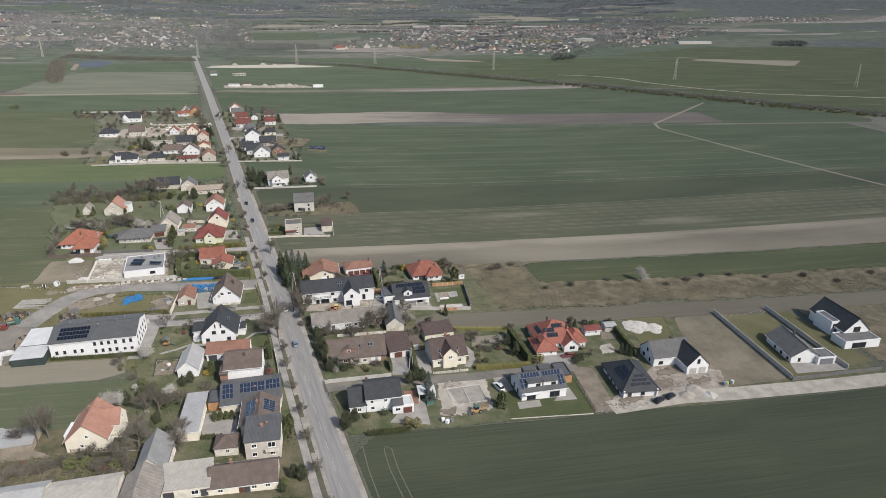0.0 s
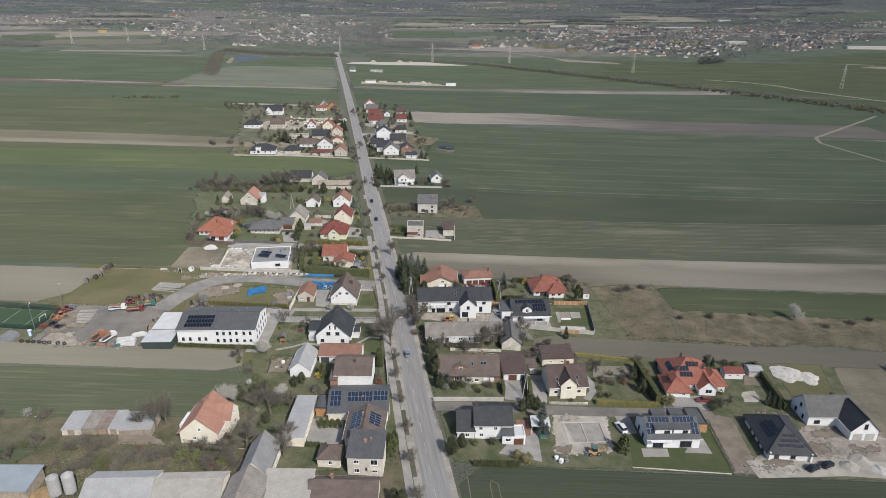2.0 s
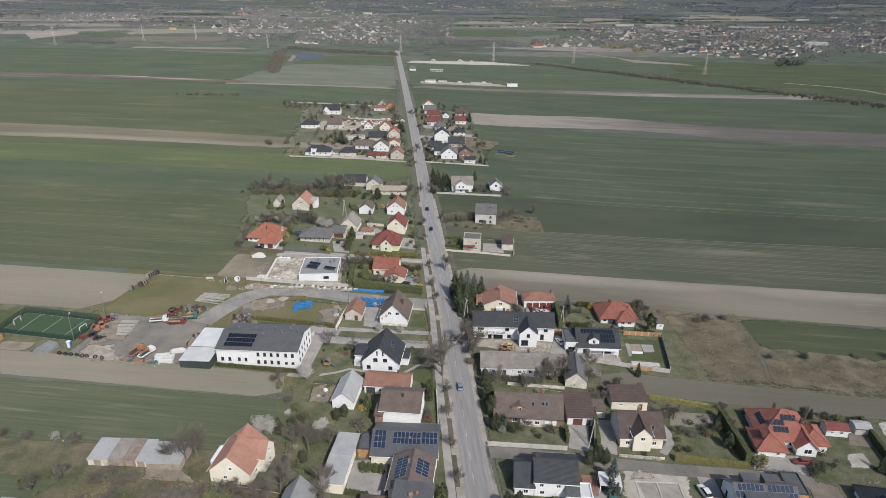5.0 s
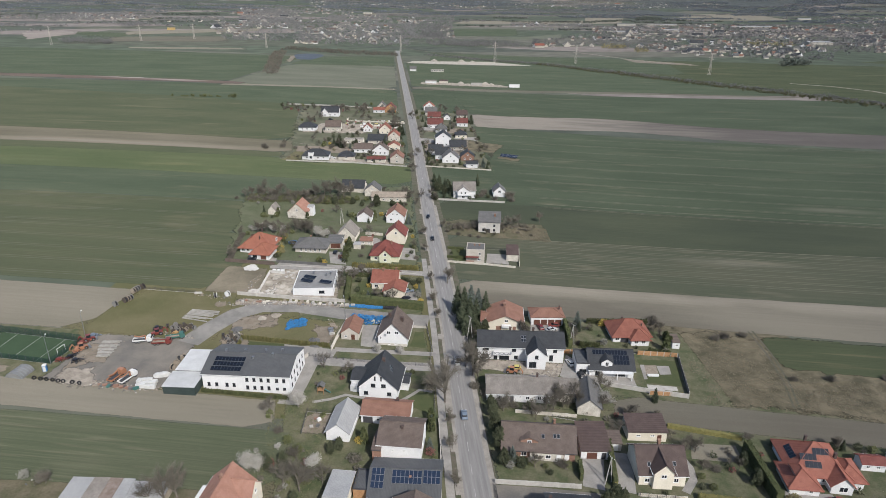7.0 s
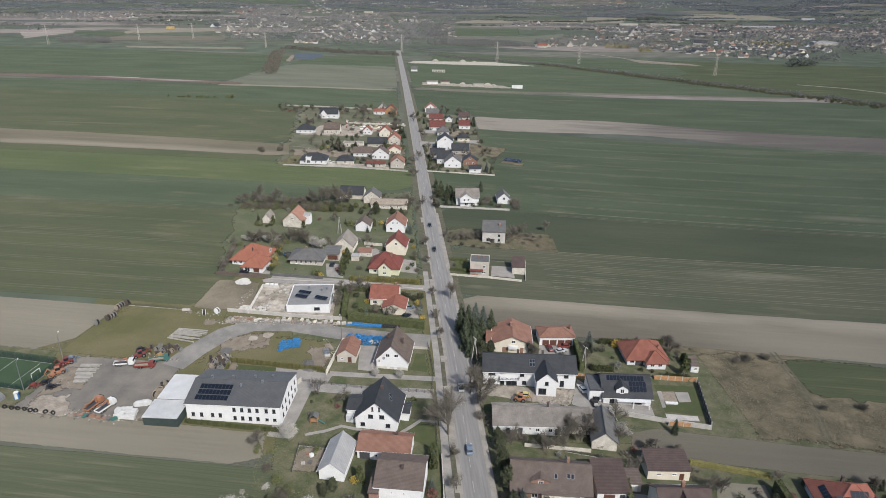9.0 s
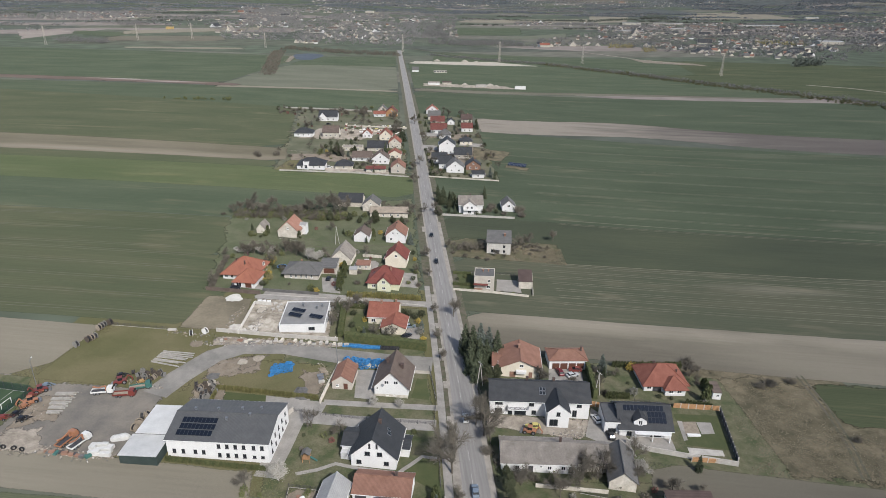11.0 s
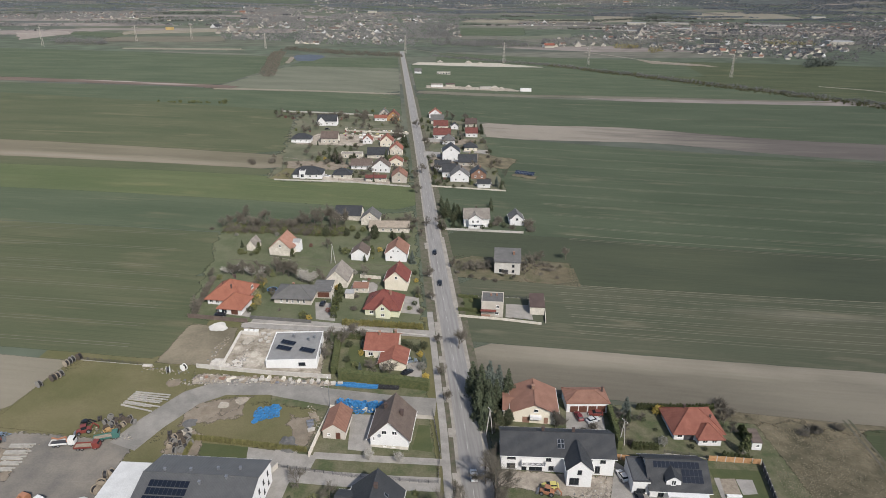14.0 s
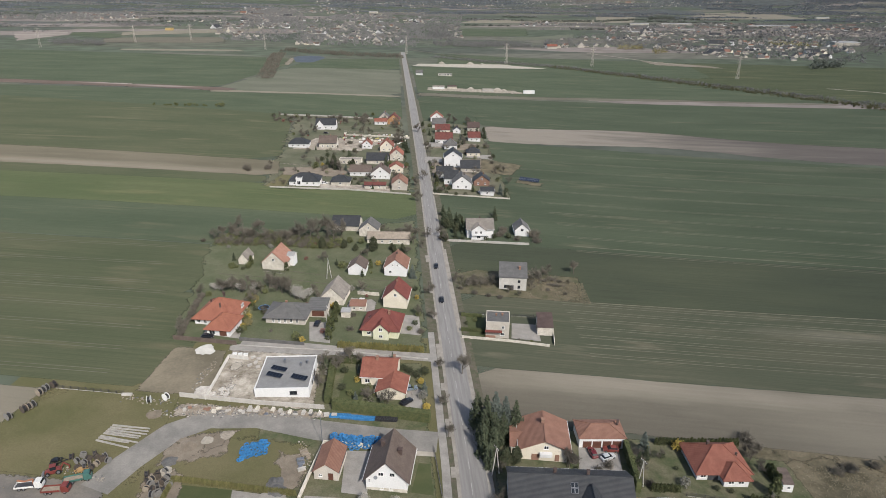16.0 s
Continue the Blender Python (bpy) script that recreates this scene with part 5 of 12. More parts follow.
# ---- houses, left of the road ----
def left_side():
    h = house("grey two-storey block of flats with a balcony", -20.0, 147.6, -12, 9.2, 8.6, 6.0, 7.4, "m", "grey_wall", "graphite", 0.5, row("f", 3.8, 1.4, 1.2, -2.2) + row("f", 1.0, 1.4, 1.2, -2.2, 2.6) + row("f", 3.5, 2.0, 1.7, 2.4), chimneys=[(-0.4, 0.6, 7.6, 0.8), (1.0, 1.2, 7.7, 0.5)])
    part("balcony", boxes("balcony", [(0.8, -5.5, 2.7, 4.3, -4.31, 2.9), (0.8, -5.5, 2.903, 4.3, -5.42, 3.8)], M["old_wall"]), h)
    house("long low house under a brown tiled roof", -26.4, 136.2, -11, 16.6, 8.6, 2.6, 5.4, "s", "cream", "brown_roof", 0.5, row("f", 0.9, 1.3, 1.1, -5.6, 2.6, 5.9), doors=[("f", -0.6, 1.0, 2.0, "garage_door"), ("f", 0.8, 1.4, 2.0, "dark_trim")], chimneys=[(-3.2, 1.2, 6.2, 0.6)])
    house("grey-roofed workshop with open white bays", -40.2, 138.6, -11, 12, 8, 3.2, 4.6, "m", "old_wall", "cement_roof", 0.4, row("f", 0.9, 1.8, 1.3, 2.4), doors=[("f", -3.8, 2.4, 2.2, "dark_trim"), ("f", 4.6, 1.6, 2.0, "dark_trim")], name="workshop", category="shed")
    house("large barn with a pale weathered gable roof", -51.0, 134.4, -11, 9, 16.6, 3.6, 7.2, "g", "old_wall", "old_roof", 0.4, name="barn", category="barn")
    house("dark-roofed barn behind the pale one", -47.6, 149.2, -11, 7.2, 12, 3.8, 7.6, "g", "old_wall", "membrane", 0.3, name="barn", category="barn")
    house("long low barn with a pale fibre-cement roof", -63.4, 142.1, -8, 16.0, 9.2, 2.9, 4.9, "s", "old_wall", "cement_roof", 0.3, row("f", 1.2, 1.2, 0.7, -6, -2, 2, 6), name="shed", category="shed")
    house("long low barn with a pale sheet roof", -79.8, 144.6, -8, 16.2, 9.2, 3.0, 5.0, "s", "old_wall", "metal_roof", 0.3, row("f", 1.4, 1.0, 0.6, -6.5, -4, -1.5, 1, 3.5, 6), name="shed", category="shed")
    h = house("cream gabled house with an orange tiled roof", -63.6, 168.0, -12, 10.4, 12.5, 3.8, 8.5, "g", "cream", "pale_orange", 0.5, row("f", 4.2, 0.9, 1.0, 0.4) + row("f", 1.4, 1.0, 1.1, -1.2) + row("r", 1.0, 1.0, 1.1, -2.5, 2) , chimneys=[(-0.4, 1.2, 9.3, 0.7)])
    house("", -59.6, 169.4, 77, 6.4, 7.0, 4.2, 7.4, "g", "cream", "pale_orange", 0.3, row("f", 4.2, 1.0, 1.1, 0) + row("f", 1.2, 1.0, 1.1, 0), parent=h)
    part("lean_to", boxes("lean_to", [(-7.4, -1.5, -1, -5.51, 4.5, 2.4)], M["white"]), h, "low white flat-roofed lean-to")
    h = house("brown-roofed gable house with solar panels on both slopes", -19.6, 158.2, -11, 10, 11.6, 4.8, 7.4, "g", "cream", "brown_roof", 0.6, chimneys=[(-0.8, 1.2, 7.9, 0.5)])
    solar_array(h, slope_pose(10, 11.6, 4.8, 7.4, "g", -1, 0.2, 1.0), 7, 2, silver=True), solar_array(h, slope_pose(10, 11.6, 4.8, 7.4, "g", 1, 0.6, 0.9), 5, 2, silver=True)
    h = house("low building with a dark roof full of solar panels", -20.4, 173.2, -8, 17.4, 13.4, 3.1, 5.8, "s", "cream", "graphite", 0.5, chimneys=[(1.2, -2, 5.4, 0.5)])
    solar_array(h, slope_pose(17.4, 13.4, 3.1, 5.8, "s", -1, 0.4, 3.3), 7, 2, silver=True), solar_array(h, slope_pose(17.4, 13.4, 3.1, 5.8, "s", -1, 6.5, 3.5), 4, 2, silver=True), solar_array(h, slope_pose(17.4, 13.4, 3.1, 5.8, "s", -1, -6.8, 1.9), 3, 3, silver=True)
    house("flat-roofed carport with a timber front", -31.2, 173.4, -10, 3.6, 7, 2.8, 3, "f", "wood", "graphite", name="carport", category="carport")
    house("long cream shed under a pale blue sheet roof", -37.7, 166.6, -11, 5.4, 18.8, 3.2, 3.7, "s", "cream", "metal_roof", 0.4, row("r", 1.2, 1.0, 1.0, -6, -3, 0), name="shed", category="shed")
    house("small rendered cottage with a brown hipped roof", -29.6, 150.4, -12, 6, 5.6, 2.8, 4.6, "h", "old_wall", "brown_roof", 0.3, row("f", 1.0, 1.0, 1.2, 0.4), name="cottage")
    h = house("tall white house with a shallow brown roof", -20.9, 188.2, -11, 11.4, 11.6, 5.6, 8.4, "s", "white", "brown_roof", 0.5, row("f", 3.6, 0.5, 0.6, -1.6, 1.4) + row("r", 3.3, 1, 1.2, -2, 2), chimneys=[(0.4, -1.6, 8.6, 0.6)])
    house("", -27.2, 186.4, -11, 2.2, 8, 4.6, 5.2, "s", "brick", "brown_roof", 0.3, parent=h)
    house("low white annexe with a faded red roof", -24.8, 202.4, -11, 14, 8.0, 3.0, 5.0, "s", "white", "pale_red", 0.4, row("f", 1.1, 0.9, 0.9, -2.0, 4.6), doors=[("f", -5.0, 2.6, 2.2, "dark_trim")], name="annexe", category="house", chimneys=[(3.0, 0.6, 6.0, 0.6)])
    house("white barn with a pale sheet-metal gable roof", -37.4, 197.6, -12, 6.4, 12, 2.9, 5.6, "g", "white", "metal_roof", 0.4, name="barn", category="barn")
    h = house("white house with a steep anthracite gable roof", -26.4, 217.2, -11, 11.8, 12, 4.0, 9.4, "g", "white", "anthracite", 0.7, row("f", 1.1, 1.3, 1.2, -3.8, 3.4) + row("f", 3.9, 1.4, 1.2, -1.5, 1.7) + row("f", 6.3, 0.5, 1.4, -0.9, 1.0), trim="dark_trim", chimneys=[(0.6, 1.0, 10.0, 0.8)])
    house("", -33.4, 219.6, -11, 3.6, 7, 3.8, 5.2, "s", "white", "anthracite", 0.4, parent=h)
    skylight(h, slope_pose(11.8, 12, 4.0, 9.4, "g", 1, 1.0, 3.4)), skylight(h, slope_pose(11.8, 12, 4.0, 9.4, "g", 1, -0.4, 3.0))
    house("", -19.0, 217.6, -11, 2.6, 5.0, 2.6, 3.4, "s", "white", "anthracite", 0.5, parent=h)
    part("winter_garden", boxes("winter_garden", [(-9.2, -4.0, 0, -5.91, -1.4, 2.4), (-9.2, -1.39, 0, -5.91, 1.0, 2.4)], M["white_roof"]), h, "white-roofed glazed terrace")
    h = house("white house with a steep brown gable roof", -21.6, 248, -10, 10.2, 12, 3.8, 9.0, "g", "white", "brown_roof", 0.8, row("f", 4.6, 1.4, 1.2, -1.3, 1.5) + row("f", 0.5, 0.9, 0.6, -1.2, 1.2) + row("f", 2.4, 0.6, 1.2, -4.2), chimneys=[(-2.2, 2.4, 8.4, 0.8), (2.6, 0.2, 8.0, 1.0)])
    part("plinth", boxes("plinth", [(-5.16, -6.06, -1, 5.16, -6.003, 0.9)], M["old_wall"]), h, "pale stone plinth")
    part("satellite_dish", cached("dish", lambda: dish_mesh(0.5)), h, "grey satellite dish", pose(-2.6, -6.2, 4.2, 70, 0, 0))
    house("small garage with a faded red gable roof", -37.0, 251.2, -9, 6.2, 9.6, 2.7, 4.9, "g", "grey_wall", "pale_red", 0.3, row("f", 1.0, 0.9, 0.8, -1.4), doors=[("f", 1.2, 1.1, 2.0, "garage_door")], name="garage", category="garage")
    # big white two-storey works building
    h = house("big white two-storey works building with a graphite roof", -66.4, 224.4, -8.5, 27, 17, 5.8, 8.2, "s", "white", "graphite", 0.4, row("f", 3.7, 0.9, 1.25, 0.4, 2.6, 4.8, 7.0, 9.6, 11.8) + row("f", 0.9, 0.9, 1.25, 0.4, 2.6, 4.8, 7.0) + row("f", 1.0, 0.9, 0.8, 9.6, 11.8) + row("f", 1.6, 0.9, 1.25, -11.6, -9.2, -6.0, -3.8) + row("r", 3.7, 0.8, 1.2, -6, -3, 0, 3, 6) + row("r", 0.9, 0.8, 1.2, -6, -3, 0, 3, 6), trim="dark_trim")
    solar_array(h, slope_pose(27, 17, 5.8, 8.2, "s", -1, -6.6, 1.2), 9, 1), solar_array(h, slope_pose(27, 17, 5.8, 8.2, "s", -1, -6.4, 3.2), 9, 1), solar_array(h, slope_pose(27, 17, 5.8, 8.2, "s", -1, -6.4, 5.2), 9, 1)
    for u, v in ((-9, 1.0), (-3, 1.6), (3.2, 2.6), (6.4, -0.6), (8.2, 3.4), (0.6, -2.2)):
        part("roof_vent", cached("vent", lambda: boxes("roof_vent", [(-0.25, -0.25, -0.4, 0.25, 0.25, 0.7), (-0.33, -0.33, 0.703, 0.33, 0.33, 0.82)], M["solar_frame"])), h, at=pose(u, v, 8.2 - abs(v) * 0.28 + 0.2))
    h = house("low white flat-roofed store beside the works building", -85.6, 228.4, -8, 8.0, 11.6, 3.6, 3.8, "m", "graphite", "white_roof", 0.2, name="store", category="warehouse")
    house("", -86.8, 218.6, -8, 9.8, 7.6, 2.9, 3.1, "m", "store_green", "membrane_white", 0.25, parent=h)
    h = house("flat-roofed white house still under construction", -53.6, 290.6, -2, 16.2, 18.0, 3.0, 3.3, "f", "white", "membrane", wins=row("f", 1.0, 2.2, 1.2, 3.4) + row("r", 0.8, 1.4, 1.6, -3, 2), trim="dark_trim")
    for u, v in ((-2.6, -0.4), (-3.4, -3.8), (4.4, -5.4)):
        solar_array(h, pose(u, v, 4.1, 8, 0, -22), 5, 1, name="solar_array")
    for u, v in ((-1.4, 5.2), (4.0, 3.0), (5.8, 4.4)):
        part("roof_vent", cached("vent", lambda: None), h, at=pose(u, v, 3.7))
    h = house("cream house with a red tiled roof and lower wing", -24.4, 292.6, -9, 10.6, 11, 3.4, 6.4, "s", "cream", "red_roof", 0.6, row("f", 1.0, 1.6, 1.3, -3.4), chimneys=[(-1.0, -0.4, 7.4, 0.8), (4.2, 1.6, 6.9, 0.7)])
    house("", -20.8, 284.2, -9, 8.4, 8.6, 2.6, 4.4, "g", "cream", "red_roof", 0.6, parent=h)
    h = house("lime-yellow house with a dark red hipped roof and dormer", -24.0, 322.6, -10, 13, 12, 3.4, 8.2, "h", "yellow", "dark_red", 0.7, row("f", 1.0, 1.4, 1.2, 2.6, -4), chimneys=[(2.6, -0.8, 8.2, 0.7)])
    house("", -24.4, 317.0, -10, 5.4, 4.2, 3.8, 6.4, "g", "yellow", "dark_red", 0.5, row("f", 3.5, 1.3, 1.3, 0) + row("f", 0.9, 1.4, 1.1, 0), parent=h)
    skylight(h, slope_pose(13, 12, 3.4, 8.2, "g", -1, 0, 1.6))
    house("cream house with a steep wine-red gable roof", -18.6, 344, -10, 9.2, 10, 4.4, 8.6, "g", "cream", "dark_red", 0.6, row("f", 5.0, 1.1, 1.2, 0.2), chimneys=[(0, 1, 9.2, 0.6)])
    house("small shed with a faded red sheet roof", -33.6, 338.4, -6, 6.0, 3.6, 2.2, 2.9, "m", "old_wall", "pale_red", 0.3, row("f", 0.9, 1.0, 0.8, -1.4, 1.2), name="shed", category="shed")
    house("white garden pergola with a slatted roof", -37.9, 332.9, -6, 3.4, 3.0, 2.3, 2.5, "m", "old_wall", "metal_roof", 0.2, name="pergola", category="shed")
    house("beige barn-like house with a weathered grey gable roof", -43.0, 347.6, -10, 9.2, 11.4, 2.8, 7.2, "g", "old_wall", "old_roof", 0.3, name="barn", category="barn")
    h = house("long modern bungalow with a grey hipped roof", -58.8, 332.2, -8, 14.4, 11, 3.0, 5.6, "h", "grey_wall", "slate", 1.0, row("f", 0.6, 0.9, 1.9, -4.4, -2.2, 0, 2.2, 4.4), chimneys=[(-1, 0.8, 6.2, 0.7)])
    house("", -48.4, 335.8, -6, 7.0, 8, 2.8, 3.5, "m", "grey_wall", "slate", 0.5, doors=[("f", 0.6, 4.4, 2.1, "garage_door")], parent=h)
    h = house("sprawling house with a bright orange-red roof", -83.4, 332.6, -12, 14.2, 13.6, 3.0, 7.8, "h", "white", "clay_roof", 0.9, row("f", 0.8, 1.3, 1.4, -5.6, -3.2) + row("r", 3.3, 2.0, 1.4, 2.5), chimneys=[(0.4, 2.6, 8.8, 0.7), (-4, 0.8, 6.4, 0.4), (1.4, -3.2, 7.2, 0.4)])
    house("", -80.4, 323.4, -12, 8.4, 10.0, 2.9, 6.0, "h", "white", "clay_roof", 0.8, row("f", 0.4, 2.2, 2.0, -2.2), doors=[("f", 1.8, 2.4, 2.1, "garage_door")], parent=h)
    house("white house with a red-brown gable roof", -18.2, 374.2, -8, 9.6, 11, 4.0, 7.8, "g", "white", "pale_red", 0.5, row("f", 4.6, 0.8, 1.0, -1.2, 1.0) + row("f", 1.4, 1.2, 1.2, -2.2), chimneys=[(0, 1, 8.4, 0.6)])
    house("small white house with a grey-brown roof", -35, 373.8, -8, 7.4, 8.4, 3.2, 5.8, "g", "white", "brown_roof", 0.4)
    h = house("beige house with a patched orange roof", -70.4, 380.2, -11, 10.4, 11, 3.4, 8.2, "g", "old_wall", "pale_orange", 0.4, row("f", 4.2, 1.2, 1.1, 0))
    house("", -64.4, 381.4, -11, 3, 4, 4.6, 5.4, "s", "white", "metal_roof", 0.3, parent=h)
    house("tiny grey shed with a steep roof", -85, 384, -11, 4.2, 7, 2.4, 5.0, "g", "old_wall", "old_roof", 0.2, name="shed", category="shed")
    house("old farmhouse with a grey gable roof", -31.2, 420, -8, 9.2, 9, 3.8, 7.4, "g", "old_wall", "slate", 0.3, row("f", 4.2, 0.8, 1.0, 0))
    house("long low farm wing with a pinkish tiled roof", -21.6, 410, -5, 20.5, 8, 2.6, 4.6, "s", "old_wall", "pink_roof", 0.3, row("f", 0.8, 1.0, 1.1, -7, -3, 1, 5), name="farm_wing", category="house")
    house("dark-roofed barn of the old farm", -43, 428.5, -8, 14, 10, 2.8, 6.4, "s", "old_wall", "anthracite", 0.3, name="barn", category="barn")


def dish_mesh(r):
    v, f = [(0, 0, -0.08)], []
    for k in range(12):
        a = k * math.pi / 6
        v.append((r * math.cos(a), r * math.sin(a), 0.06))
    f = [(0, k + 1, (k + 1) % 12 + 1) for k in range(12)]
    return link_mesh("satellite_dish", v, f, M["solar_frame"])


left_side()


# ---- the far hamlet on both sides of the road ----
def hamlet():
    G = "houses of the far hamlet"
    def far(label, fl, w, d, he, hr, kind, wall, roof, rot=-4, n=3):
        a = radians(rot)
        cx, cy = fl[0] + math.cos(a) * w / 2 - math.sin(a) * d / 2, fl[1] + math.sin(a) * w / 2 + math.cos(a) * d / 2
        us = [(-0.5 + (k + 0.5) / n) * w * 0.85 for k in range(n)]
        h = house(label, cx, cy, rot, w, d, he, hr, kind, wall, roof, 0.5, row("f", 1.0, 1.2, 1.3, *us) + (row("f", he + 0.6, 1.1, 1.2, 0) if kind == "g" and hr > 6.5 else []) + row("r", 1, 1, 1.2, 0), chimneys=[(w * 0.12, d * 0.1, hr + 0.7, 0.6)] if kind != "f" else ())
        return tagged(h, group=G)
    h = far("white house with two gables and a dark grey roof", (-84, 671), 17, 11, 4.0, 8.6, "s", "white", "anthracite")
    house("", -80.0, 672.6, -4, 6.6, 7, 4.0, 8.0, "g", "white", "anthracite", 0.4, row("f", 1.0, 1.4, 1.3, 0), parent=h)
    far("white bungalow with a dark grey roof", (-97.5, 602), 15, 10, 3.2, 6.4, "h", "white", "anthracite")
    far("pink-beige house with a brown roof", (-74.5, 602), 13.2, 11, 4.2, 8.4, "s", "old_wall", "brown_roof")
    far("small white house with a red gable", (-42, 603), 7.6, 9, 3, 6.6, "g", "white", "red_roof", n=2)
    far("white gabled house with a red roof", (-28, 595), 10, 11, 4, 8.6, "g", "cream", "red_roof", n=2)
    far("cream house with an orange roof", (-20.5, 568), 9.2, 11, 4.4, 8.4, "g", "old_wall", "orange_roof", n=2)
    far("small cream house with a red roof", (-21, 536), 9, 8, 3.4, 6.0, "g", "cream", "red_roof", n=2)
    far("white gabled house with a brown roof", (-33, 519.5), 12, 10, 3.8, 8.4, "g", "white", "brown_roof")
    far("low brown-roofed wing beside a white house", (-47, 526), 14, 8, 3, 6.4, "s", "white", "brown_roof")
    h = far("modern white bungalow with an anthracite hipped roof", (-83, 502), 18.5, 12, 3, 6.6, "h", "white", "anthracite", n=4)
    house("", -76.6, 503.4, -4, 3.6, 5, 4.8, 5.0, "f", "white", "membrane", 0.3, row("f", 1.0, 2.0, 2.2, 0), parent=h)
    far("grey-walled garage with a dark hipped roof", (-57.5, 503), 11.6, 9, 2.8, 5.6, "h", "old_wall", "anthracite", n=1)
    far("pinkish house with a salmon gable roof", (-19.8, 495.5), 9.4, 12, 4, 7.6, "g", "grey_wall", "pale_red", n=1)
    far("low garage with a red roof", (-36.5, 497), 13, 6, 2.6, 3.6, "s", "old_wall", "wine", n=2)
    far("low house with a bright red roof", (-34, 697), 11, 8, 3, 5, "s", "white", "red_roof", n=2)
    far("orange-walled house with a dark red roof", (-22.3, 700), 11, 11, 4.4, 9, "g", "wood", "wine", n=2)
    far("grey gabled house beside the orange one", (-30, 712), 9, 9, 4, 8.4, "g", "old_wall", "slate", n=1)
    far("long pale farm shed with a flat roof", (-56, 556), 15.5, 7, 3, 3.4, "f", "old_wall", "old_roof", n=3)
    far("dark-roofed barn behind the houses", (-37, 557), 15, 10, 3.2, 7, "s", "old_wall", "anthracite", n=1)
    # right of the road
    far("white house with an orange gable roof", (18.4, 719), 11.6, 10, 4, 8.6, "g", "white", "orange_roof", n=2)
    far("white house with a brown-grey roof", (18, 689), 12, 10, 3.8, 8, "s", "old_wall", "slate", n=2)
    far("cream house with a wine-red roof", (19, 664), 12.6, 9, 3.6, 7.6, "s", "cream", "wine", n=2)
    far("white house with a wide wine-red roof", (16.4, 627), 14, 11, 3.6, 8, "s", "white", "wine")
    far("house with solar panels on a dark roof", (49, 678), 10.4, 10, 3.6, 7.4, "s", "old_wall", "dark_brown", n=2)
    far("white house with a deep red roof", (44.6, 637), 10, 11, 3.4, 7, "s", "white", "wine", n=2)
    far("tiny white garden house", (35, 668), 6.4, 6, 2.8, 5.4, "g", "white", "anthracite", n=1)
    far("white house with a grey hipped roof", (22, 607), 10, 10, 3.4, 7.6, "h", "white", "slate", n=2)
    far("tall white house with an anthracite gable roof", (17.6, 553), 12.4, 12, 7.2, 11.6, "g", "white", "anthracite", n=2)
    far("bungalow with a grey hipped roof", (37.5, 586), 10, 9, 3, 6, "h", "cream", "anthracite", n=2)
    far("long white house with an anthracite roof", (10, 524), 11, 9, 3.6, 7, "s", "white", "anthracite")
    far("white house with an anthracite roof", (28, 540), 13, 10, 3.4, 7.4, "s", "grey_wall", "anthracite", n=2)
    far("white house with a dark roof", (14, 510), 9, 11, 3.8, 8, "s", "white", "anthracite", n=2)
    far("white house with a blue-grey gable roof", (18.4, 500), 12, 12, 3.8, 8.4, "g", "white", "slate", n=2)
    far("brick house under construction with a dark roof", (33, 508), 10, 9, 3.4, 7, "g", "brick", "anthracite", n=2)
    far("small white house with a dark grey roof", (34.6, 487.5), 8, 6, 2.8, 4.4, "s", "white", "anthracite", n=1)


hamlet()


# ---- plants ----
def leafy(name, c1, c2, rough=0.9):
    m = surf(name, c1, c2, 0.9, 3.0, rough, 0.0, vary=0.16)
    m.node_tree.nodes["Principled BSDF"].inputs["Specular IOR Level"].default_value = 0.2
    return m


M.update(
    bark=leafy("grey_brown_bark", (0.111, 0.097, 0.079), (0.153, 0.134, 0.111)),
    twig=leafy("bare_twigs", (0.121, 0.110, 0.091), (0.170, 0.155, 0.129)),
    spruce=leafy("spruce_needles", (0.059, 0.075, 0.048), (0.092, 0.106, 0.065)),
    spruce_blue=leafy("blue_spruce_needles", (0.086, 0.106, 0.094), (0.127, 0.146, 0.127)),
    evergreen=leafy("evergreen_leaves", (0.053, 0.064, 0.037), (0.087, 0.092, 0.056)),
    thuja=leafy("thuja_foliage", (0.056, 0.070, 0.031), (0.092, 0.099, 0.046)),
    hedge_yellow=leafy("yellowish_hedge", (0.142, 0.139, 0.054), (0.216, 0.192, 0.074)),
    fresh=leafy("fresh_spring_leaves", (0.1, 0.115, 0.05), (0.15, 0.155, 0.075)),
    willow=leafy("pale_willow_leaves", (0.2, 0.18, 0.085), (0.27, 0.24, 0.12)),
    forsythia=leafy("yellow_blossom", (0.34, 0.26, 0.06), (0.44, 0.34, 0.1)),
    blossom=leafy("white_blossom", (0.33, 0.315, 0.28), (0.45, 0.435, 0.4)),
    grey_leaf=leafy("silvery_leaves", (0.2, 0.2, 0.17), (0.28, 0.27, 0.24)),
    red_leaf=leafy("reddish_leaves", (0.14, 0.07, 0.06), (0.2, 0.1, 0.085)),
    # distance haze is put into these three colours: paler, greyer, bluest on the hills
    hazed_wood=leafy("hazed_bare_woods", (0.158, 0.157, 0.153), (0.216, 0.215, 0.212)),
    hazed_pine=leafy("hazed_pine_woods", (0.081, 0.094, 0.079), (0.115, 0.127, 0.108)),
    hazed_hill=leafy("hazed_hill_woods", (0.127, 0.143, 0.158), (0.162, 0.178, 0.196)),
)
M["thuja_young"] = leafy("young_thuja_foliage", (0.105, 0.105, 0.044), (0.155, 0.145, 0.064))
RNG = np.random.default_rng(7)


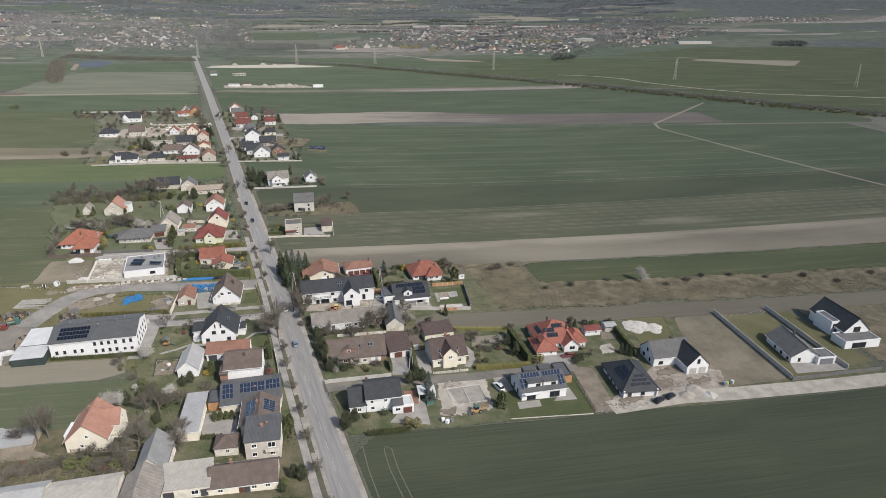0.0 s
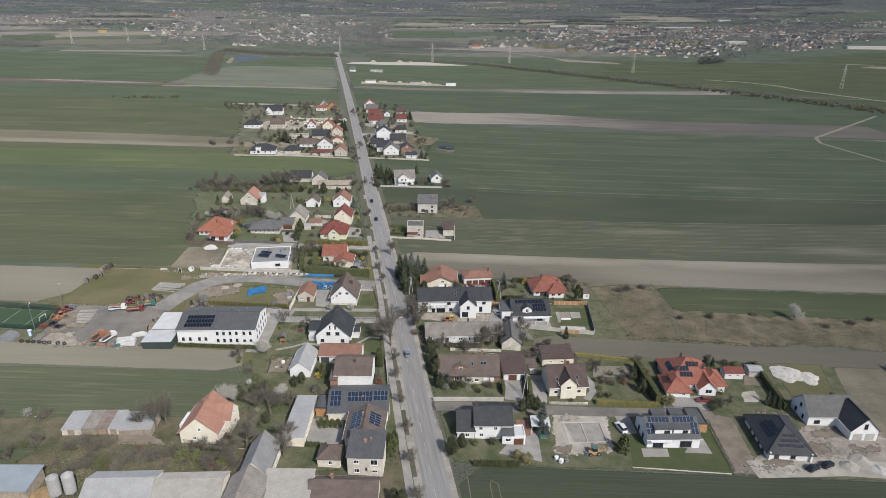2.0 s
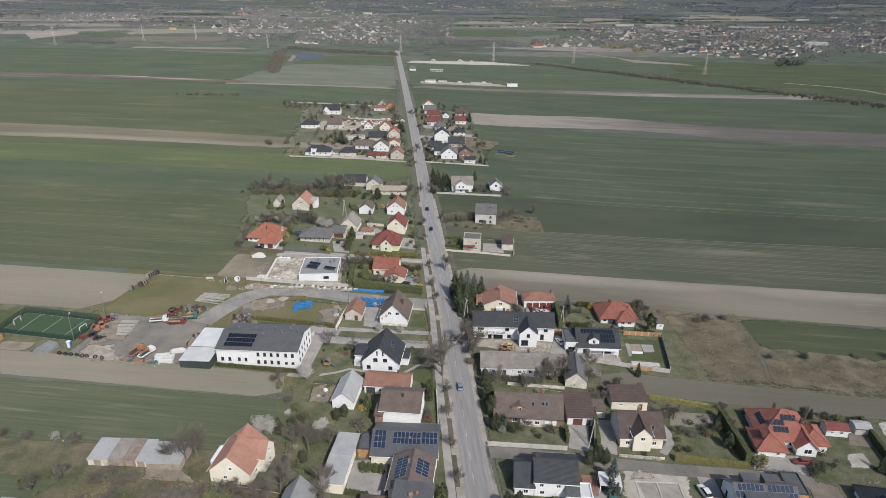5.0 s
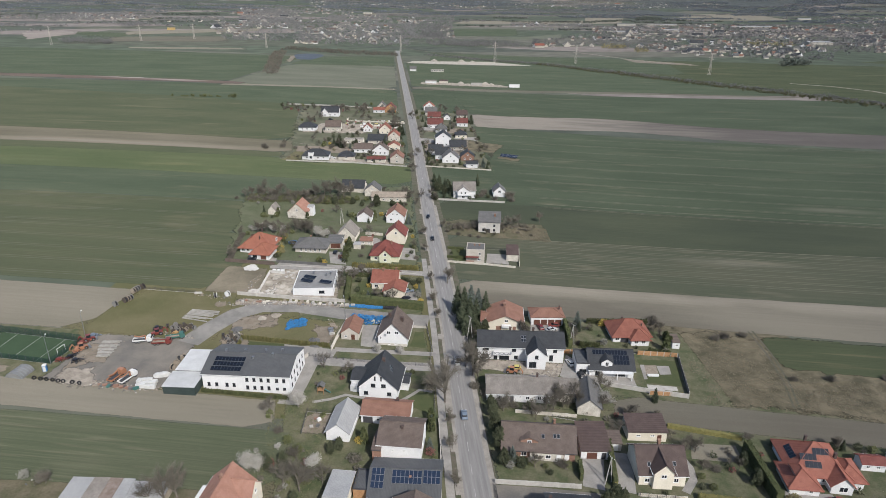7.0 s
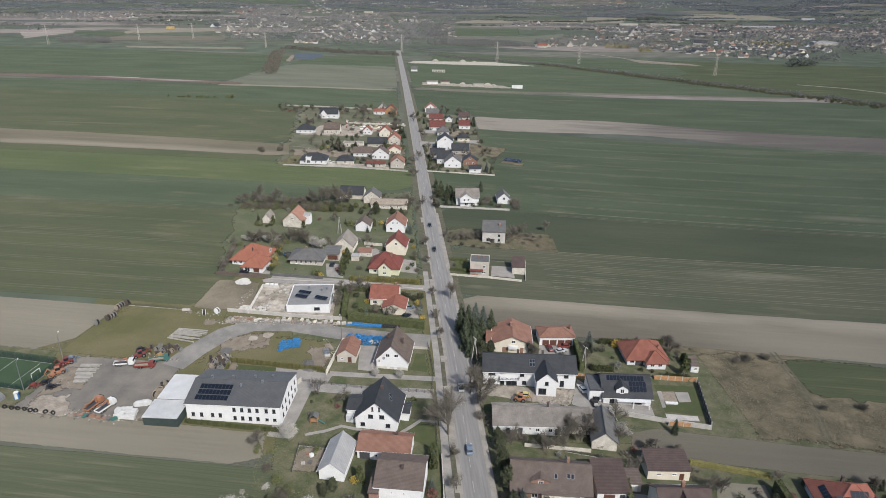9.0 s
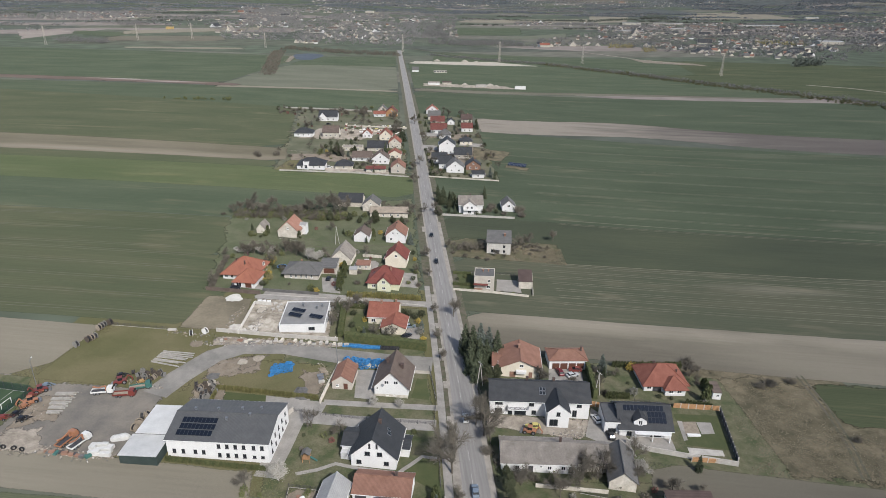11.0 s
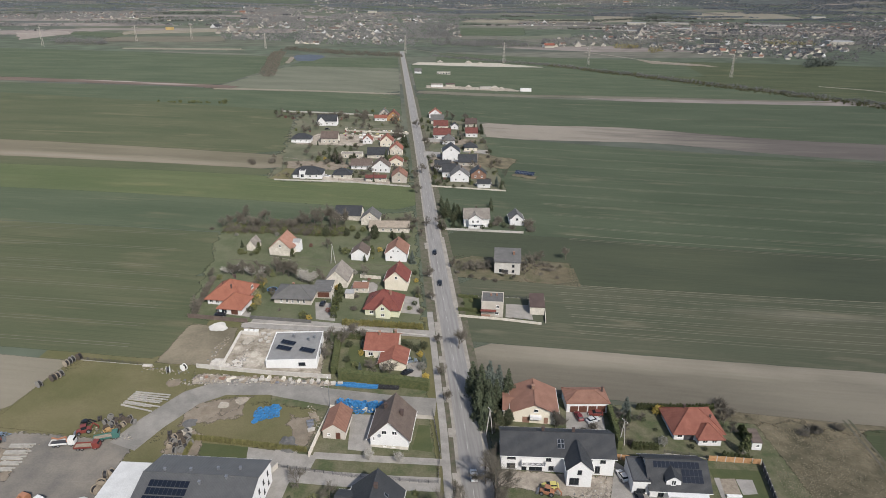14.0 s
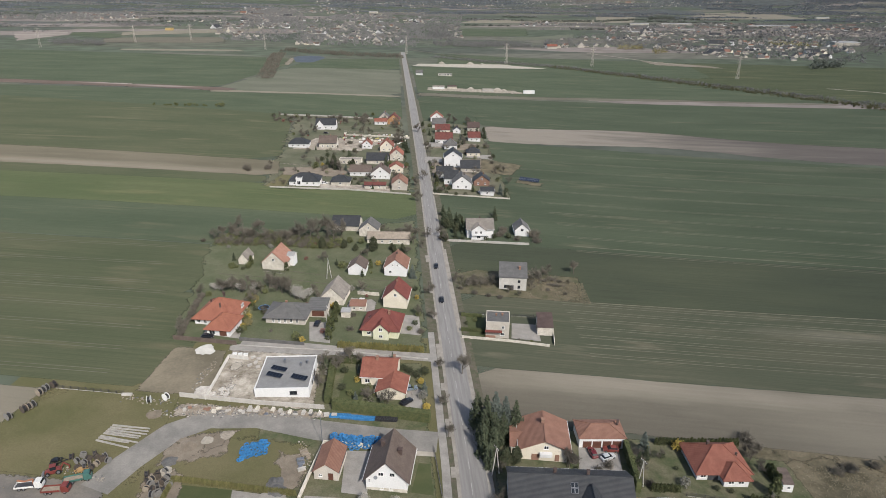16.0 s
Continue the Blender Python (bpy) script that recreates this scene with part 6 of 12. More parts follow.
def cloud(name, centers, size, mat, long=1.0, up=0.0):
    """Small leaves or clumps: a bent quad at every centre, turned at random."""
    c = np.asarray(centers, float)
    n = len(c)
    a = RNG.normal(size=(n, 3))
    a[:, 2] += up
    a /= np.linalg.norm(a, axis=1)[:, None]
    b = np.cross(a, RNG.normal(size=(n, 3)))
    b /= np.linalg.norm(b, axis=1)[:, None] + 1e-9
    s = size * RNG.uniform(0.6, 1.3, (n, 1))
    a, b = a * s * long * 0.5, b * s * 0.5
    v = np.stack([c - a, c + b * 0.8, c + a, c - b], 1).reshape(-1, 3)
    f = [(4 * i, 4 * i + 1, 4 * i + 2, 4 * i + 3) for i in range(n)]
    return link_mesh(name, v.tolist(), f, M[mat])


def tube(v, f, p, q, r0, r1, sides=5):
    p, q = Vector(p), Vector(q)
    d = (q - p).normalized()
    s = d.orthogonal().normalized()
    u = d.cross(s)
    k = len(v)
    for e, r in ((p, r0), (q, r1)):
        for i in range(sides):
            t = 2 * math.pi * i / sides
            v.append(e + (s * math.cos(t) + u * math.sin(t)) * r)
    f += [(k + i, k + (i + 1) % sides, k + sides + (i + 1) % sides, k + sides + i) for i in range(sides)]


def skeleton(height, spread, seed, levels=3):
    """A trunk with limbs that fork; gives the mesh lists and the ends of its branches."""
    r = random.Random(seed)
    v, f, ends = [], [], []

    def grow(p, d, length, rad, level):
        q = p + d * length
        tube(v, f, p, q, rad, rad * 0.62, 6 if level == 0 else 4)
        if level >= levels:
            ends.append((p, q))
            return
        for k in range(r.randint(4, 5)):
            t = r.uniform(0.5, 1.0)
            if k == 0:
                grow(q, (d + Vector((r.gauss(0, 0.16), r.gauss(0, 0.16), 0.12))).normalized(), length * 0.8, rad * 0.62, level + 1)
                continue
            nd = (d + Vector((r.gauss(0, 1), r.gauss(0, 1), r.gauss(0.25, 0.4))) * spread).normalized()
            grow(p.lerp(q, t), nd, length * r.uniform(0.6, 0.85), rad * 0.55, level + 1)
        ends.append((p, q))

    grow(Vector((0, 0, -0.3)), Vector((r.gauss(0, 0.05), r.gauss(0, 0.05), 1)).normalized(), height * 0.34, height * 0.022, 0)
    return v, f, ends


def bare_meshes(seed, spread=0.8):
    v, f, ends = skeleton(8.5, spread, seed)
    trunk = link_mesh("trunk", v, f, M["bark"])
    r = random.Random(seed + 50)
    tv, tf = [], []
    for p, q in ends:
        for k in range(26):
            s = p.lerp(q, r.uniform(0.2, 1.0))
            d = ((q - p).normalized() + Vector((r.gauss(0, 0.7), r.gauss(0, 0.7), r.gauss(0.2, 0.6)))).normalized()
            e = s + d * r.uniform(0.6, 1.5)
            o = d.orthogonal().normalized() * 0.013
            i = len(tv)
            tv += [s - o, s + o, e]
            tf.append((i, i + 1, i + 2))
            m = s.lerp(e, 0.5)
            e2 = m + (d + Vector((r.gauss(0, 0.6), r.gauss(0, 0.6), r.gauss(0, 0.6)))).normalized() * 0.6
            i = len(tv)
            tv += [m - o * 0.7, m + o * 0.7, e2]
            tf.append((i, i + 1, i + 2))
    return trunk, link_mesh("crown", tv, tf, M["twig"]), ends


def blossom_meshes(seed):
    v, f, ends = skeleton(5.0, 0.75, seed)
    pts = []
    for p, q in ends:
        for k in range(34):
            pts.append(p.lerp(q, RNG.uniform(0.1, 1.25)) + Vector(RNG.normal(0, 0.3, 3)))
    return link_mesh("trunk", v, f, M["bark"]), cloud("crown", pts, 0.15, "blossom")


def ovoid(n, rx, rz, z0, lumps, seed):
    """Points through a lumpy rounded crown, denser towards its skin, with gaps."""
    r = np.random.default_rng(seed)
    d = r.normal(size=(n * 2, 3))
    d /= np.linalg.norm(d, axis=1)[:, None]
    out = []
    for x, y, z in d:
        k = 0.78 + lumps * noise.noise((x * 2.2 + seed, y * 2.2, z * 2.2))
        if noise.noise((x * 4 + seed * 3, y * 4, z * 4)) < -0.34:
            continue
        k *= r.uniform(0.72, 1.05)
        out.append((x * rx * k, y * rx * k, z0 + z * rz * k))
        if len(out) >= n:
            break
    return out


def shrub_mesh(kind, seed):
    if kind == "twig":
        r = random.Random(seed)
        v, f = [], []
        for k in range(340):
            a, b = r.uniform(0, 2 * math.pi), r.uniform(0.05, 1.0)
            s = Vector((math.cos(a) * b * 0.5, math.sin(a) * b * 0.5, r.uniform(0, 0.5)))
            e = s + Vector((math.cos(a) * b * r.uniform(0.1, 0.7), math.sin(a) * b * r.uniform(0.1, 0.7), r.uniform(0.25, 0.75)))
            o = (e - s).orthogonal().normalized() * 0.012
            i = len(v)
            v += [s - o, s + o, e]
            f.append((i, i + 1, i + 2))
        me = link_mesh("crown", v, f, M["twig"])
        return me
    pts = ovoid(420, 0.62, 0.56, 0.5, 0.5, seed)
    return cloud("crown", pts, 0.13, kind)


def spruce_meshes(seed, mat):
    """A spruce ten metres high: dense uneven whorls of drooping boughs on a straight trunk."""
    r = random.Random(seed)
    v, f = [], []
    tube(v, f, (0, 0, -0.3), (0, 0, 9.6), 0.16, 0.02, 6)
    trunk = link_mesh("trunk", v, f, M["bark"])
    pts = []
    z = 0.5
    while z < 9.7:
        reach = (1 - z / 10.0) ** 0.7 * 2.6 * r.uniform(0.8, 1.15)
        n = max(5, int(12 * (1 - z / 13)))
        for k in range(n):
            a = 2 * math.pi * (k + r.random()) / n
            L = reach * r.uniform(0.65, 1.12) * (1 + 0.4 * noise.noise((math.cos(a) * 1.2, math.sin(a) * 1.2, z * 0.5 + seed)))
            for j in range(max(3, int(L * 7))):
                d = L * (0.2 + 0.8 * r.random() ** 0.6)
                b = a + r.gauss(0, 0.16)
                pts.append((math.cos(b) * d, math.sin(b) * d, z - d * 0.25 + r.gauss(0, 0.16)))
        z += 0.4 * r.uniform(0.8, 1.2)
    return trunk, cloud("crown", pts, 0.42, mat, 1.7, -0.1)


def thuja_mesh(mat, seed):
    """A clipped thuja two metres high."""
    r = np.random.default_rng(seed)
    pts = []
    for k in range(330):
        z = r.uniform(0.02, 1.0) ** 0.8
        rad = 0.46 * (1 - z ** 2.2) ** 0.6 * r.uniform(0.75, 1.08) + 0.02
        a = r.uniform(0, 2 * math.pi)
        pts.append((math.cos(a) * rad, math.sin(a) * rad, z * 2.0))
    return cloud("shrub", pts, 0.21, mat, 1.4, 0.8)


def plant(name, label, category, x, y, meshes, scale, turn=None, group=""):
    ob = new(name)
    ob.empty_display_size = 0.5
    ob.matrix_basis = pose(x, y, gz(x, y) + 0.05, 0, 0, RNG.uniform(0, 360) if turn is None else turn) @ Matrix.Diagonal((scale, scale, scale * RNG.uniform(0.92, 1.08), 1))
    for nm, me in meshes:
        part(nm, me, ob)
    return tagged(ob, label, category, group)


def pick(key, make, count):
    k = int(RNG.integers(count))
    return cached((key, k), lambda: make(k))


def spruce(x, y, h, blue=0):
    t, c = pick(("spruce", blue), lambda k: spruce_meshes(k + 3, "spruce_blue" if blue else "spruce"), 3)
    plant("spruce_tree", "silvery blue spruce with drooping boughs" if blue else "dark green spruce with drooping boughs", "tree", x, y, [("trunk", t), ("crown", c)], h / 9.8)


def evergreen(x, y, h):
    def make(k):
        v, f = [], []
        tube(v, f, (0, 0, -0.3), (0, 0, 3.2), 0.16, 0.07, 6)
        for j in range(5):
            a = j * 1.3
            tube(v, f, (0, 0, 1.0 + j * 0.4), (math.cos(a) * 1.2, math.sin(a) * 1.2, 2.4 + j * 0.4), 0.07, 0.02, 4)
        return link_mesh("trunk", v, f, M["bark"]), cloud("crown", [(x * (1.25 - 0.14 * z), y * (1.25 - 0.14 * z), z) for x, y, z in ovoid(2800, 2.0, 3.0, 2.9, 0.5, k + 11)], 0.24, "evergreen", 1.6)
    t, c = pick("evergreen", make, 4)
    plant("evergreen_tree", "dense dark evergreen tree with a lumpy crown", "tree", x, y, [("trunk", t), ("crown", c)], h / 5.6)


def bare(x, y, h):
    t, c, e = pick("bare", lambda k: bare_meshes(k + 21), 4)
    plant("bare_tree", "leafless grey-brown garden tree in early spring", "tree", x, y, [("trunk", t), ("crown", c)], h / 6.2)


def tall_tree(x, y, h):
    t, c, e = pick("tall", lambda k: bare_meshes(k + 51, 0.5), 2)
    plant("bare_tree", "tall leafless tree with upright grey branches", "tree", x, y, [("trunk", t), ("crown", c)], h / 7.0)


def street_tree(x, y, h):
    t, c, e = pick("street", lambda k: bare_meshes(k + 41, 0.68), 2)
    plant("street_tree", "leafless roadside tree with bare branches", "tree", x, y, [("trunk", t), ("crown", c)], h / 6.2)


def blossom(x, y, h):
    t, c = pick("blossom", lambda k: blossom_meshes(k + 61), 3)
    plant("blossom_tree", "fruit tree in pale white blossom", "tree", x, y, [("trunk", t), ("crown", c)], h / 5.4)


SHRUBS = (("evergreen", "rounded dark green garden shrub"), ("fresh", "loose shrub with fresh green leaves"), ("twig", "leafless brown bush full of twigs"), ("willow", "pale yellow-green weeping willow shrub"),
          ("forsythia", "forsythia bush in yellow blossom"), ("grey_leaf", "pale silvery garden shrub in leaf"), ("red_leaf", "round shrub with reddish leaves"))


def shrub(x, y, h, kind=0):
    mat, label = SHRUBS[kind]
    me = pick(("shrub", mat), lambda k: shrub_mesh(mat, k + 5), 4)
    parts = [("crown", me)]
    if kind == 2:
        parts.append(("undergrowth", pick("stems", lambda k: cloud("undergrowth", ovoid(300, 0.72, 0.4, 0.36, 0.9, k + 31), 0.06, "twig", 6.0), 4)))
    plant("shrub", label, "shrub", x, y, parts, h * 0.95)


def thuja(x, y, h):
    me = pick("thuja_tall", lambda k: thuja_mesh("thuja", k + 71), 2)
    plant("thuja_tree", "tall slim green thuja column", "tree", x, y, [("crown", me)], h / 2.0)


def along(points, step):
    out = []
    for (x0, y0), (x1, y1) in zip(points, points[1:]):
        n = max(1, round(math.dist((x0, y0), (x1, y1)) / step))
        out += [(x0 + (x1 - x0) * (i + 0.5) / n, y0 + (y1 - y0) * (i + 0.5) / n) for i in range(n)]
    return out


def thuja_row(label, points, h, w, mat):
    x, y = points[0]
    top = thing("thuja_row", label, "hedge", x, y)
    base = top.matrix_basis.translation
    for X, Y in along(points, w * 0.82):
        me = pick(("thuja", mat), lambda k: thuja_mesh(mat, k + 81), 3)
        s = h / 2.0 * RNG.uniform(0.88, 1.1)
        part("shrub", me, top, at=pose(X - base.x, Y - base.y, gz(X, Y) + 0.02 - base.z, 0, 0, RNG.uniform(0, 360)) @ Matrix.Diagonal((w * RNG.uniform(0.95, 1.15), w * RNG.uniform(0.95, 1.15), s, 1)))


def hedge(label, points, h, w, mat):
    """A clipped hedge: a dense core with small leaves all over it."""
    x, y = points[0]
    top = thing("hedge", label, "hedge", x, y)
    b = top.matrix_basis.translation
    (x0, y0), (x1, y1) = points[0], points[-1]
    L = math.dist((x0, y0), (x1, y1))
    ux, uy = (x1 - x0) / L, (y1 - y0) / L
    n = int(L * (2 * h + w) * 7)
    pts = []
    for k in range(n):
        s, q = RNG.uniform(0, L), RNG.uniform(0, 2 * h + w)
        wave = 0.12 * noise.noise((s * 0.9, q, x0))
        if q < h:
            o, z = -w / 2 - wave, q
        elif q < h + w:
            o, z = q - h - w / 2, h + wave
        else:
            o, z = w / 2 + wave, q - h - w
        X, Y = x0 + ux * s - uy * o, y0 + uy * s + ux * o
        pts.append((X - b.x, Y - b.y, gz(X, Y) - b.z + z + RNG.normal(0, 0.05)))
    part("foliage", cloud("foliage", pts, 0.3, mat, 1.3), top)
    segs = max(1, int(L / 5))
    v, f = [], []
    for i in range(segs + 1):
        s = L * i / segs
        for o, z in ((-w / 2 + 0.1, -0.3), (-w / 2 + 0.1, h - 0.1), (w / 2 - 0.1, h - 0.1), (w / 2 - 0.1, -0.3)):
            X, Y = x0 + ux * s - uy * o, y0 + uy * s + ux * o
            v.append((X - b.x, Y - b.y, gz(X, Y) - b.z + z))
    for i in range(segs):
        f += [(4 * i + j, 4 * i + 4 + j, 4 * i + 5 + j, 4 * i + 1 + j) for j in range(3)]
    f += [(0, 1, 2, 3), (4 * segs + 3, 4 * segs + 2, 4 * segs + 1, 4 * segs)]
    part("core", link_mesh("core", v, f, M[mat]), top)


def planting():
    # right of the road
    street_tree(-7.3, 208.5, 11.5)
    street_tree(1.6, 228.0, 7)
    evergreen(8.4, 250.0, 6)
    evergreen(11.4, 250.6, 5.5)
    thuja_row("row of clipped thuja shrubs behind the bungalow", [(52.1, 257.3), (76.0, 256.0)], 2.4, 1.2, "thuja")
    for x, y, h, blue in ((3.1, 266.5, 11, 0), (5.4, 263.5, 12, 0), (8.2, 265.5, 12.5, 1), (11.0, 265.0, 11.5, 1), (13.6, 263.6, 10.5, 0), (4.0, 259.5, 10.5, 0), (7.0, 259.2, 11, 0), (3.4, 254.6, 9.5, 0), (6.0, 254.0, 9, 0), (4.2, 250.0, 8, 0), (9.6, 260.6, 9, 0)):
        spruce(x, y, h, blue)
    evergreen(6.2, 201.2, 6)
    evergreen(5.9, 194.6, 6.5)
    evergreen(5.7, 187.4, 7)
    evergreen(5.7, 180.3, 5.5)
    evergreen(6.4, 206.5, 4)
    spruce(8.7, 181.4, 4.5, 1)
    shrub(10.6, 180.2, 2.6, 0)
    shrub(21.6, 179.0, 2.2, 2)
    shrub(17.5, 176.3, 1.8, 0)
    evergreen(3.1, 148.3, 6.5)
    evergreen(6.4, 150.6, 5)
    shrub(15.7, 151.2, 2.6, 0)
    shrub(10.5, 151.5, 2.0, 1)
    shrub(23.1, 142.5, 3.4, 3)
    shrub(21.0, 144.4, 3, 3)
    thuja_row("row of clipped green thuja shrubs", [(8.1, 143.3), (20.8, 141.1)], 2.2, 1.0, "thuja")
    evergreen(31.3, 166.1, 6)
    evergreen(33.1, 164.8, 5)
    spruce(30.8, 154.0, 7, 1)
    thuja(51.4, 143.0, 6.5)
    spruce(32.5, 157.8, 9, 1)
    spruce(32.1, 153.1, 5, 1)
    hedge("tall narrow thuja hedge by the driveway", [(36.4, 186.2), (33.0, 170.7)], 3.2, 1.2, "thuja")
    hedge("small thuja hedge beside the paved court", [(26.1, 179.1), (25.1, 173.7)], 2.5, 1.0, "thuja")
    hedge("low clipped yellowish hedge along the lane", [(53.1, 165.9), (72.4, 161.8)], 1.6, 1.6, "hedge_yellow")
    hedge("tall dark clipped hedge between two gardens", [(75.2, 183.2), (72.9, 163.1)], 4.0, 1.8, "thuja")
    hedge("dark clipped hedge behind the villa garden", [(118.4, 179.5), (112.4, 154.7)], 2.6, 1.2, "thuja")
    evergreen(70.8, 169.9, 5.5)
    evergreen(71.4, 177.7, 4.5)
    shrub(58.7, 168.8, 2.2, 1)
    shrub(76.0, 162.4, 4.0, 3)
    shrub(91.2, 159.3, 3, 0)
    shrub(88.8, 158.2, 3, 0)
    shrub(90.7, 182.7, 2.5, 0)
    shrub(96.0, 183.4, 2.6, 0)
    shrub(101.2, 182.3, 3, 0)
    shrub(108.4, 182.0, 2.5, 0)
    shrub(112.0, 180.9, 2.5, 1)
    shrub(116.9, 179.5, 2.5, 0)
    shrub(86.3, 183.4, 2.6, 1)
    shrub(84.3, 184.4, 2.4, 0)
    spruce(108.8, 158.5, 5, 0)
    spruce(109.9, 157.2, 4.5, 0)
    spruce(104.0, 182.2, 4, 0)
    spruce(87.7, 181.9, 4, 0)
    spruce(110.8, 156.0, 4, 0)
    hedge("low hedge along the back of the garden", [(57.3, 194.3), (76.9, 187.8)], 1.4, 1.2, "hedge_yellow")
    bare(9.8, 203.5, 5)
    bare(25.2, 203.7, 5.6)
    bare(22.4, 202.6, 4.5)
    bare(28.7, 204.8, 5.2)
    bare(18.2, 201.6, 4.5)
    bare(40.6, 203.2, 4.5)
    bare(38.5, 202.0, 3.4)
    blossom(42.2, 206.3, 5.5)
    bare(4.5, 219.8, 4.5)
    bare(4.9, 236.2, 4)
    shrub(2.9, 215.8, 2.5, 2)
    shrub(13.4, 205.3, 2.5, 2)
    shrub(34.8, 202.2, 2.5, 2)
    hedge("tall thuja hedge between garage yard and garden", [(42.9, 255.4), (40.6, 239.2)], 3.4, 1.4, "thuja")
    spruce(47.2, 253.3, 7.5, 1)
    spruce(44.3, 248.8, 5, 0)
    shrub(57.8, 254.8, 3.2, 4)
    shrub(53.6, 241.1, 2.8, 5)
    shrub(32.9, 247.2, 1.8, 2)
    shrub(35.9, 248.5, 2.2, 2)
    shrub(44.5, 241.6, 2.0, 2)
    shrub(26.2, 251.5, 3, 0)
    shrub(61.4, 239.3, 1.6, 0)
    shrub(64.8, 238.2, 1.4, 0)
    shrub(78.6, 257.6, 3.5, 2)
    shrub(80.8, 254.5, 2.5, 2)
    thuja_row("row of clipped thuja shrubs by the gate", [(44.2, 239.8), (51.6, 239.1)], 2.4, 1.2, "thuja")
    thuja_row("row of clipped thuja shrubs by the gate", [(67.9, 235.1), (75.7, 232.9)], 2.4, 1.2, "thuja")
    thuja(75.0, 236.4, 6)
    shrub(62.8, 250.8, 2.5, 2)
    blossom(158.5, 210.0, 8.0)
    shrub(180.1, 203.4, 2.8, 2)
    shrub(190.0, 204.9, 2.2, 2)
    shrub(124.3, 216.0, 2.4, 2)
    shrub(144.1, 215.5, 2.2, 2)
    shrub(101.3, 244.6, 3, 2)
    shrub(109.5, 245.7, 2.4, 2)
    shrub(97.2, 243.7, 2.5, 2)
    shrub(204.2, 201.4, 2.2, 2)
    shrub(219.3, 193.4, 2.2, 2)
    shrub(237.6, 188.4, 2.5, 2)
    shrub(247.4, 178.0, 2.2, 2)
    shrub(111.2, 216.5, 2, 2)
    shrub(167.5, 202.4, 2, 2)
    shrub(272.9, 179.3, 2.5, 2)
    bare(6.3, 362.6, 3.5)
    bare(11.8, 358.2, 3.5)
    bare(16.5, 357.2, 4)
    bare(22.2, 360.0, 4)
    bare(40.8, 362.9, 5.5)
    bare(44.7, 365.8, 5)
    bare(48.4, 368.8, 4.5)
    bare(37.8, 354.6, 3.5)
    bare(60.8, 371.8, 5)
    bare(55.3, 360.1, 2.5)
    bare(27.6, 351.9, 3)
    bare(31.9, 349.3, 2.5)
    shrub(8.0, 356.0, 2, 2)
    shrub(13.4, 351.8, 2, 2)
    shrub(18.9, 349.2, 1.8, 2)
    shrub(23.4, 347.7, 1.8, 2)
    shrub(19.6, 361.6, 2.4, 2)
    shrub(52.1, 362.9, 1.5, 2)
    shrub(45.0, 354.6, 1.5, 2)
    shrub(51.4, 350.9, 1.5, 2)
    hedge("dark clipped hedge before the grey flat-roofed house", [(4.4, 321.4), (13.2, 320.0)], 1.5, 1.0, "thuja")
    hedge("dark clipped hedge behind a lawn", [(5.8, 332.8), (13.6, 331.6)], 1.4, 0.9, "thuja")
    for x, y, h, kind in ((7.0, 326.0, 1.6, 0), (10.6, 328.4, 1.8, 1), (24.6, 313.8, 1.2, 2), (29.0, 312.8, 1.1, 1), (38.6, 326.0, 1.6, 2), (22.8, 330.6, 1.8, 1)):
        shrub(x, y, h, kind)
    evergreen(8.4, 428.0, 7)
    evergreen(12.6, 421.4, 6)
    evergreen(16.0, 431.0, 7)
    spruce(7.6, 434.2, 9, 0)
    spruce(10.9, 430.8, 8, 0)
    spruce(14.9, 428.4, 8.5, 0)
    spruce(18.2, 426.0, 7, 0)
    spruce(14.9, 412.2, 5.5, 0)
    spruce(11.7, 414.5, 5, 0)
    spruce(36.0, 442.3, 7, 0)
    evergreen(4.7, 412.7, 4.5)
    evergreen(6.4, 409.7, 4.5)
    shrub(37.5, 423.2, 4, 2)
    shrub(31.9, 416.6, 3, 2)
    shrub(52.6, 417.1, 5, 2)
    shrub(42.9, 412.9, 3, 2)
    shrub(52.3, 409.3, 3.5, 2)
    shrub(27.0, 412.5, 2.5, 0)
    street_tree(1.8, 293.1, 6.5)
    street_tree(3.2, 222.9, 10)
    street_tree(-5.6, 400.6, 4)
    # left of the road
    blossom(-60.4, 180.7, 6.5)
    blossom(-58.0, 180.1, 6.5)
    blossom(-44.3, 180.2, 6.5)
    blossom(-54.4, 188.5, 3)
    blossom(-50.9, 207.5, 6.5)
    blossom(-52.5, 208.7, 5.5)
    blossom(-28.0, 237.6, 4)
    blossom(-20.1, 236.4, 4)
    tall_tree(-77.8, 169.8, 11.5)
    tall_tree(-75.4, 171.2, 9)
    bare(-41.8, 157.6, 6.5)
    bare(-52.3, 158.2, 8)
    bare(-57.5, 154.0, 6)
    bare(-46.8, 172.9, 7)
    bare(-81.6, 170.7, 6)
    bare(-51.3, 175.9, 5.5)
    bare(-41.5, 175.6, 4.5)
    bare(-51.5, 164.8, 5)
    bare(-42.2, 153.5, 6)
    evergreen(-56.1, 181.4, 5)
    evergreen(-52.1, 182.7, 4.5)
    evergreen(-47.7, 169.4, 4)
    evergreen(-40.2, 186.6, 4)
    evergreen(-38.0, 188.0, 4.5)
    shrub(-98.0, 164.5, 3, 2)
    shrub(-95.5, 165.5, 3.5, 2)
    shrub(-91.8, 163.1, 3, 2)
    shrub(-89.2, 164.1, 2.5, 2)
    shrub(-82.4, 158.4, 3, 2)
    shrub(-78.6, 157.1, 3.5, 2)
    shrub(-75.0, 157.0, 3.5, 2)
    shrub(-71.7, 157.9, 3, 2)
    shrub(-68.3, 155.6, 3.5, 1)
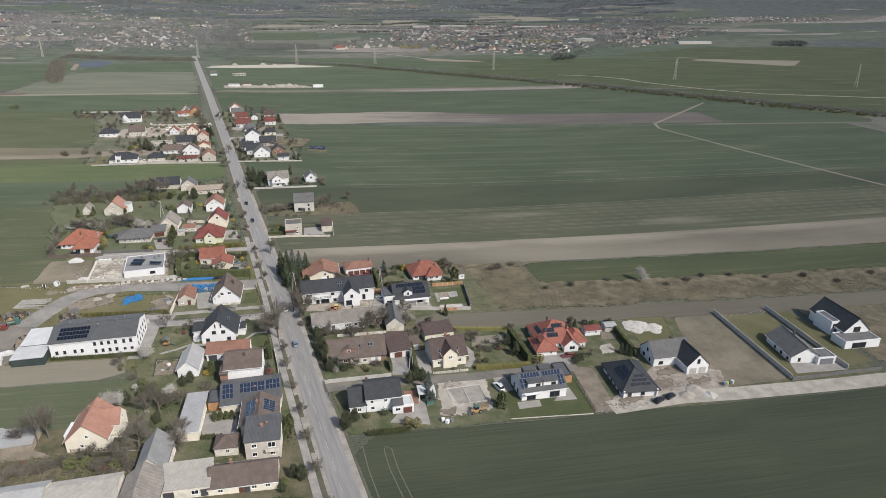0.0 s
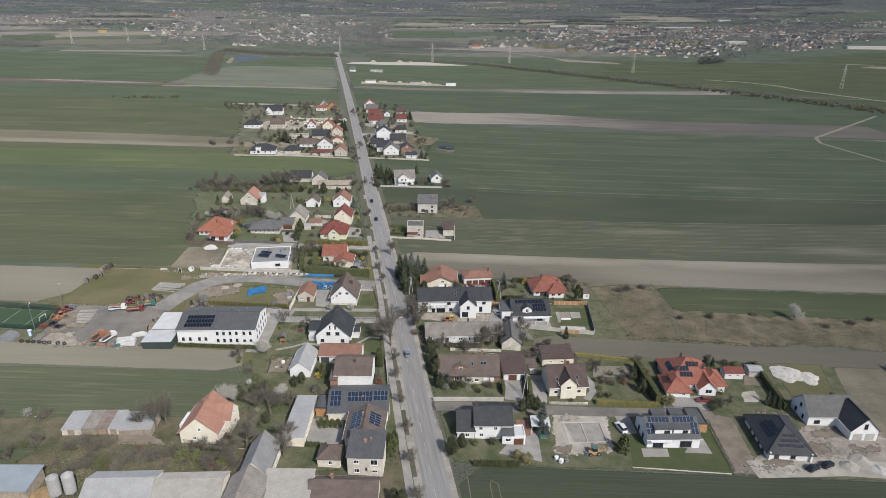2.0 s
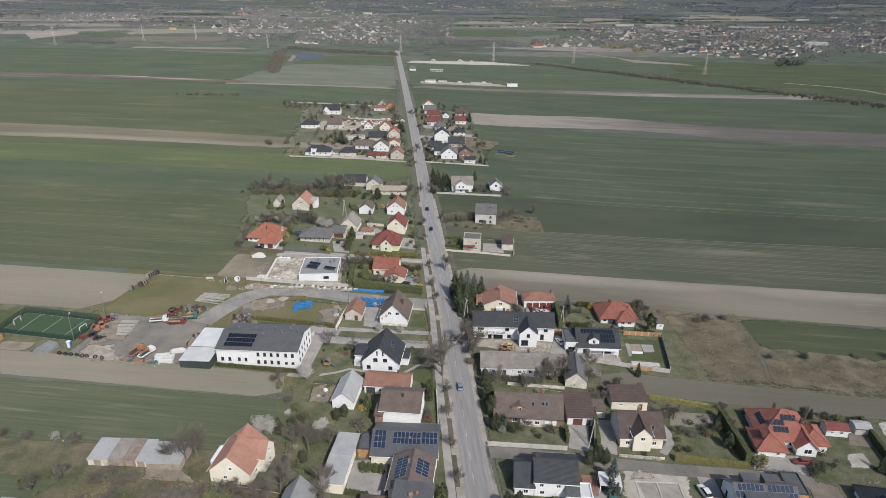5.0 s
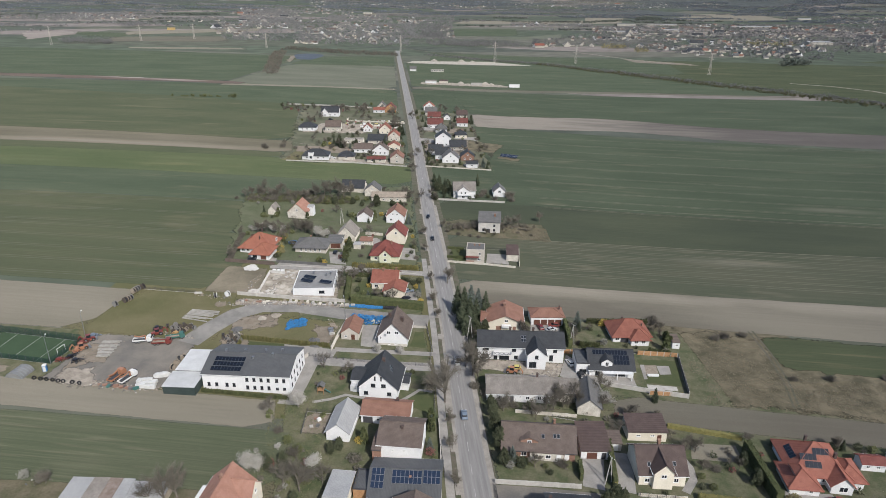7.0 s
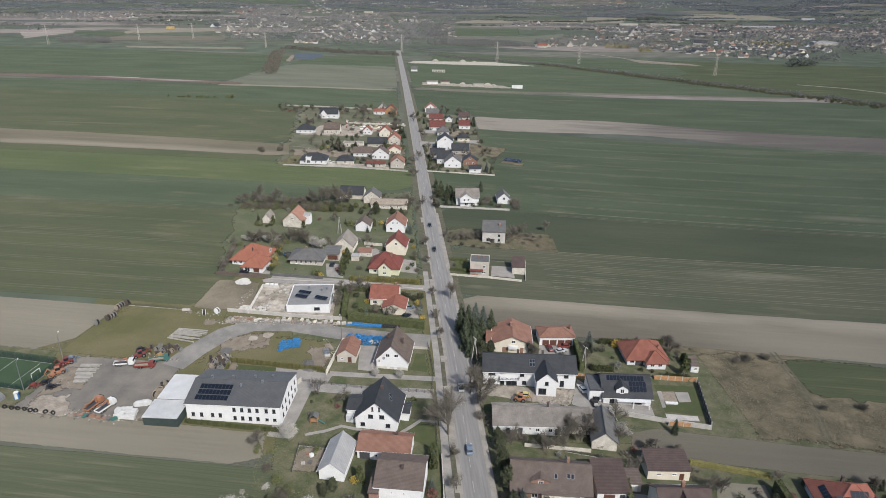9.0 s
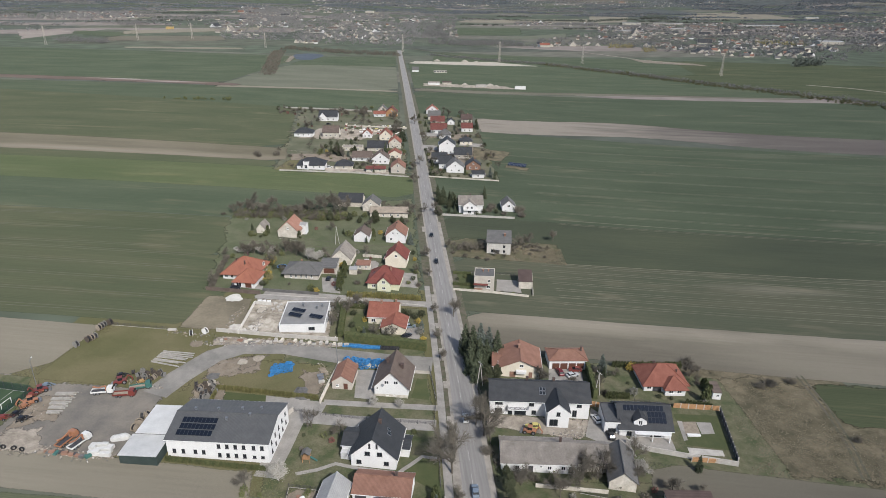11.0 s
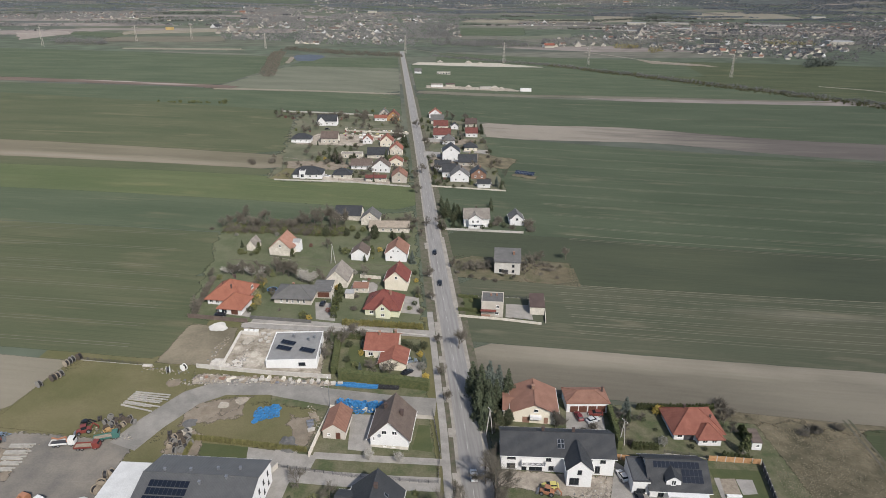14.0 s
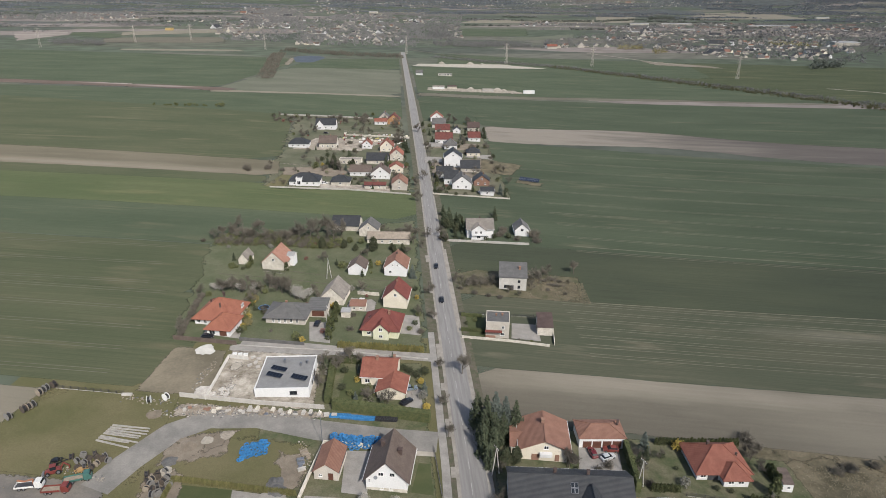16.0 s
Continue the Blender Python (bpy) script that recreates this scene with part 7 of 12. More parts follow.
    shrub(-64.7, 155.5, 3, 1)
    shrub(-61.5, 153.3, 3.5, 2)
    shrub(-57.7, 152.1, 3, 1)
    shrub(-54.1, 150.9, 3, 2)
    shrub(-91.7, 156.7, 3, 2)
    shrub(-87.8, 155.5, 3.5, 1)
    shrub(-84.0, 154.3, 3, 2)
    shrub(-94.1, 155.8, 2.5, 2)
    shrub(-96.2, 153.9, 2.5, 2)
    shrub(-109.9, 179.9, 3, 2)
    shrub(-114.9, 180.9, 2.6, 5)
    shrub(-123.1, 182.1, 2.4, 2)
    shrub(-129.9, 183.4, 2.6, 2)
    shrub(-134.6, 184.4, 2.2, 2)
    shrub(-110.2, 166.2, 2, 1)
    shrub(-33.6, 183.5, 3, 2)
    shrub(-55.4, 196.1, 2, 2)
    shrub(-52.2, 191.4, 2.5, 1)
    shrub(-49.1, 186.8, 3, 1)
    shrub(-45.6, 175.7, 2.5, 1)
    thuja_row("block of thuja shrubs by the courtyard", [(-32.8, 165.0), (-26.5, 164.2)], 3.0, 1.8, "thuja")
    thuja_row("low row of thuja shrubs", [(-36.4, 157.2), (-30.5, 155.9)], 1.6, 1.2, "thuja")
    thuja(-13.9, 153.3, 5)
    thuja(-12.9, 152.2, 5.5)
    thuja(-11.9, 154.7, 4.5)
    thuja(-13.8, 150.2, 4)
    evergreen(-12.7, 131.4, 5.5)
    evergreen(-14.6, 133.2, 4.5)
    shrub(-17.2, 130.8, 2.5, 1)
    shrub(-18.2, 129.0, 2.5, 0)
    thuja_row("row of clipped thuja shrubs", [(-20.8, 125.4), (-12.9, 122.6)], 2.2, 1.2, "thuja")
    thuja(-31.4, 190.6, 5)
    thuja(-12.3, 199.3, 4.5)
    thuja(-12.5, 194.9, 4.5)
    shrub(-32.8, 190.6, 2.4, 4)
    shrub(-13.6, 185.0, 2.6, 6)
    shrub(-13.4, 217.6, 1.6, 1)
    shrub(-11.3, 216.7, 1.8, 2)
    spruce(-12.4, 196.0, 5, 1)
    spruce(-13.5, 187.3, 4.5, 1)
    bare(-45.1, 228.2, 5)
    thuja_row("row of young clipped thujas along the works building", [(-81.3, 216.3), (-54.4, 211.2)], 1.5, 1.1, "thuja")
    thuja_row("clipped row of young thuja by the lawn", [(-75.2, 247.4), (-44.5, 241.2)], 1.9, 0.75, "thuja_young")
    thuja_row("clipped row of young thuja by the lawn", [(-75.2, 247.4), (-75.8, 239.4)], 1.9, 0.75, "thuja_young")
    hedge("long clipped dark hedge along the access lane", [(-38.4, 276.1), (-10.1, 269.2)], 3.2, 2.4, "thuja")
    hedge("long clipped hedge beside the red-roofed house", [(-40.0, 301.2), (-40.2, 278.1)], 2.6, 2.0, "thuja")
    hedge("clipped hedge along the lane", [(-38.9, 301.2), (-19.8, 297.5)], 1.8, 1.4, "thuja")
    thuja_row("row of yellow-green clipped shrubs along the fence", [(-39.5, 310.1), (-10.0, 306.4)], 2.7, 1.15, "hedge_yellow")
    for x, y, h, kind in ((-73.3, 321.9, 2.4, 1), (-72.6, 325.7, 3.0, 3), (-74.2, 329.4, 2.6, 1), (-74.9, 333.7, 3.4, 3), (-74.5, 340.7, 3.6, 1), (-73.6, 344.5, 3.2, 3), (-72.2, 337.2, 2.2, 0), (-54.4, 315.6, 3.0, 1), (-89.5, 376.3, 3.2, 1), (-82.6, 376.3, 3.0, 1), (-76.0, 347.5, 2.6, 3)):
        shrub(x, y, h, kind)
    for k in range(26):
        shrub(-94.6 - k * 0.03 + 0.5 * math.sin(k * 2.3), 318.5 + k * 1.28, 1.7 + 0.4 * math.sin(k * 1.7), 2)
    for x, y, h in ((-88.5, 354.0, 5.0), (-81.1, 352.6, 5.5), (-75.6, 354.0, 4.5), (-58.6, 346.5, 7.0), (-54.0, 347.0, 6.0)):
        blossom(x, y, h)
    for x, y, h in ((-84.6, 353.6, 5.0), (-78.2, 354.6, 5.0), (-70.3, 356.4, 6.0), (-67.0, 354.0, 5.4), (-63.6, 353.6, 6.2), (-72.4, 351.0, 4.6)):
        bare(x, y, h)
    shrub(-36.2, 294.5, 2.5, 0)
    shrub(-36.3, 285.1, 2.5, 0)
    shrub(-33.8, 301.1, 3, 0)
    shrub(-15.3, 294.1, 2.6, 0)
    shrub(-13.0, 291.5, 2.8, 0)
    shrub(-10.4, 293.3, 3, 0)
    shrub(-11.9, 287.7, 2.4, 4)
    shrub(-14.7, 284.7, 2, 1)
    shrub(-31.8, 289.3, 2, 4)
    shrub(-33.8, 282.1, 2, 1)
    shrub(-10.9, 274.6, 2.4, 4)
    shrub(-11.8, 280.2, 3, 5)
    shrub(-11.7, 270.1, 2.4, 4)
    shrub(-17.1, 295.8, 2.4, 0)
    shrub(-30.1, 275.9, 1.5, 1)
    shrub(-26.9, 282.0, 1.6, 1)
    spruce(-42.2, 297.2, 4.5, 0)
    spruce(-11.0, 281.6, 5, 1)
    spruce(-20.7, 301.6, 3, 0)
    thuja(-42.8, 321.9, 6)
    thuja(-42.0, 328.1, 5.5)
    thuja(-43.1, 315.9, 5)
    thuja(-41.7, 334.8, 5)
    shrub(-45.4, 319.9, 2.2, 6)
    shrub(-43.3, 339.4, 2.5, 4)
    shrub(-53.7, 314.9, 2.6, 0)
    shrub(-52.0, 313.7, 2.2, 4)
    shrub(-74.5, 320.2, 2.6, 0)
    shrub(-74.3, 324.3, 2, 4)
    shrub(-73.6, 330.6, 2.6, 4)
    shrub(-10.8, 332.4, 2.4, 1)
    shrub(-12.2, 325.8, 2.2, 0)
    shrub(-10.4, 319.6, 2, 2)
    shrub(-14.4, 321.6, 2, 1)
    shrub(-35.4, 332.5, 2, 2)
    shrub(-35.9, 321.8, 2.2, 2)
    blossom(-57.8, 346.6, 6.5)
    blossom(-55.6, 345.1, 6)
    blossom(-86.4, 355.8, 5)
    blossom(-91.6, 354.3, 4.5)
    bare(-87.7, 351.7, 5.5)
    bare(-83.9, 354.3, 5)
    bare(-80.0, 351.7, 4.5)
    bare(-69.8, 356.8, 5)
    bare(-64.5, 351.6, 6)
    bare(-60.8, 349.1, 6)
    bare(-74.6, 346.7, 4)
    bare(-52.2, 351.6, 3.5)
    shrub(-92.5, 349.3, 2.5, 1)
    shrub(-77.0, 347.7, 2.4, 1)
    shrub(-71.1, 351.6, 2.4, 1)
    shrub(-74.1, 341.9, 2.6, 4)
    thuja(-29.9, 377.0, 4.5)
    thuja(-65.9, 373.6, 4)
    thuja(-82.3, 380.8, 4)
    spruce(-11.7, 367.0, 7, 1)
    spruce(-33.1, 368.0, 3.5, 0)
    evergreen(-29.3, 396.6, 6)
    evergreen(-53.3, 399.6, 5.5)
    evergreen(-42.7, 399.8, 5)
    evergreen(-37.2, 396.4, 4.5)
    evergreen(-19.2, 394.7, 4)
    evergreen(-14.7, 394.8, 3.5)
    shrub(-42.5, 376.8, 3.5, 1)
    shrub(-26.4, 380.1, 2.4, 4)
    shrub(-23.9, 378.9, 2, 0)
    shrub(-37.2, 354.2, 2.6, 5)
    shrub(-32.9, 351.6, 2.4, 5)
    shrub(-11.0, 354.3, 2.4, 0)
    shrub(-10.6, 346.6, 2, 4)
    shrub(-87.5, 376.5, 1.8, 1)
    shrub(-84.7, 374.7, 1.6, 0)
    bare(-105.2, 409.8, 5)
    bare(-102.1, 413.5, 5)
    bare(-99.0, 417.4, 5)
    bare(-92.0, 409.9, 5.5)
    bare(-86.7, 410.0, 5)
    bare(-80.9, 407.8, 5.5)
    bare(-75.6, 407.9, 5)
    bare(-70.1, 406.5, 5.5)
    bare(-65.2, 410.3, 7)
    bare(-59.8, 410.4, 8.5)
    bare(-56.1, 414.3, 9)
    bare(-52.1, 415.9, 9)
    bare(-48.9, 410.6, 7)
    bare(-45.0, 414.5, 6.5)
    bare(-86.1, 421.5, 5)
    bare(-96.6, 425.4, 5.5)
    bare(-24.1, 421.4, 4)
    bare(-12.7, 419.3, 5)
    bare(-59.9, 399.5, 4)
    shrub(-101.7, 406.1, 3, 2)
    shrub(-98.1, 407.6, 3.4, 2)
    shrub(-93.6, 404.8, 3.2, 2)
    shrub(-88.3, 404.8, 3.4, 2)
    shrub(-84.6, 406.3, 3, 1)
    shrub(-79.0, 404.2, 3.2, 2)
    shrub(-73.8, 405.0, 3.2, 1)
    shrub(-68.2, 402.9, 3.4, 2)
    shrub(-62.7, 400.9, 3, 2)
    shrub(-57.3, 399.6, 3, 1)
    shrub(-49.3, 399.7, 3.4, 1)
    shrub(-45.8, 405.5, 3.6, 1)
    shrub(-40.5, 407.1, 3.4, 1)
    shrub(-34.9, 405.7, 3, 1)
    shrub(-90.8, 417.5, 4, 2)
    shrub(-98.1, 419.8, 4, 2)
    shrub(-79.5, 415.4, 3.6, 1)
    shrub(-74.1, 415.5, 3.6, 2)
    shrub(-68.9, 417.9, 4, 2)
    shrub(-89.0, 429.6, 3, 2)
    shrub(-54.8, 430.4, 3, 2)
    shrub(-109.9, 407.5, 2, 2)
    shrub(-21.2, 419.1, 3, 2)
    shrub(-16.9, 421.6, 3, 2)
    shrub(-8.2, 421.9, 3.4, 2)
    shrub(-96.2, 399.1, 2, 5)
    shrub(-76.8, 399.3, 2.4, 5)
    shrub(-115.8, 537.8, 4, 2)
    shrub(-101.8, 538.5, 4, 2)
    shrub(-92.0, 534.7, 3, 2)
    shrub(-113.8, 533.6, 3, 2)
    street_tree(-2.2, 415.7, 4.5)
    street_tree(-5.5, 351.7, 4)
    street_tree(-3.8, 504.3, 5)
    # far hamlet gardens
    shrub(-127.7, 720.6, 4.1, 0)
    shrub(-120.9, 710.2, 2.7666666666666666, 2)
    shrub(-118.3, 727.1, 3.1, 0)
    shrub(-111.6, 716.6, 3.4333333333333336, 2)
    shrub(-107.3, 722.6, 4.1, 1)
    shrub(-100.8, 712.2, 2.7666666666666666, 0)
    shrub(-96.9, 723.7, 4.1, 0)
    shrub(-88.6, 719.1, 2.6, 2)
    shrub(-82.9, 714.2, 3.6, 2)
    shrub(-75.2, 715.1, 2.7666666666666666, 2)
    shrub(-67.5, 716.1, 3.6, 2)
    shrub(-60.8, 708.8, 4.1, 2)
    shrub(-51.9, 718.1, 3.6, 2)
    shrub(-45.3, 710.7, 4.1, 2)
    shrub(-36.5, 740.2, 3.4333333333333336, 1)
    shrub(-51.7, 617.7, 3.4333333333333336, 2)
    shrub(-52.1, 564.3, 4.1, 0)
    shrub(-62.1, 555.7, 3.4333333333333336, 2)
    shrub(-68.7, 563.1, 3.4333333333333336, 0)
    shrub(-61.8, 603.3, 2.7666666666666666, 2)
    shrub(-42.4, 605.1, 3.6, 2)
    shrub(-46.9, 590.0, 3.6, 1)
    shrub(-31.1, 582.7, 2.6, 1)
    shrub(-10.3, 632.0, 3.2666666666666666, 2)
    shrub(-9.4, 612.1, 3.4333333333333336, 0)
    shrub(-9.9, 576.0, 2.9333333333333336, 0)
    shrub(-8.9, 552.1, 3.4333333333333336, 1)
    shrub(-53.5, 516.5, 3.2666666666666666, 0)
    shrub(-38.9, 512.2, 3.6, 2)
    shrub(-33.9, 528.5, 3.4333333333333336, 2)
    shrub(-26.6, 543.2, 3.4333333333333336, 0)
    shrub(-65.7, 574.7, 3.2666666666666666, 0)
    shrub(-48.3, 553.6, 3.6, 0)
    shrub(-40.0, 542.3, 2.6, 1)
    shrub(-20.7, 555.7, 3.6, 1)
    shrub(-99.3, 644.3, 2.6, 1)
    shrub(-17.1, 529.6, 2.6, 2)
    shrub(-11.4, 513.9, 3.9333333333333336, 0)
    shrub(-70.9, 546.0, 3.9333333333333336, 1)
    shrub(-64.7, 540.6, 3.4333333333333336, 2)
    spruce(-9.5, 608.2, 8, 0)
    spruce(-63.8, 552.5, 6, 0)
    spruce(-58.8, 548.3, 6.5, 1)
    spruce(-49.6, 577.7, 5, 0)
    spruce(-23.5, 555.5, 6.5, 0)
    spruce(-22.7, 543.5, 6, 0)
    spruce(-31.4, 496.6, 4, 0)
    spruce(6.9, 492.9, 5, 0)
    spruce(12.7, 499.1, 5, 0)
    spruce(20.1, 521.3, 4, 0)
    spruce(14.2, 630.5, 6, 0)
    spruce(13.4, 656.3, 6, 0)
    spruce(44.6, 659.8, 6, 0)
    spruce(60.1, 650.2, 8, 0)
    spruce(33.2, 658.5, 5, 0)
    spruce(38.7, 641.5, 5, 1)
    spruce(38.3, 624.8, 4, 0)
    shrub(8.8, 617.8, 4.1, 2)
    shrub(7.6, 561.1, 2.6, 0)
    shrub(9.0, 545.9, 2.9333333333333336, 1)
    shrub(8.5, 505.0, 3.2666666666666666, 1)
    shrub(10.6, 495.4, 3.2666666666666666, 2)
    shrub(16.1, 498.1, 3.1, 0)
    shrub(31.7, 494.2, 2.6, 1)
    shrub(43.5, 500.9, 3.4333333333333336, 2)
    shrub(42.6, 520.0, 2.6, 1)
    shrub(53.3, 564.7, 2.6, 2)
    shrub(56.8, 581.6, 3.2666666666666666, 0)
    shrub(54.9, 549.2, 2.6, 1)
    shrub(55.4, 614.5, 2.9333333333333336, 1)
    shrub(46.2, 613.6, 2.9333333333333336, 2)
    shrub(34.2, 612.5, 2.6, 0)
    shrub(26.3, 635.9, 2.6, 2)
    shrub(15.7, 692.5, 3.4333333333333336, 1)
    shrub(9.2, 667.3, 3.4333333333333336, 1)
    shrub(56.2, 705.4, 2.7666666666666666, 1)
    shrub(49.4, 613.9, 2.7666666666666666, 0)
    shrub(36.7, 594.1, 2.6, 2)
    shrub(50.3, 520.5, 2.6, 0)
    shrub(51.9, 495.3, 2.9333333333333336, 0)
    spruce(-57.4, 540.9, 9, 0)
    spruce(-50.3, 572.1, 6, 0)
    spruce(-8.0, 592.5, 10, 0)
    spruce(-22.8, 558.1, 7, 0)
    spruce(49.1, 484.2, 5, 0)
    spruce(-50.4, 538.3, 5, 1)
    spruce(37.1, 448.7, 6, 0)
    spruce(8.2, 448.4, 7, 0)
    spruce(10.8, 440.8, 8, 0)
    spruce(13.9, 433.4, 8, 0)
    evergreen(9.4, 510.9, 5)
    evergreen(9.6, 524.8, 4)
    evergreen(-53.1, 400.2, 6)
    evergreen(-28.9, 397.7, 7.5)
    evergreen(-20.4, 397.9, 4)
    evergreen(-15.3, 398.0, 3.5)
    evergreen(9.6, 693.7, 5)
    evergreen(57.9, 653.9, 4)
    evergreen(62.8, 674.0, 5)
    evergreen(-9.0, 512.5, 3.5)
    bare(-125.2, 710.9, 4)
    bare(-121.8, 717.0, 5)
    bare(-114.1, 708.5, 4)
    bare(-107.5, 706.9, 4)
    bare(-101.4, 709.8, 3.5)
    bare(-94.7, 708.3, 4)
    bare(-71.0, 549.4, 5)
    bare(-74.7, 546.0, 4)
    bare(-101.9, 546.3, 4)
    bare(-13.2, 628.3, 6)
    bare(4.1, 667.2, 7)
    bare(0.6, 518.6, 6)
    bare(-4.6, 473.2, 6)
    bare(39.8, 712.0, 6)
    bare(35.4, 713.7, 5)
    bare(52.4, 713.6, 5)
    bare(56.5, 546.0, 4)
    bare(58.0, 539.9, 4)
    bare(10.0, 594.2, 5)
    bare(-52.1, 725.1, 5)
    bare(-47.1, 711.7, 4)
    bare(4.3, 415.7, 5)
    bare(5.5, 409.2, 4)
    bare(-12.0, 415.2, 5)
    bare(-9.9, 405.7, 5)
    shrub(-122.9, 703.2, 3, 2)
    shrub(-116.1, 700.5, 3, 6)
    shrub(-109.7, 700.0, 3, 2)
    shrub(-102.4, 700.7, 2.5, 2)
    shrub(-67.0, 549.6, 2.5, 4)
    shrub(-43.4, 515.8, 2.5, 0)
    shrub(-45.2, 507.6, 2.5, 0)
    shrub(-40.7, 505.2, 2.5, 0)
    shrub(-47.0, 512.8, 2.5, 1)
    shrub(13.6, 488.2, 2.5, 0)
    shrub(19.2, 486.1, 2.5, 0)
    shrub(25.1, 486.4, 2.5, 0)
    shrub(9.4, 490.4, 3, 0)
    shrub(42.1, 601.0, 2.5, 1)
    shrub(42.9, 578.6, 2.5, 1)
    shrub(38.8, 750.4, 3, 2)
    shrub(9.8, 622.2, 3, 1)
    shrub(17.9, 627.3, 3, 0)
    shrub(40.1, 652.1, 3, 0)
    shrub(57.2, 614.3, 3, 2)
    shrub(54.8, 579.5, 2.6, 2)
    shrub(-5.7, 518.2, 2.5, 1)
    shrub(-54.8, 588.3, 2.5, 0)
    shrub(-33.9, 533.5, 2, 0)
    shrub(-29.1, 533.8, 2, 1)
    shrub(35.1, 418.2, 3, 2)
    shrub(38.9, 414.9, 3, 0)
    shrub(31.5, 414.8, 3, 0)
    shrub(8.7, 181.6, 2.6, 0)
    shrub(10.5, 180.4, 2.4, 0)
    shrub(13.1, 179.8, 1.8, 1)
    shrub(16.8, 178.8, 1.6, 1)
    shrub(21.0, 180.0, 2, 2)
    shrub(23.3, 179.4, 1.6, 1)
    shrub(6.1, 189.1, 2.5, 0)
    shrub(33.7, 210.4, 2.5, 2)
    shrub(7.3, 206.6, 2.4, 1)
    shrub(5.9, 211.2, 2.6, 2)
    shrub(36.9, 205.7, 3, 2)
    shrub(41.9, 207.1, 3, 2)
    shrub(51.1, 176.7, 2.2, 1)
    shrub(61.2, 177.4, 2, 2)
    shrub(62.8, 175.5, 2.2, 2)
    shrub(57.5, 173.1, 2, 1)
    shrub(45.9, 192.8, 2, 1)
    spruce(6.4, 181.9, 4, 1)
    spruce(8.4, 182.3, 4.5, 1)
    spruce(58.5, 206.6, 5, 0)
    hedge("narrow yellowish hedge between two drives", [(36.8, 185.2), (33.1, 170.1)], 2.2, 0.9, "hedge_yellow")
    evergreen(28.4, 164.9, 4.5)
    evergreen(31.2, 165.8, 4.5)
    bare(28.2, 207.6, 6.0)
    bare(32.2, 206.6, 6.8)
    bare(30.2, 204.8, 5.2)
    bare(42.0, 210.0, 6)
    shrub(9.9, 206.0, 3.4, 2)
    shrub(18.4, 204.8, 2.6, 1)
    blossom(43.4, 206.6, 4.5)
    shrub(7.1, 179.2, 2.4, 5)
    shrub(10.4, 179.1, 2.6, 0)


planting()


def tufts(label, a, b, c, d, count, size, mat, seed, keep=-0.1):
    """Tufts of weeds and tall grass over a piece of ground, too many to count."""
    r = np.random.default_rng(seed)
    pts = []
    while len(pts) < count:
        s, t = r.random(), r.random()
        x = (a[0] * (1 - s) + b[0] * s) * (1 - t) + (d[0] * (1 - s) + c[0] * s) * t
        y = (a[1] * (1 - s) + b[1] * s) * (1 - t) + (d[1] * (1 - s) + c[1] * s) * t
        if noise.noise((x * 0.09, y * 0.09, seed)) + 0.4 * noise.noise((x * 0.4, y * 0.4, seed)) < keep and r.random() < 0.9:
            continue
        pts.append((x, y, gz(x, y) + 0.1 + size * 0.12))
    tagged(new("weeds", cloud("weeds", pts, size, mat, 2.4, 0.0)), label, "weeds", kind="stuff")


M.update(straw=leafy("dry_straw", (0.189, 0.166, 0.117), (0.260, 0.229, 0.166)), weed=leafy("dull_green_weeds", (0.1, 0.108, 0.058), (0.15, 0.148, 0.082)))
tufts("dry straw-coloured weeds of the wasteland", (71, 206), (300, 157), (300, 172), (105, 222), 17000, 0.24, "straw", 21, 0.0)
tufts("dry straw-coloured weeds beside the garden wall", (74, 208), (108, 200), (112, 242), (86, 250), 4500, 0.21, "straw", 26, 0.05)
tufts("rough grass tufts in the old gardens", (-104, 148), (-52, 140), (-52, 160), (-104, 168), 4000, 0.3, "weed", 23)
tufts("dry grass tufts in the old gardens", (-104, 148), (-52, 140), (-52, 160), (-104, 168), 3000, 0.32, "straw", 24, 0.1)
tufts("grass tufts between garden trees", (-60, 165), (-40, 160), (-40, 212), (-58, 212), 3000, 0.25, "weed", 25)
tufts("dry grass on the overgrown plot", (36, 348), (60, 342), (62, 362), (38, 368), 5200, 0.22, "straw", 27, -0.2)


# ---- woods and thickets ----
def thicket(name, label, points, width, height, mat, density, size, category="woods", long=3.0, many=3):
    """A belt of bushes and trees too many to count, along a line."""
    pts = []
    L = sum(math.dist(p, q) for p, q in zip(points, points[1:]))
    for (x0, y0), (x1, y1) in zip(points, points[1:]):
        l = math.dist((x0, y0), (x1, y1))
        for k in range(int(l * width * density)):
            s, o = RNG.uniform(0, 1), RNG.uniform(-0.5, 0.5)
            X, Y = x0 + (x1 - x0) * s - (y1 - y0) / l * o * width, y0 + (y1 - y0) * s + (x1 - x0) / l * o * width
            hh = height * (0.55 + 0.75 * noise.noise((X * 0.06, Y * 0.06, 1.0)) + 0.35 * noise.noise((X * 0.3, Y * 0.3, 4.0)))
            if hh < height * 0.12:
                continue
            n = int(RNG.integers(8, 16)) * many
            r = max(hh * 0.42, 1.0)
            d = RNG.normal(size=(n, 3)) * (r * 0.5, r * 0.5, hh * 0.26) + (X, Y, gz(X, Y) + hh * 0.5)
            pts.append(d)
    ob = new(name, cloud(name, np.concatenate(pts), size, mat, long, 0.5))
    return tagged(ob, label, category, kind="stuff")


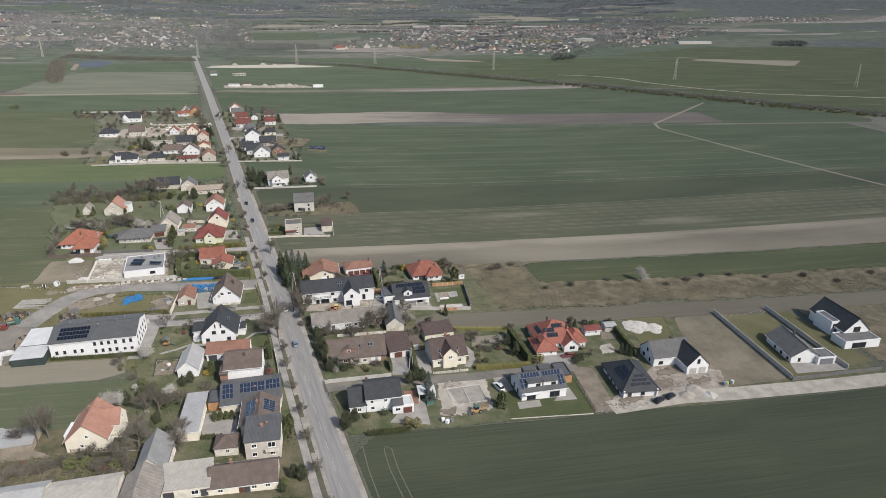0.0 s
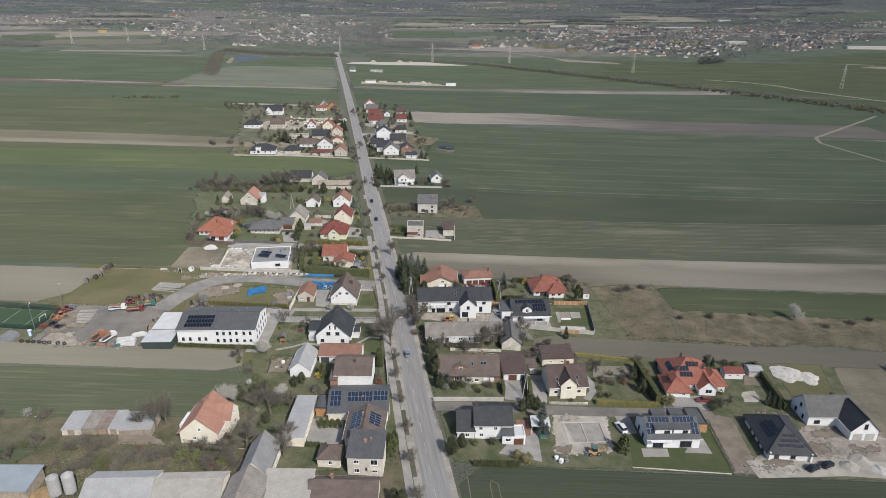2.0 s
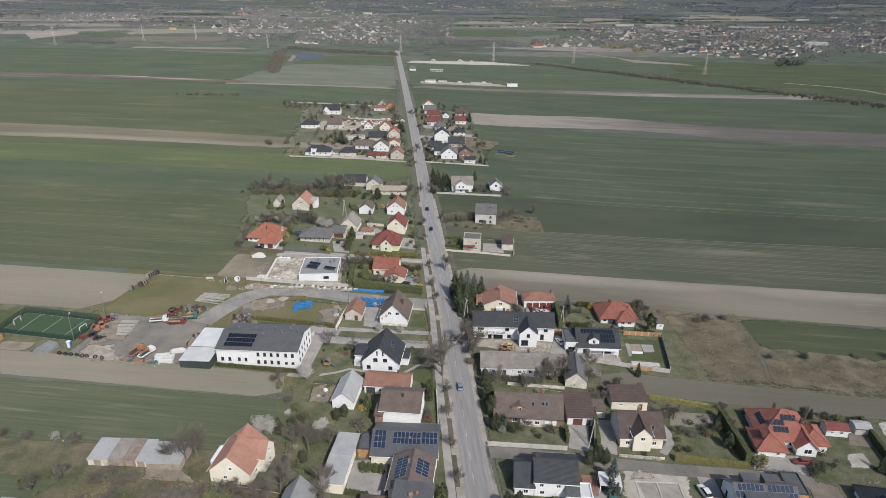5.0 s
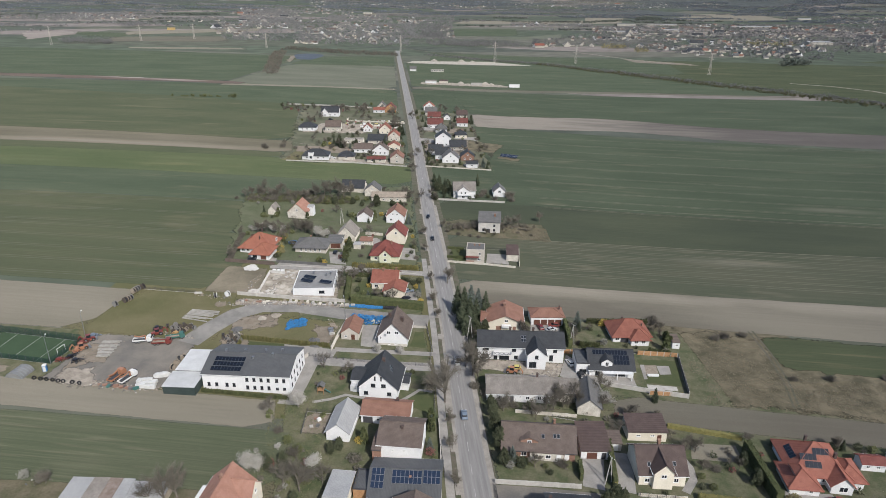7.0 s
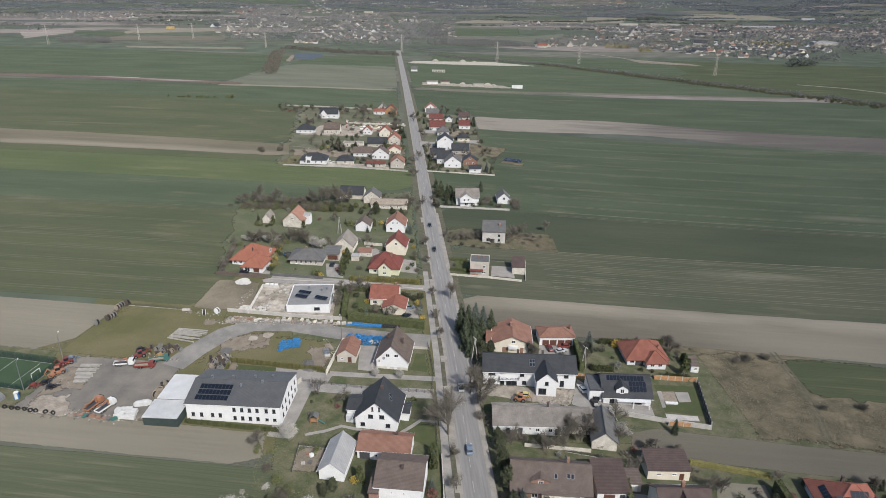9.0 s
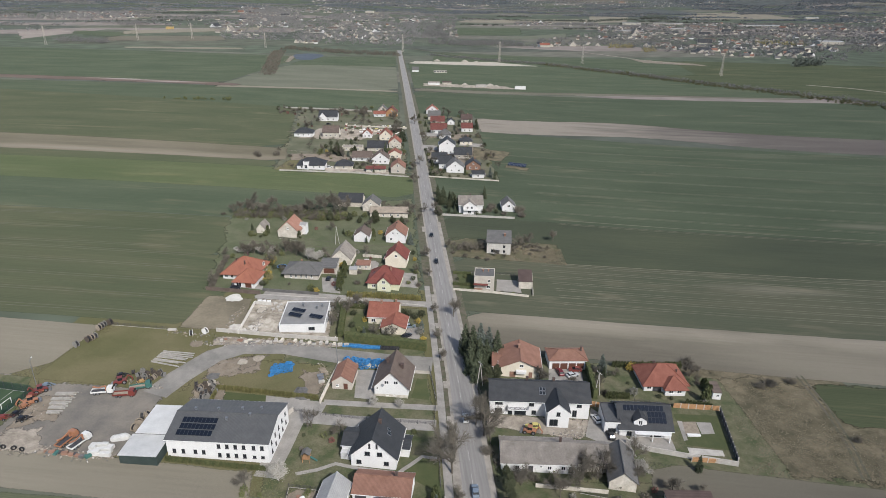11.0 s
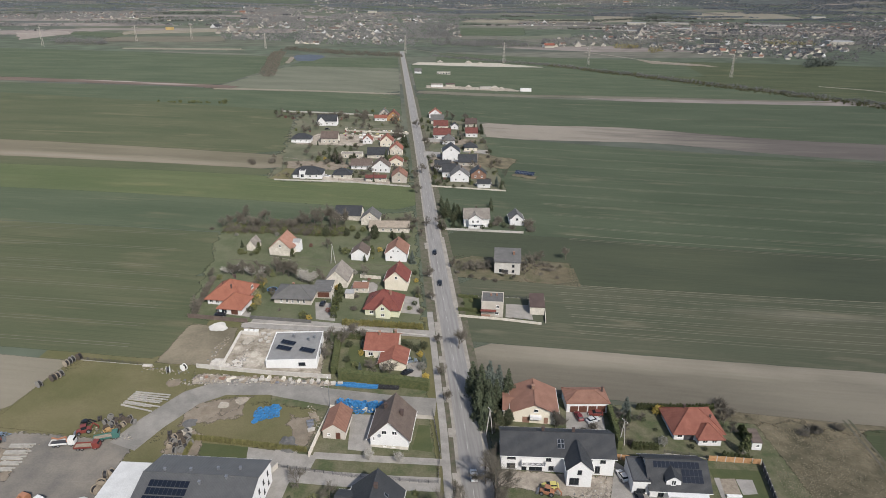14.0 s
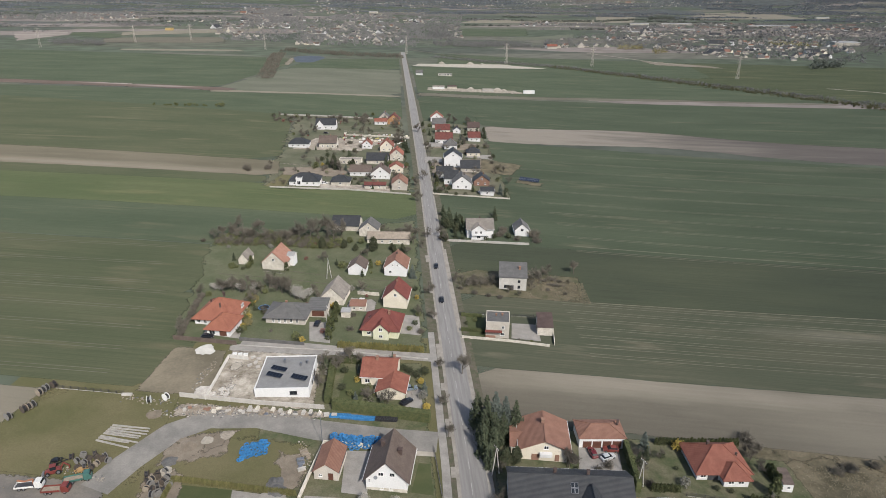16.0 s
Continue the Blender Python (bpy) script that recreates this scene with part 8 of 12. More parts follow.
thicket("railway_scrub", "long belt of bare scrub along the railway", [(60, 1345), (180, 1270), (262, 1228), (372, 1084), (458, 965), (556, 823), (637, 682), (675, 604), (740, 495), (860, 310)], 26, 3.8, "hazed_wood", 0.085, 0.45, long=1.8)
thicket("railway_scrub", "greenish scrub along the railway", [(256, 1222), (362, 1074), (446, 955), (540, 811), (620, 670), (660, 592), (724, 483), (850, 295)], 30, 3.4, "weed", 0.035, 0.6)
thicket("pond_woods", "bare trees round the pond", [(-182, 985), (-190, 1060), (-206, 1200), (-216, 1330)], 22, 7, "twig", 0.06, 0.5, long=2.5)
thicket("pond_woods", "bare tree belt beyond the pond", [(-215, 1390), (-120, 1340), (-60, 1325), (4, 1330)], 60, 7, "twig", 0.035, 0.6, long=2.0)
BACK = [(-104, 410), (-88, 409), (-72, 408), (-56, 406), (-44, 407)]
thicket("garden_thicket", "grey-brown thicket of bare bushes behind the gardens", BACK, 13, 3.6, "twig", 0.2, 0.12, long=7.0, many=9)
thicket("garden_thicket", "olive undergrowth of the thicket", BACK, 14, 2.6, "fresh", 0.24, 0.24, long=2.0, many=5)
thicket("garden_thicket", "dull weeds under the thicket", BACK, 15, 1.8, "weed", 0.22, 0.26, long=2.0, many=5)
thicket("garden_thicket", "pale willow scrub in the thicket", [(-105, 411), (-92, 413), (-80, 413)], 10, 3.4, "grey_leaf", 0.07, 0.16, long=2.0, many=8)
thicket("garden_thicket", "bare brambles before the old gardens", [(-100, 160), (-84, 158), (-70, 155), (-58, 152)], 7, 2.2, "twig", 0.06, 0.1, long=9.0, many=9)
thicket("garden_thicket", "olive brambles before the old gardens", [(-98, 156), (-80, 153), (-60, 148)], 6, 2.0, "fresh", 0.06, 0.25, long=2.0, many=4)
thicket("garden_thicket", "bare brambles round the unfinished house", [(7, 364), (16, 362), (24, 360)], 8, 3.8, "twig", 0.24, 0.1, long=9.0, many=9)
thicket("garden_thicket", "bare brambles round the unfinished house", [(37, 366), (44, 364), (54, 361)], 8, 4.2, "twig", 0.2, 0.12, long=9.0, many=9)
thicket("garden_thicket", "bare bushes behind the farm", [(-18, 420), (-10, 418)], 6, 3.4, "twig", 0.2, 0.12, long=9.0, many=9)
thicket("field_scrub", "line of low bushes in the field", [(-262, 782), (-205, 775), (-180, 772)], 6, 4.0, "fresh", 0.05, 0.6)

M["ochre"] = surf("ochre_cladding", (0.425, 0.306, 0.120), (0.476, 0.357, 0.168), 0.4, 5.0, 0.7, 0.1)


# ---- far towns and woods ----
def far_town(name, label, quads, seed):
    """Small gabled houses of a far town, too many to count, in one mesh, with their roofs in several colours."""
    r = random.Random(seed)
    mats = [M[k] for k in ("white", "cream", "old_wall", "grey_wall", "pale_red", "brown_roof", "slate", "anthracite", "red_roof", "old_roof", "metal_roof")]
    v, f, idx = [], [], []
    for (a, b, c, d), count in quads:
        for k in range(count):
            s, t = r.random(), r.random()
            x = (a[0] * (1 - s) + b[0] * s) * (1 - t) + (d[0] * (1 - s) + c[0] * s) * t
            y = (a[1] * (1 - s) + b[1] * s) * (1 - t) + (d[1] * (1 - s) + c[1] * s) * t
            if noise.noise((x * 0.006, y * 0.006, 5.0)) < -0.06:
                continue
            w, l, he = r.uniform(4.2, 6.2), r.uniform(5, 8.0), r.uniform(1.8, 3.2)
            if r.random() < 0.05:
                w, l = w * 2, l * 3
            hr = he + w * r.uniform(0.45, 0.85)
            ang = radians(-10 + r.choice((0, 90)) + r.gauss(0, 12))
            ca, sa, z = math.cos(ang), math.sin(ang), gz(x, y)
            i = len(v)
            o = 0.5
            for px, py, pz in ((-w, -l, -1), (w, -l, -1), (w, l, -1), (-w, l, -1), (-w, -l, he), (w, -l, he), (w, l, he), (-w, l, he), (0, -l, hr), (0, l, hr)):
                v.append((x + px / 2 * 1.6 * ca - py / 2 * 1.6 * sa, y + px / 2 * 1.6 * sa + py / 2 * 1.6 * ca, z + pz))
            f += [(i, i + 1, i + 5, i + 8, i + 4), (i + 2, i + 3, i + 7, i + 9, i + 6), (i + 1, i + 2, i + 6, i + 5), (i + 3, i, i + 4, i + 7), (i + 4, i + 8, i + 9, i + 7), (i + 8, i + 5, i + 6, i + 9)]
            # mostly dull plasters: the wall colours imitate white houses greyed by haze
            wall = r.choice((0, 1, 2, 2, 3, 3, 3))
            roof = r.choice((4, 5, 5, 5, 6, 6, 6, 7, 7, 7, 9))
            idx += [wall] * 4 + [roof] * 2
    me = link_mesh(name, v, f, mats)
    me.polygons.foreach_set("material_index", idx)
    tagged(new(name, me), label, "town", kind="stuff")


def scatter_woods(name, label, quads, height, mat, size, seed):
    r = np.random.default_rng(seed)
    pts = []
    for (a, b, c, d), count in quads:
        for k in range(count):
            s, t = r.random(), r.random()
            x = (a[0] * (1 - s) + b[0] * s) * (1 - t) + (d[0] * (1 - s) + c[0] * s) * t
            y = (a[1] * (1 - s) + b[1] * s) * (1 - t) + (d[1] * (1 - s) + c[1] * s) * t
            hh = height * r.uniform(0.6, 1.3)
            pts.append(r.normal(size=(20, 3)) * (hh * 0.34, hh * 0.34, hh * 0.24) + (x, y, gz(x, y) + hh * 0.5))
    tagged(new(name, cloud(name, np.concatenate(pts), size, mat, 2.2, 0.4)), label, "woods", kind="stuff")


TOWN_EAST = [(((489, 1627), (629, 1409), (1209, 2661), (770, 2508)), 330), (((629, 1409), (861, 1262), (1859, 2706), (1232, 2712)), 520), (((946, 1385), (1300, 1532), (1988, 2339), (1786, 2600)), 330),
             (((1485, 1749), (1846, 1855), (2146, 2156), (1883, 2215)), 60), (((332, 1589), (489, 1627), (655, 2148), (376, 1779)), 40), (((1935, 2816), (2598, 2555), (2978, 2934), (2266, 3297)), 210), (((2633, 2590), (3122, 2434), (3421, 2674), (3112, 2940)), 110)]
TOWN_NORTH = [(((-217, 1508), (43, 1531), (105, 2645), (-295, 2221)), 190), (((-285, 2422), (25, 2604), (-4, 3350), (-246, 3082)), 120), (((-383, 1600), (-240, 1560), (-300, 2400), (-600, 2354)), 60), (((-448, 2137), (-263, 2106), (-391, 3181), (-618, 2958)), 110), (((-538, 2530), (-366, 2428), (-527, 3876), (-806, 3942)), 170), (((60, 1750), (160, 1750), (330, 3300), (30, 3100)), 90), (((-700, 3100), (-160, 3300), (-161, 3990), (-767, 3702)), 120)]
TOWN_WEST = [(((-1186, 2434), (-908, 2621), (-1139, 3286), (-1442, 2997)), 170), (((-1331, 2505), (-1225, 2512), (-1435, 2938), (-1529, 2872)), 40), (((-789, 2382), (-575, 2474), (-660, 2841), (-885, 2670)), 40), (((455, 2488), (770, 2508), (828, 2688), (507, 2751)), 50)]
TOWN_FAR = [(((-434, 3973), (682, 4156), (767, 4630), (-477, 4456)), 130), (((766, 4230), (2065, 3977), (2209, 4254), (842, 4621)), 80)]
far_town("far_town", "far town of small gabled houses east of the railway", TOWN_EAST, 1)
far_town("far_town", "far town of small gabled houses at the road's end", TOWN_NORTH, 2)
far_town("far_town", "far village of small gabled houses", TOWN_WEST, 3)
far_town("far_town", "distant scattered houses before the woods", TOWN_FAR, 4)
scatter_woods("town_trees", "bare trees between the houses of the far town", [(q, n * 3) for q, n in TOWN_EAST], 7, "hazed_wood", 1.4, 11)
scatter_woods("town_trees", "bare trees between the houses of the far town", [(q, n * 6) for q, n in TOWN_NORTH + TOWN_WEST + TOWN_FAR], 7, "hazed_wood", 1.5, 12)
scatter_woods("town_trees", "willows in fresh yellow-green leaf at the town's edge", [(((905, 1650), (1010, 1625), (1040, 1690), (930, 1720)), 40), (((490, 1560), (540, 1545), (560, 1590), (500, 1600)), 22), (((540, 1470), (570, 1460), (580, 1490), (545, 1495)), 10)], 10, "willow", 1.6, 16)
scatter_woods("distant_woods", "bare woods behind the railway", [(((60, 1560), (330, 1560), (290, 1680), (100, 1700)), 200), (((85, 1825), (145, 1850), (160, 2000), (90, 1980)), 90), (((110, 2100), (190, 2100), (230, 2500), (60, 2500)), 110), (((-700, 1500), (-580, 1460), (-590, 1500), (-690, 1545)), 60), (((-845, 2165), (-756, 2070), (-700, 2160), (-800, 2260)), 60)], 13, "hazed_wood", 1.6, 13)
scatter_woods("distant_woods", "dark pine copse among the fields", [(((1540, 1357), (1620, 1328), (1680, 1400), (1600, 1430)), 130), (((700, 1178), (755, 1186), (795, 1240), (740, 1236)), 45), (((1200, 3145), (1320, 3160), (1340, 3240), (1210, 3220)), 90)], 12, "hazed_pine", 2.0, 14)


def wood_belts(name, label, count, mat, r0, r1, seed):
    """Long thin belts of far trees between the fields, thicker and denser towards the hills."""
    r = np.random.default_rng(seed)
    pts = []
    for k in range(count):
        d, a = r.uniform(r0, r1), r.uniform(-0.66, 0.72)
        cx, cy, turn = -20 + d * math.sin(a), 60 + d * math.cos(a), r.normal(-0.15, 0.25) - a * 0.4
        length, depth = r.uniform(90, 520), r.uniform(12, 30) + max(d - 2600, 0) * r.uniform(0.0, 0.05)
        n = int(length * depth / 230) + 6
        for j in range(min(n, 130)):
            u, w = r.uniform(-0.5, 0.5) * length, r.uniform(-0.5, 0.5) * depth
            x, y = cx + u * math.cos(turn) - w * math.sin(turn), cy + u * math.sin(turn) + w * math.cos(turn)
            hh = r.uniform(5, 12)
            pts.append(r.normal(size=(9, 3)) * (hh * 0.5, hh * 0.5, hh * 0.14) + (x, y, gz(x, y) + hh * 0.35))
    tagged(new(name, cloud(name, np.concatenate(pts), 4.2, mat, 1.5, 0.4)), label, "woods", kind="stuff")


wood_belts("distant_woods", "long belts of bare woods between far fields", 46, "hazed_wood", 2050, 3400, 31)
wood_belts("distant_woods", "dark belts of pine woods between far fields", 22, "hazed_pine", 2300, 3400, 32)
wood_belts("distant_woods", "deep bare woods on the far hills", 90, "hazed_wood", 3300, 5100, 33)
wood_belts("distant_woods", "pine woods on the far hills, paled by haze", 190, "hazed_hill", 3400, 5200, 34)
for mx, my, w, d, he in ((758, 2125, 75, 14, 5), (1119, 1695, 60, 46, 7), (1085, 2610, 110, 18, 6), (1380, 1512, 105, 22, 6), (968, 2256, 50, 16, 5), (940, 2614, 70, 16, 6), (1377, 2470, 150, 24, 6), (2010, 3115, 60, 20, 7), (-90, 3420, 40, 18, 8)):
    house("large pale industrial hall in the far town", mx, my, -10, w, d, he, he + 1.5, "s", "old_wall", "metal_roof", 0.4, name="industrial_hall", category="hall", ridge_caps=False)
house("white house with a reddish barn behind it", 349, 1590, -8, 22, 14, 5, 9, "s", "old_wall", "red_roof", 0.5)
house("wide yellow hall beside the railway line", -606, 1965, -8, 19, 10, 6, 6.4, "f", "ochre", "old_roof", name="industrial_hall", category="hall")

# pond, sand pit, railway, tracks
v = [(-156 + 24 * math.cos(a) * (1 + 0.18 * math.sin(3 * a)), 1240 + 62 * math.sin(a) * (1 + 0.12 * math.cos(2 * a))) for a in [k * math.pi / 16 for k in range(32)]]
tagged(new("pond_water", link_mesh("pond_water", [(x, y, gz(x, y) + 0.35) for x, y in v], [tuple(range(32))], M["water"])), "still grey-blue pond water", "pond", kind="structure")
patch("sand_bank", "pale sandy bank of the pond", "sand", (-184, 1150), (-172, 1140), (-176, 1250), (-188, 1255), "dirt", 0.3, 10, 5)
patch("bare_land", "sandy stripped building land beside the railway", "sand", (16, 1182), (250, 1186), (170, 1246), (30, 1222), "sand", 0.25, 12, 3)
patch("bare_land", "bare sand pit beyond the railway", "sand", (455, 1250), (560, 1195), (545, 1240), (450, 1325), "dirt", 0.25, 12, 5)
ribbon("railway", "railway embankment with brown ballast", "railway", [(20, 1480), (180, 1272), (259, 1226), (366, 1079), (451, 959), (548, 817), (629, 675), (666, 597), (730, 488), (858, 300)], 5, "soil_dark", 0.7, 20)
ribbon("field_track", "pale sandy field track", "track", [(580, 960), (625, 925), (652, 880), (655, 830), (690, 736), (736, 667), (868, 582), (1100, 450)], 5, "gravel", 0.35, 20)
ribbon("field_track", "pale sandy track to the sand pit", "track", [(395, 1470), (430, 1400), (470, 1300), (520, 1230)], 4, "gravel", 0.35, 20)
ribbon("field_track", "worn dirt path across the wheat", "track", [(437, 285), (428, 400), (424, 515), (437, 537), (594, 633)], 3.4, "soil", 0.3, 12)


def pylon(x, y, h, rot):
    """A lattice power pylon with three pairs of arms."""
    top = thing("power_pylon", "pale steel lattice power pylon in a field", "pylon", x, y, rot, "power pylons")
    b = h * 0.055
    legs = [((sx * b, sy * b, -0.5), (sx * b * 0.16, sy * b * 0.16, h)) for sx in (-1, 1) for sy in (-1, 1)]
    for leg in legs:
        part("leg", bars("leg", [leg], 0.13, M["grey_wall"]), top)
    brace = []
    for k in range(7):
        z0, z1 = h * k / 7, h * (k + 1) / 7
        w0, w1 = b * (1 - 0.84 * k / 7), b * (1 - 0.84 * (k + 1) / 7)
        for s in (-1, 1):
            brace += [((-w0, s * w0, z0), (w1, s * w1, z1)), ((w0, s * w0, z0), (-w1, s * w1, z1)), ((s * w0, -w0, z0), (s * w1, w1, z1))]
    for k, bar in enumerate(brace):
        part("brace", cached(("brace", h, k), lambda: bars("brace", [bar], 0.06, M["grey_wall"])), top)
    for z, r in ((0.72, 5.0), (0.82, 6.2), (0.92, 4.4)):
        part("crossarm", bars("crossarm", [((-r, 0, h * z), (r, 0, h * z)), ((-r, 0, h * z), (0, 0, h * z + 1.4)), ((r, 0, h * z), (0, 0, h * z + 1.4))], 0.09, M["grey_wall"]), top)


for x, y, h in ((183, 1243, 36), (332, 1231, 34), (506, 1063, 34), (727, 840, 34), (935, 677, 34), (-254, 1398, 28), (-451, 1612, 34), (-548, 1552, 34), (-682, 1437, 36), (14, 1380, 34)):
    pylon(x, y, h, 25)

# works and yards far along the road
house("white house behind a long white fence", 24, 1072, -3, 10, 8, 3, 7, "s", "white", "slate", 0.4)
house("long low white building with many panes", 62, 1070, -3, 20, 7, 3, 3.4, "f", "old_wall", "slate", wins=row("f", 1, 3, 1.6, -8, -4, 0, 4, 8), name="workshop", category="shed")
house("low white depot building", 42, 935, -3, 15, 6, 3, 4, "s", "white", "old_roof", 0.3, name="depot", category="shed")
house("grey depot shed by the road", 60, 942, -3, 12, 6, 3, 4, "s", "old_wall", "dark_brown", 0.3, name="depot", category="shed")
house("low concrete store with an open front", 104, 925, -3, 14, 6, 2.8, 3.2, "f", "concrete", "old_roof", name="depot", category="shed")
house("big white box trailer at the edge of a field", 154, 913, -3, 14, 3.4, 3.6, 3.8, "f", "white", "white_roof", name="box_trailer", category="trailer")
patch("yard", "sandy depot yard beside the road", "yard", (26, 918), (150, 908), (140, 935), (28, 948), "gravel", 0.3, 10, 3)
for x, y, r in ((84, 940, 5), (118, 938, 6), (126, 934, 4), (92, 926, 4), (70, 1238, 6), (120, 1240, 7), (140, 1236, 5)):
    v, f = [(0, 0, r * 0.5)], []
    for ring, (q, z) in enumerate(((0.4, 0.36), (0.75, 0.14), (1.05, -0.1))):
        for k in range(10):
            a = k * math.pi / 5
            g = 1 + 0.25 * noise.noise((x + k, y, ring))
            v.append((r * q * g * math.cos(a), r * q * g * math.sin(a), r * z))
    f = [(0, k + 1, (k + 1) % 10 + 1) for k in range(10)] + [(1 + 10 * j + k, 11 + 10 * j + k, 11 + 10 * j + (k + 1) % 10, 1 + 10 * j + (k + 1) % 10) for j in (0, 1) for k in range(10)]
    ob = new("sand_mound", link_mesh("sand_mound", v, f, M["sand"], True))
    ob.matrix_basis = pose(x, y, gz(x, y) + 0.3)
    tagged(ob, "heap of pale sand in the depot yard", "heap", "sand heaps")


# ---- builders for yards, fences, vehicles and goods ----
def gravel_lane(points, width):
    ribbon("gravel_lane", "pale sandy gravel lane beside the field", "lane", points + [(260, 96), (420, 62)], width, "sand", 0.13, 4.0)


def run(points, step):
    """Posts along a line: place, heading and the length to the next one."""
    out = []
    for (x0, y0), (x1, y1) in zip(points, points[1:]):
        l = math.dist((x0, y0), (x1, y1))
        n = max(1, round(l / step))
        for i in range(n):
            out.append((x0 + (x1 - x0) * i / n, y0 + (y1 - y0) * i / n, math.degrees(math.atan2(y1 - y0, x1 - x0)), l / n))
    return out


def wall_line(points, h, thick, mat, label, panel):
    x, y = points[0]
    top = thing("garden_wall", label, "wall", x, y)
    b = top.matrix_basis.translation
    me = cached(("panel", h, thick, mat), lambda: boxes("panel", [(0.06, -thick / 2, -0.6, 0.94, thick / 2, h), (0.06, -thick / 2 - 0.03, h + 0.002, 0.94, thick / 2 + 0.03, h + 0.07)], M[mat]))
    po = cached(("post", h, thick, mat), lambda: boxes("post", [(-thick / 2 - 0.05, -thick / 2 - 0.05, -0.6, thick / 2 + 0.05, thick / 2 + 0.05, h + 0.14)], M["concrete" if mat in ("dark_trim", "wood", "grey_wall") else mat]))
    for X, Y, a, l in run(points, panel):
        part("panel", me, top, at=pose(X - b.x, Y - b.y, gz(X, Y) - b.z, 0, 0, a) @ Matrix.Diagonal((l, 1, 1, 1)))
        part("post", po, top, at=pose(X - b.x, Y - b.y, gz(X, Y) - b.z, 0, 0, a))


def fence_line(points, h, label):
    x, y = points[0]
    top = thing("fence", label, "fence", x, y)
    b = top.matrix_basis.translation
    def net():
        items = [((0, 0, z), (1, 0, z)) for z in (0.12, h * 0.5, h - 0.06)] + [((k / 9, 0, 0.1), (k / 9, 0, h - 0.06)) for k in range(10)]
        return bars("mesh_panel", items, 0.009, M["dark_trim"])
    me = cached(("net", h), net)
    pl = cached("fence_plinth", lambda: boxes("plinth", [(0, -0.05, -0.4, 1, 0.05, 0.12)], M["concrete"]))
    po = cached(("fpost", h), lambda: boxes("post", [(-0.06, -0.06, -0.5, 0.06, 0.06, h + 0.1)], M["dark_trim"]))
    for X, Y, a, l in run(points, 2.4):
        m = pose(X - b.x, Y - b.y, gz(X, Y) - b.z, 0, 0, a)
        part("mesh_panel", me, top, at=m @ Matrix.Diagonal((l, 1, 1, 1)))
        part("plinth", pl, top, at=m @ Matrix.Diagonal((l, 1, 1, 1)))
        part("post", po, top, at=m)


def paintwork(name, c, rough=0.3):
    m = surf(name, c, tuple(k * 1.1 for k in c), 1.0, 3.0, rough, 0.0)
    m.node_tree.nodes["Principled BSDF"].inputs["Coat Weight"].default_value = 0.4
    return m


M.update(
    car_white=paintwork("white_paint", (0.58, 0.58, 0.565)), car_black=paintwork("black_paint", (0.015, 0.016, 0.02)), car_red=paintwork("red_paint", (0.168, 0.043, 0.036)), car_dark_red=paintwork("dark_red_paint", (0.13, 0.02, 0.025)),
    car_silver=paintwork("silver_paint", (0.42, 0.43, 0.44)), car_blue=paintwork("grey_blue_paint", (0.16, 0.2, 0.25)), car_orange=paintwork("orange_paint", (0.309, 0.149, 0.086), 0.5), car_green=paintwork("green_paint", (0.054, 0.136, 0.119), 0.5),
    car_yellow=paintwork("yellow_paint", (0.480, 0.425, 0.144), 0.4), car_sand=paintwork("earth_yellow_paint", (0.34, 0.22, 0.1), 0.5),
    rubber=surf("black_rubber", (0.018, 0.018, 0.018), (0.03, 0.03, 0.03), 1.0, 6.0, 0.85, 0.2),
    coil_blue=surf("blue_plastic_pipe", (0.030, 0.139, 0.312), (0.050, 0.197, 0.406), 0.8, 5.0, 0.45, 0.2, vary=0.2),
    coil_black=surf("black_plastic_pipe", (0.02, 0.02, 0.022), (0.035, 0.035, 0.037), 0.8, 5.0, 0.5, 0.2),
    net=surf("dark_green_netting", (0.02, 0.045, 0.035), (0.03, 0.06, 0.045), 0.5, 5.0, 0.9, 0.2),
    tarp=surf("white_plastic_sheet", (0.48, 0.48, 0.465), (0.58, 0.58, 0.565), 0.6, 4.0, 0.5, 0.4),
    blue_tarp=surf("blue_tarpaulin", (0.05, 0.16, 0.36), (0.08, 0.22, 0.45), 0.6, 4.0, 0.5, 0.3),
)


def ring(name, r, t, mat, sides=16, cuts=6):
    v, f = [], []
    for i in range(sides):
        a = 2 * math.pi * i / sides
        for j in range(cuts):
            b = 2 * math.pi * j / cuts
            q = r + t * math.cos(b)
            v.append((q * math.cos(a), q * math.sin(a), t * math.sin(b)))
    f = [(i * cuts + j, (i + 1) % sides * cuts + j, (i + 1) % sides * cuts + (j + 1) % cuts, i * cuts + (j + 1) % cuts) for i in range(sides) for j in range(cuts)]
    return link_mesh(name, v, f, M[mat], True)


def disc(name, r, h, mat, sides=16, hole=0.0):
    v = [(r * math.cos(2 * math.pi * i / sides), r * math.sin(2 * math.pi * i / sides), z) for z in (-h / 2, h / 2) for i in range(sides)]
    f = [tuple(range(sides - 1, -1, -1)), tuple(range(sides, 2 * sides))] + [(i, (i + 1) % sides, sides + (i + 1) % sides, sides + i) for i in range(sides)]
    return link_mesh(name, v, f, M[mat])


def wheel(parent, x, y, r, w=0.24):
    wh = part("wheel", cached(("wheel", r, w), lambda: disc("wheel", r, w, "rubber", 14)), parent, at=pose(x, y, r, 90, 0, 0))
    part("rim", cached(("rim", r, w), lambda: disc("rim", r * 0.58, w + 0.03, "solar_frame", 10)), wh)


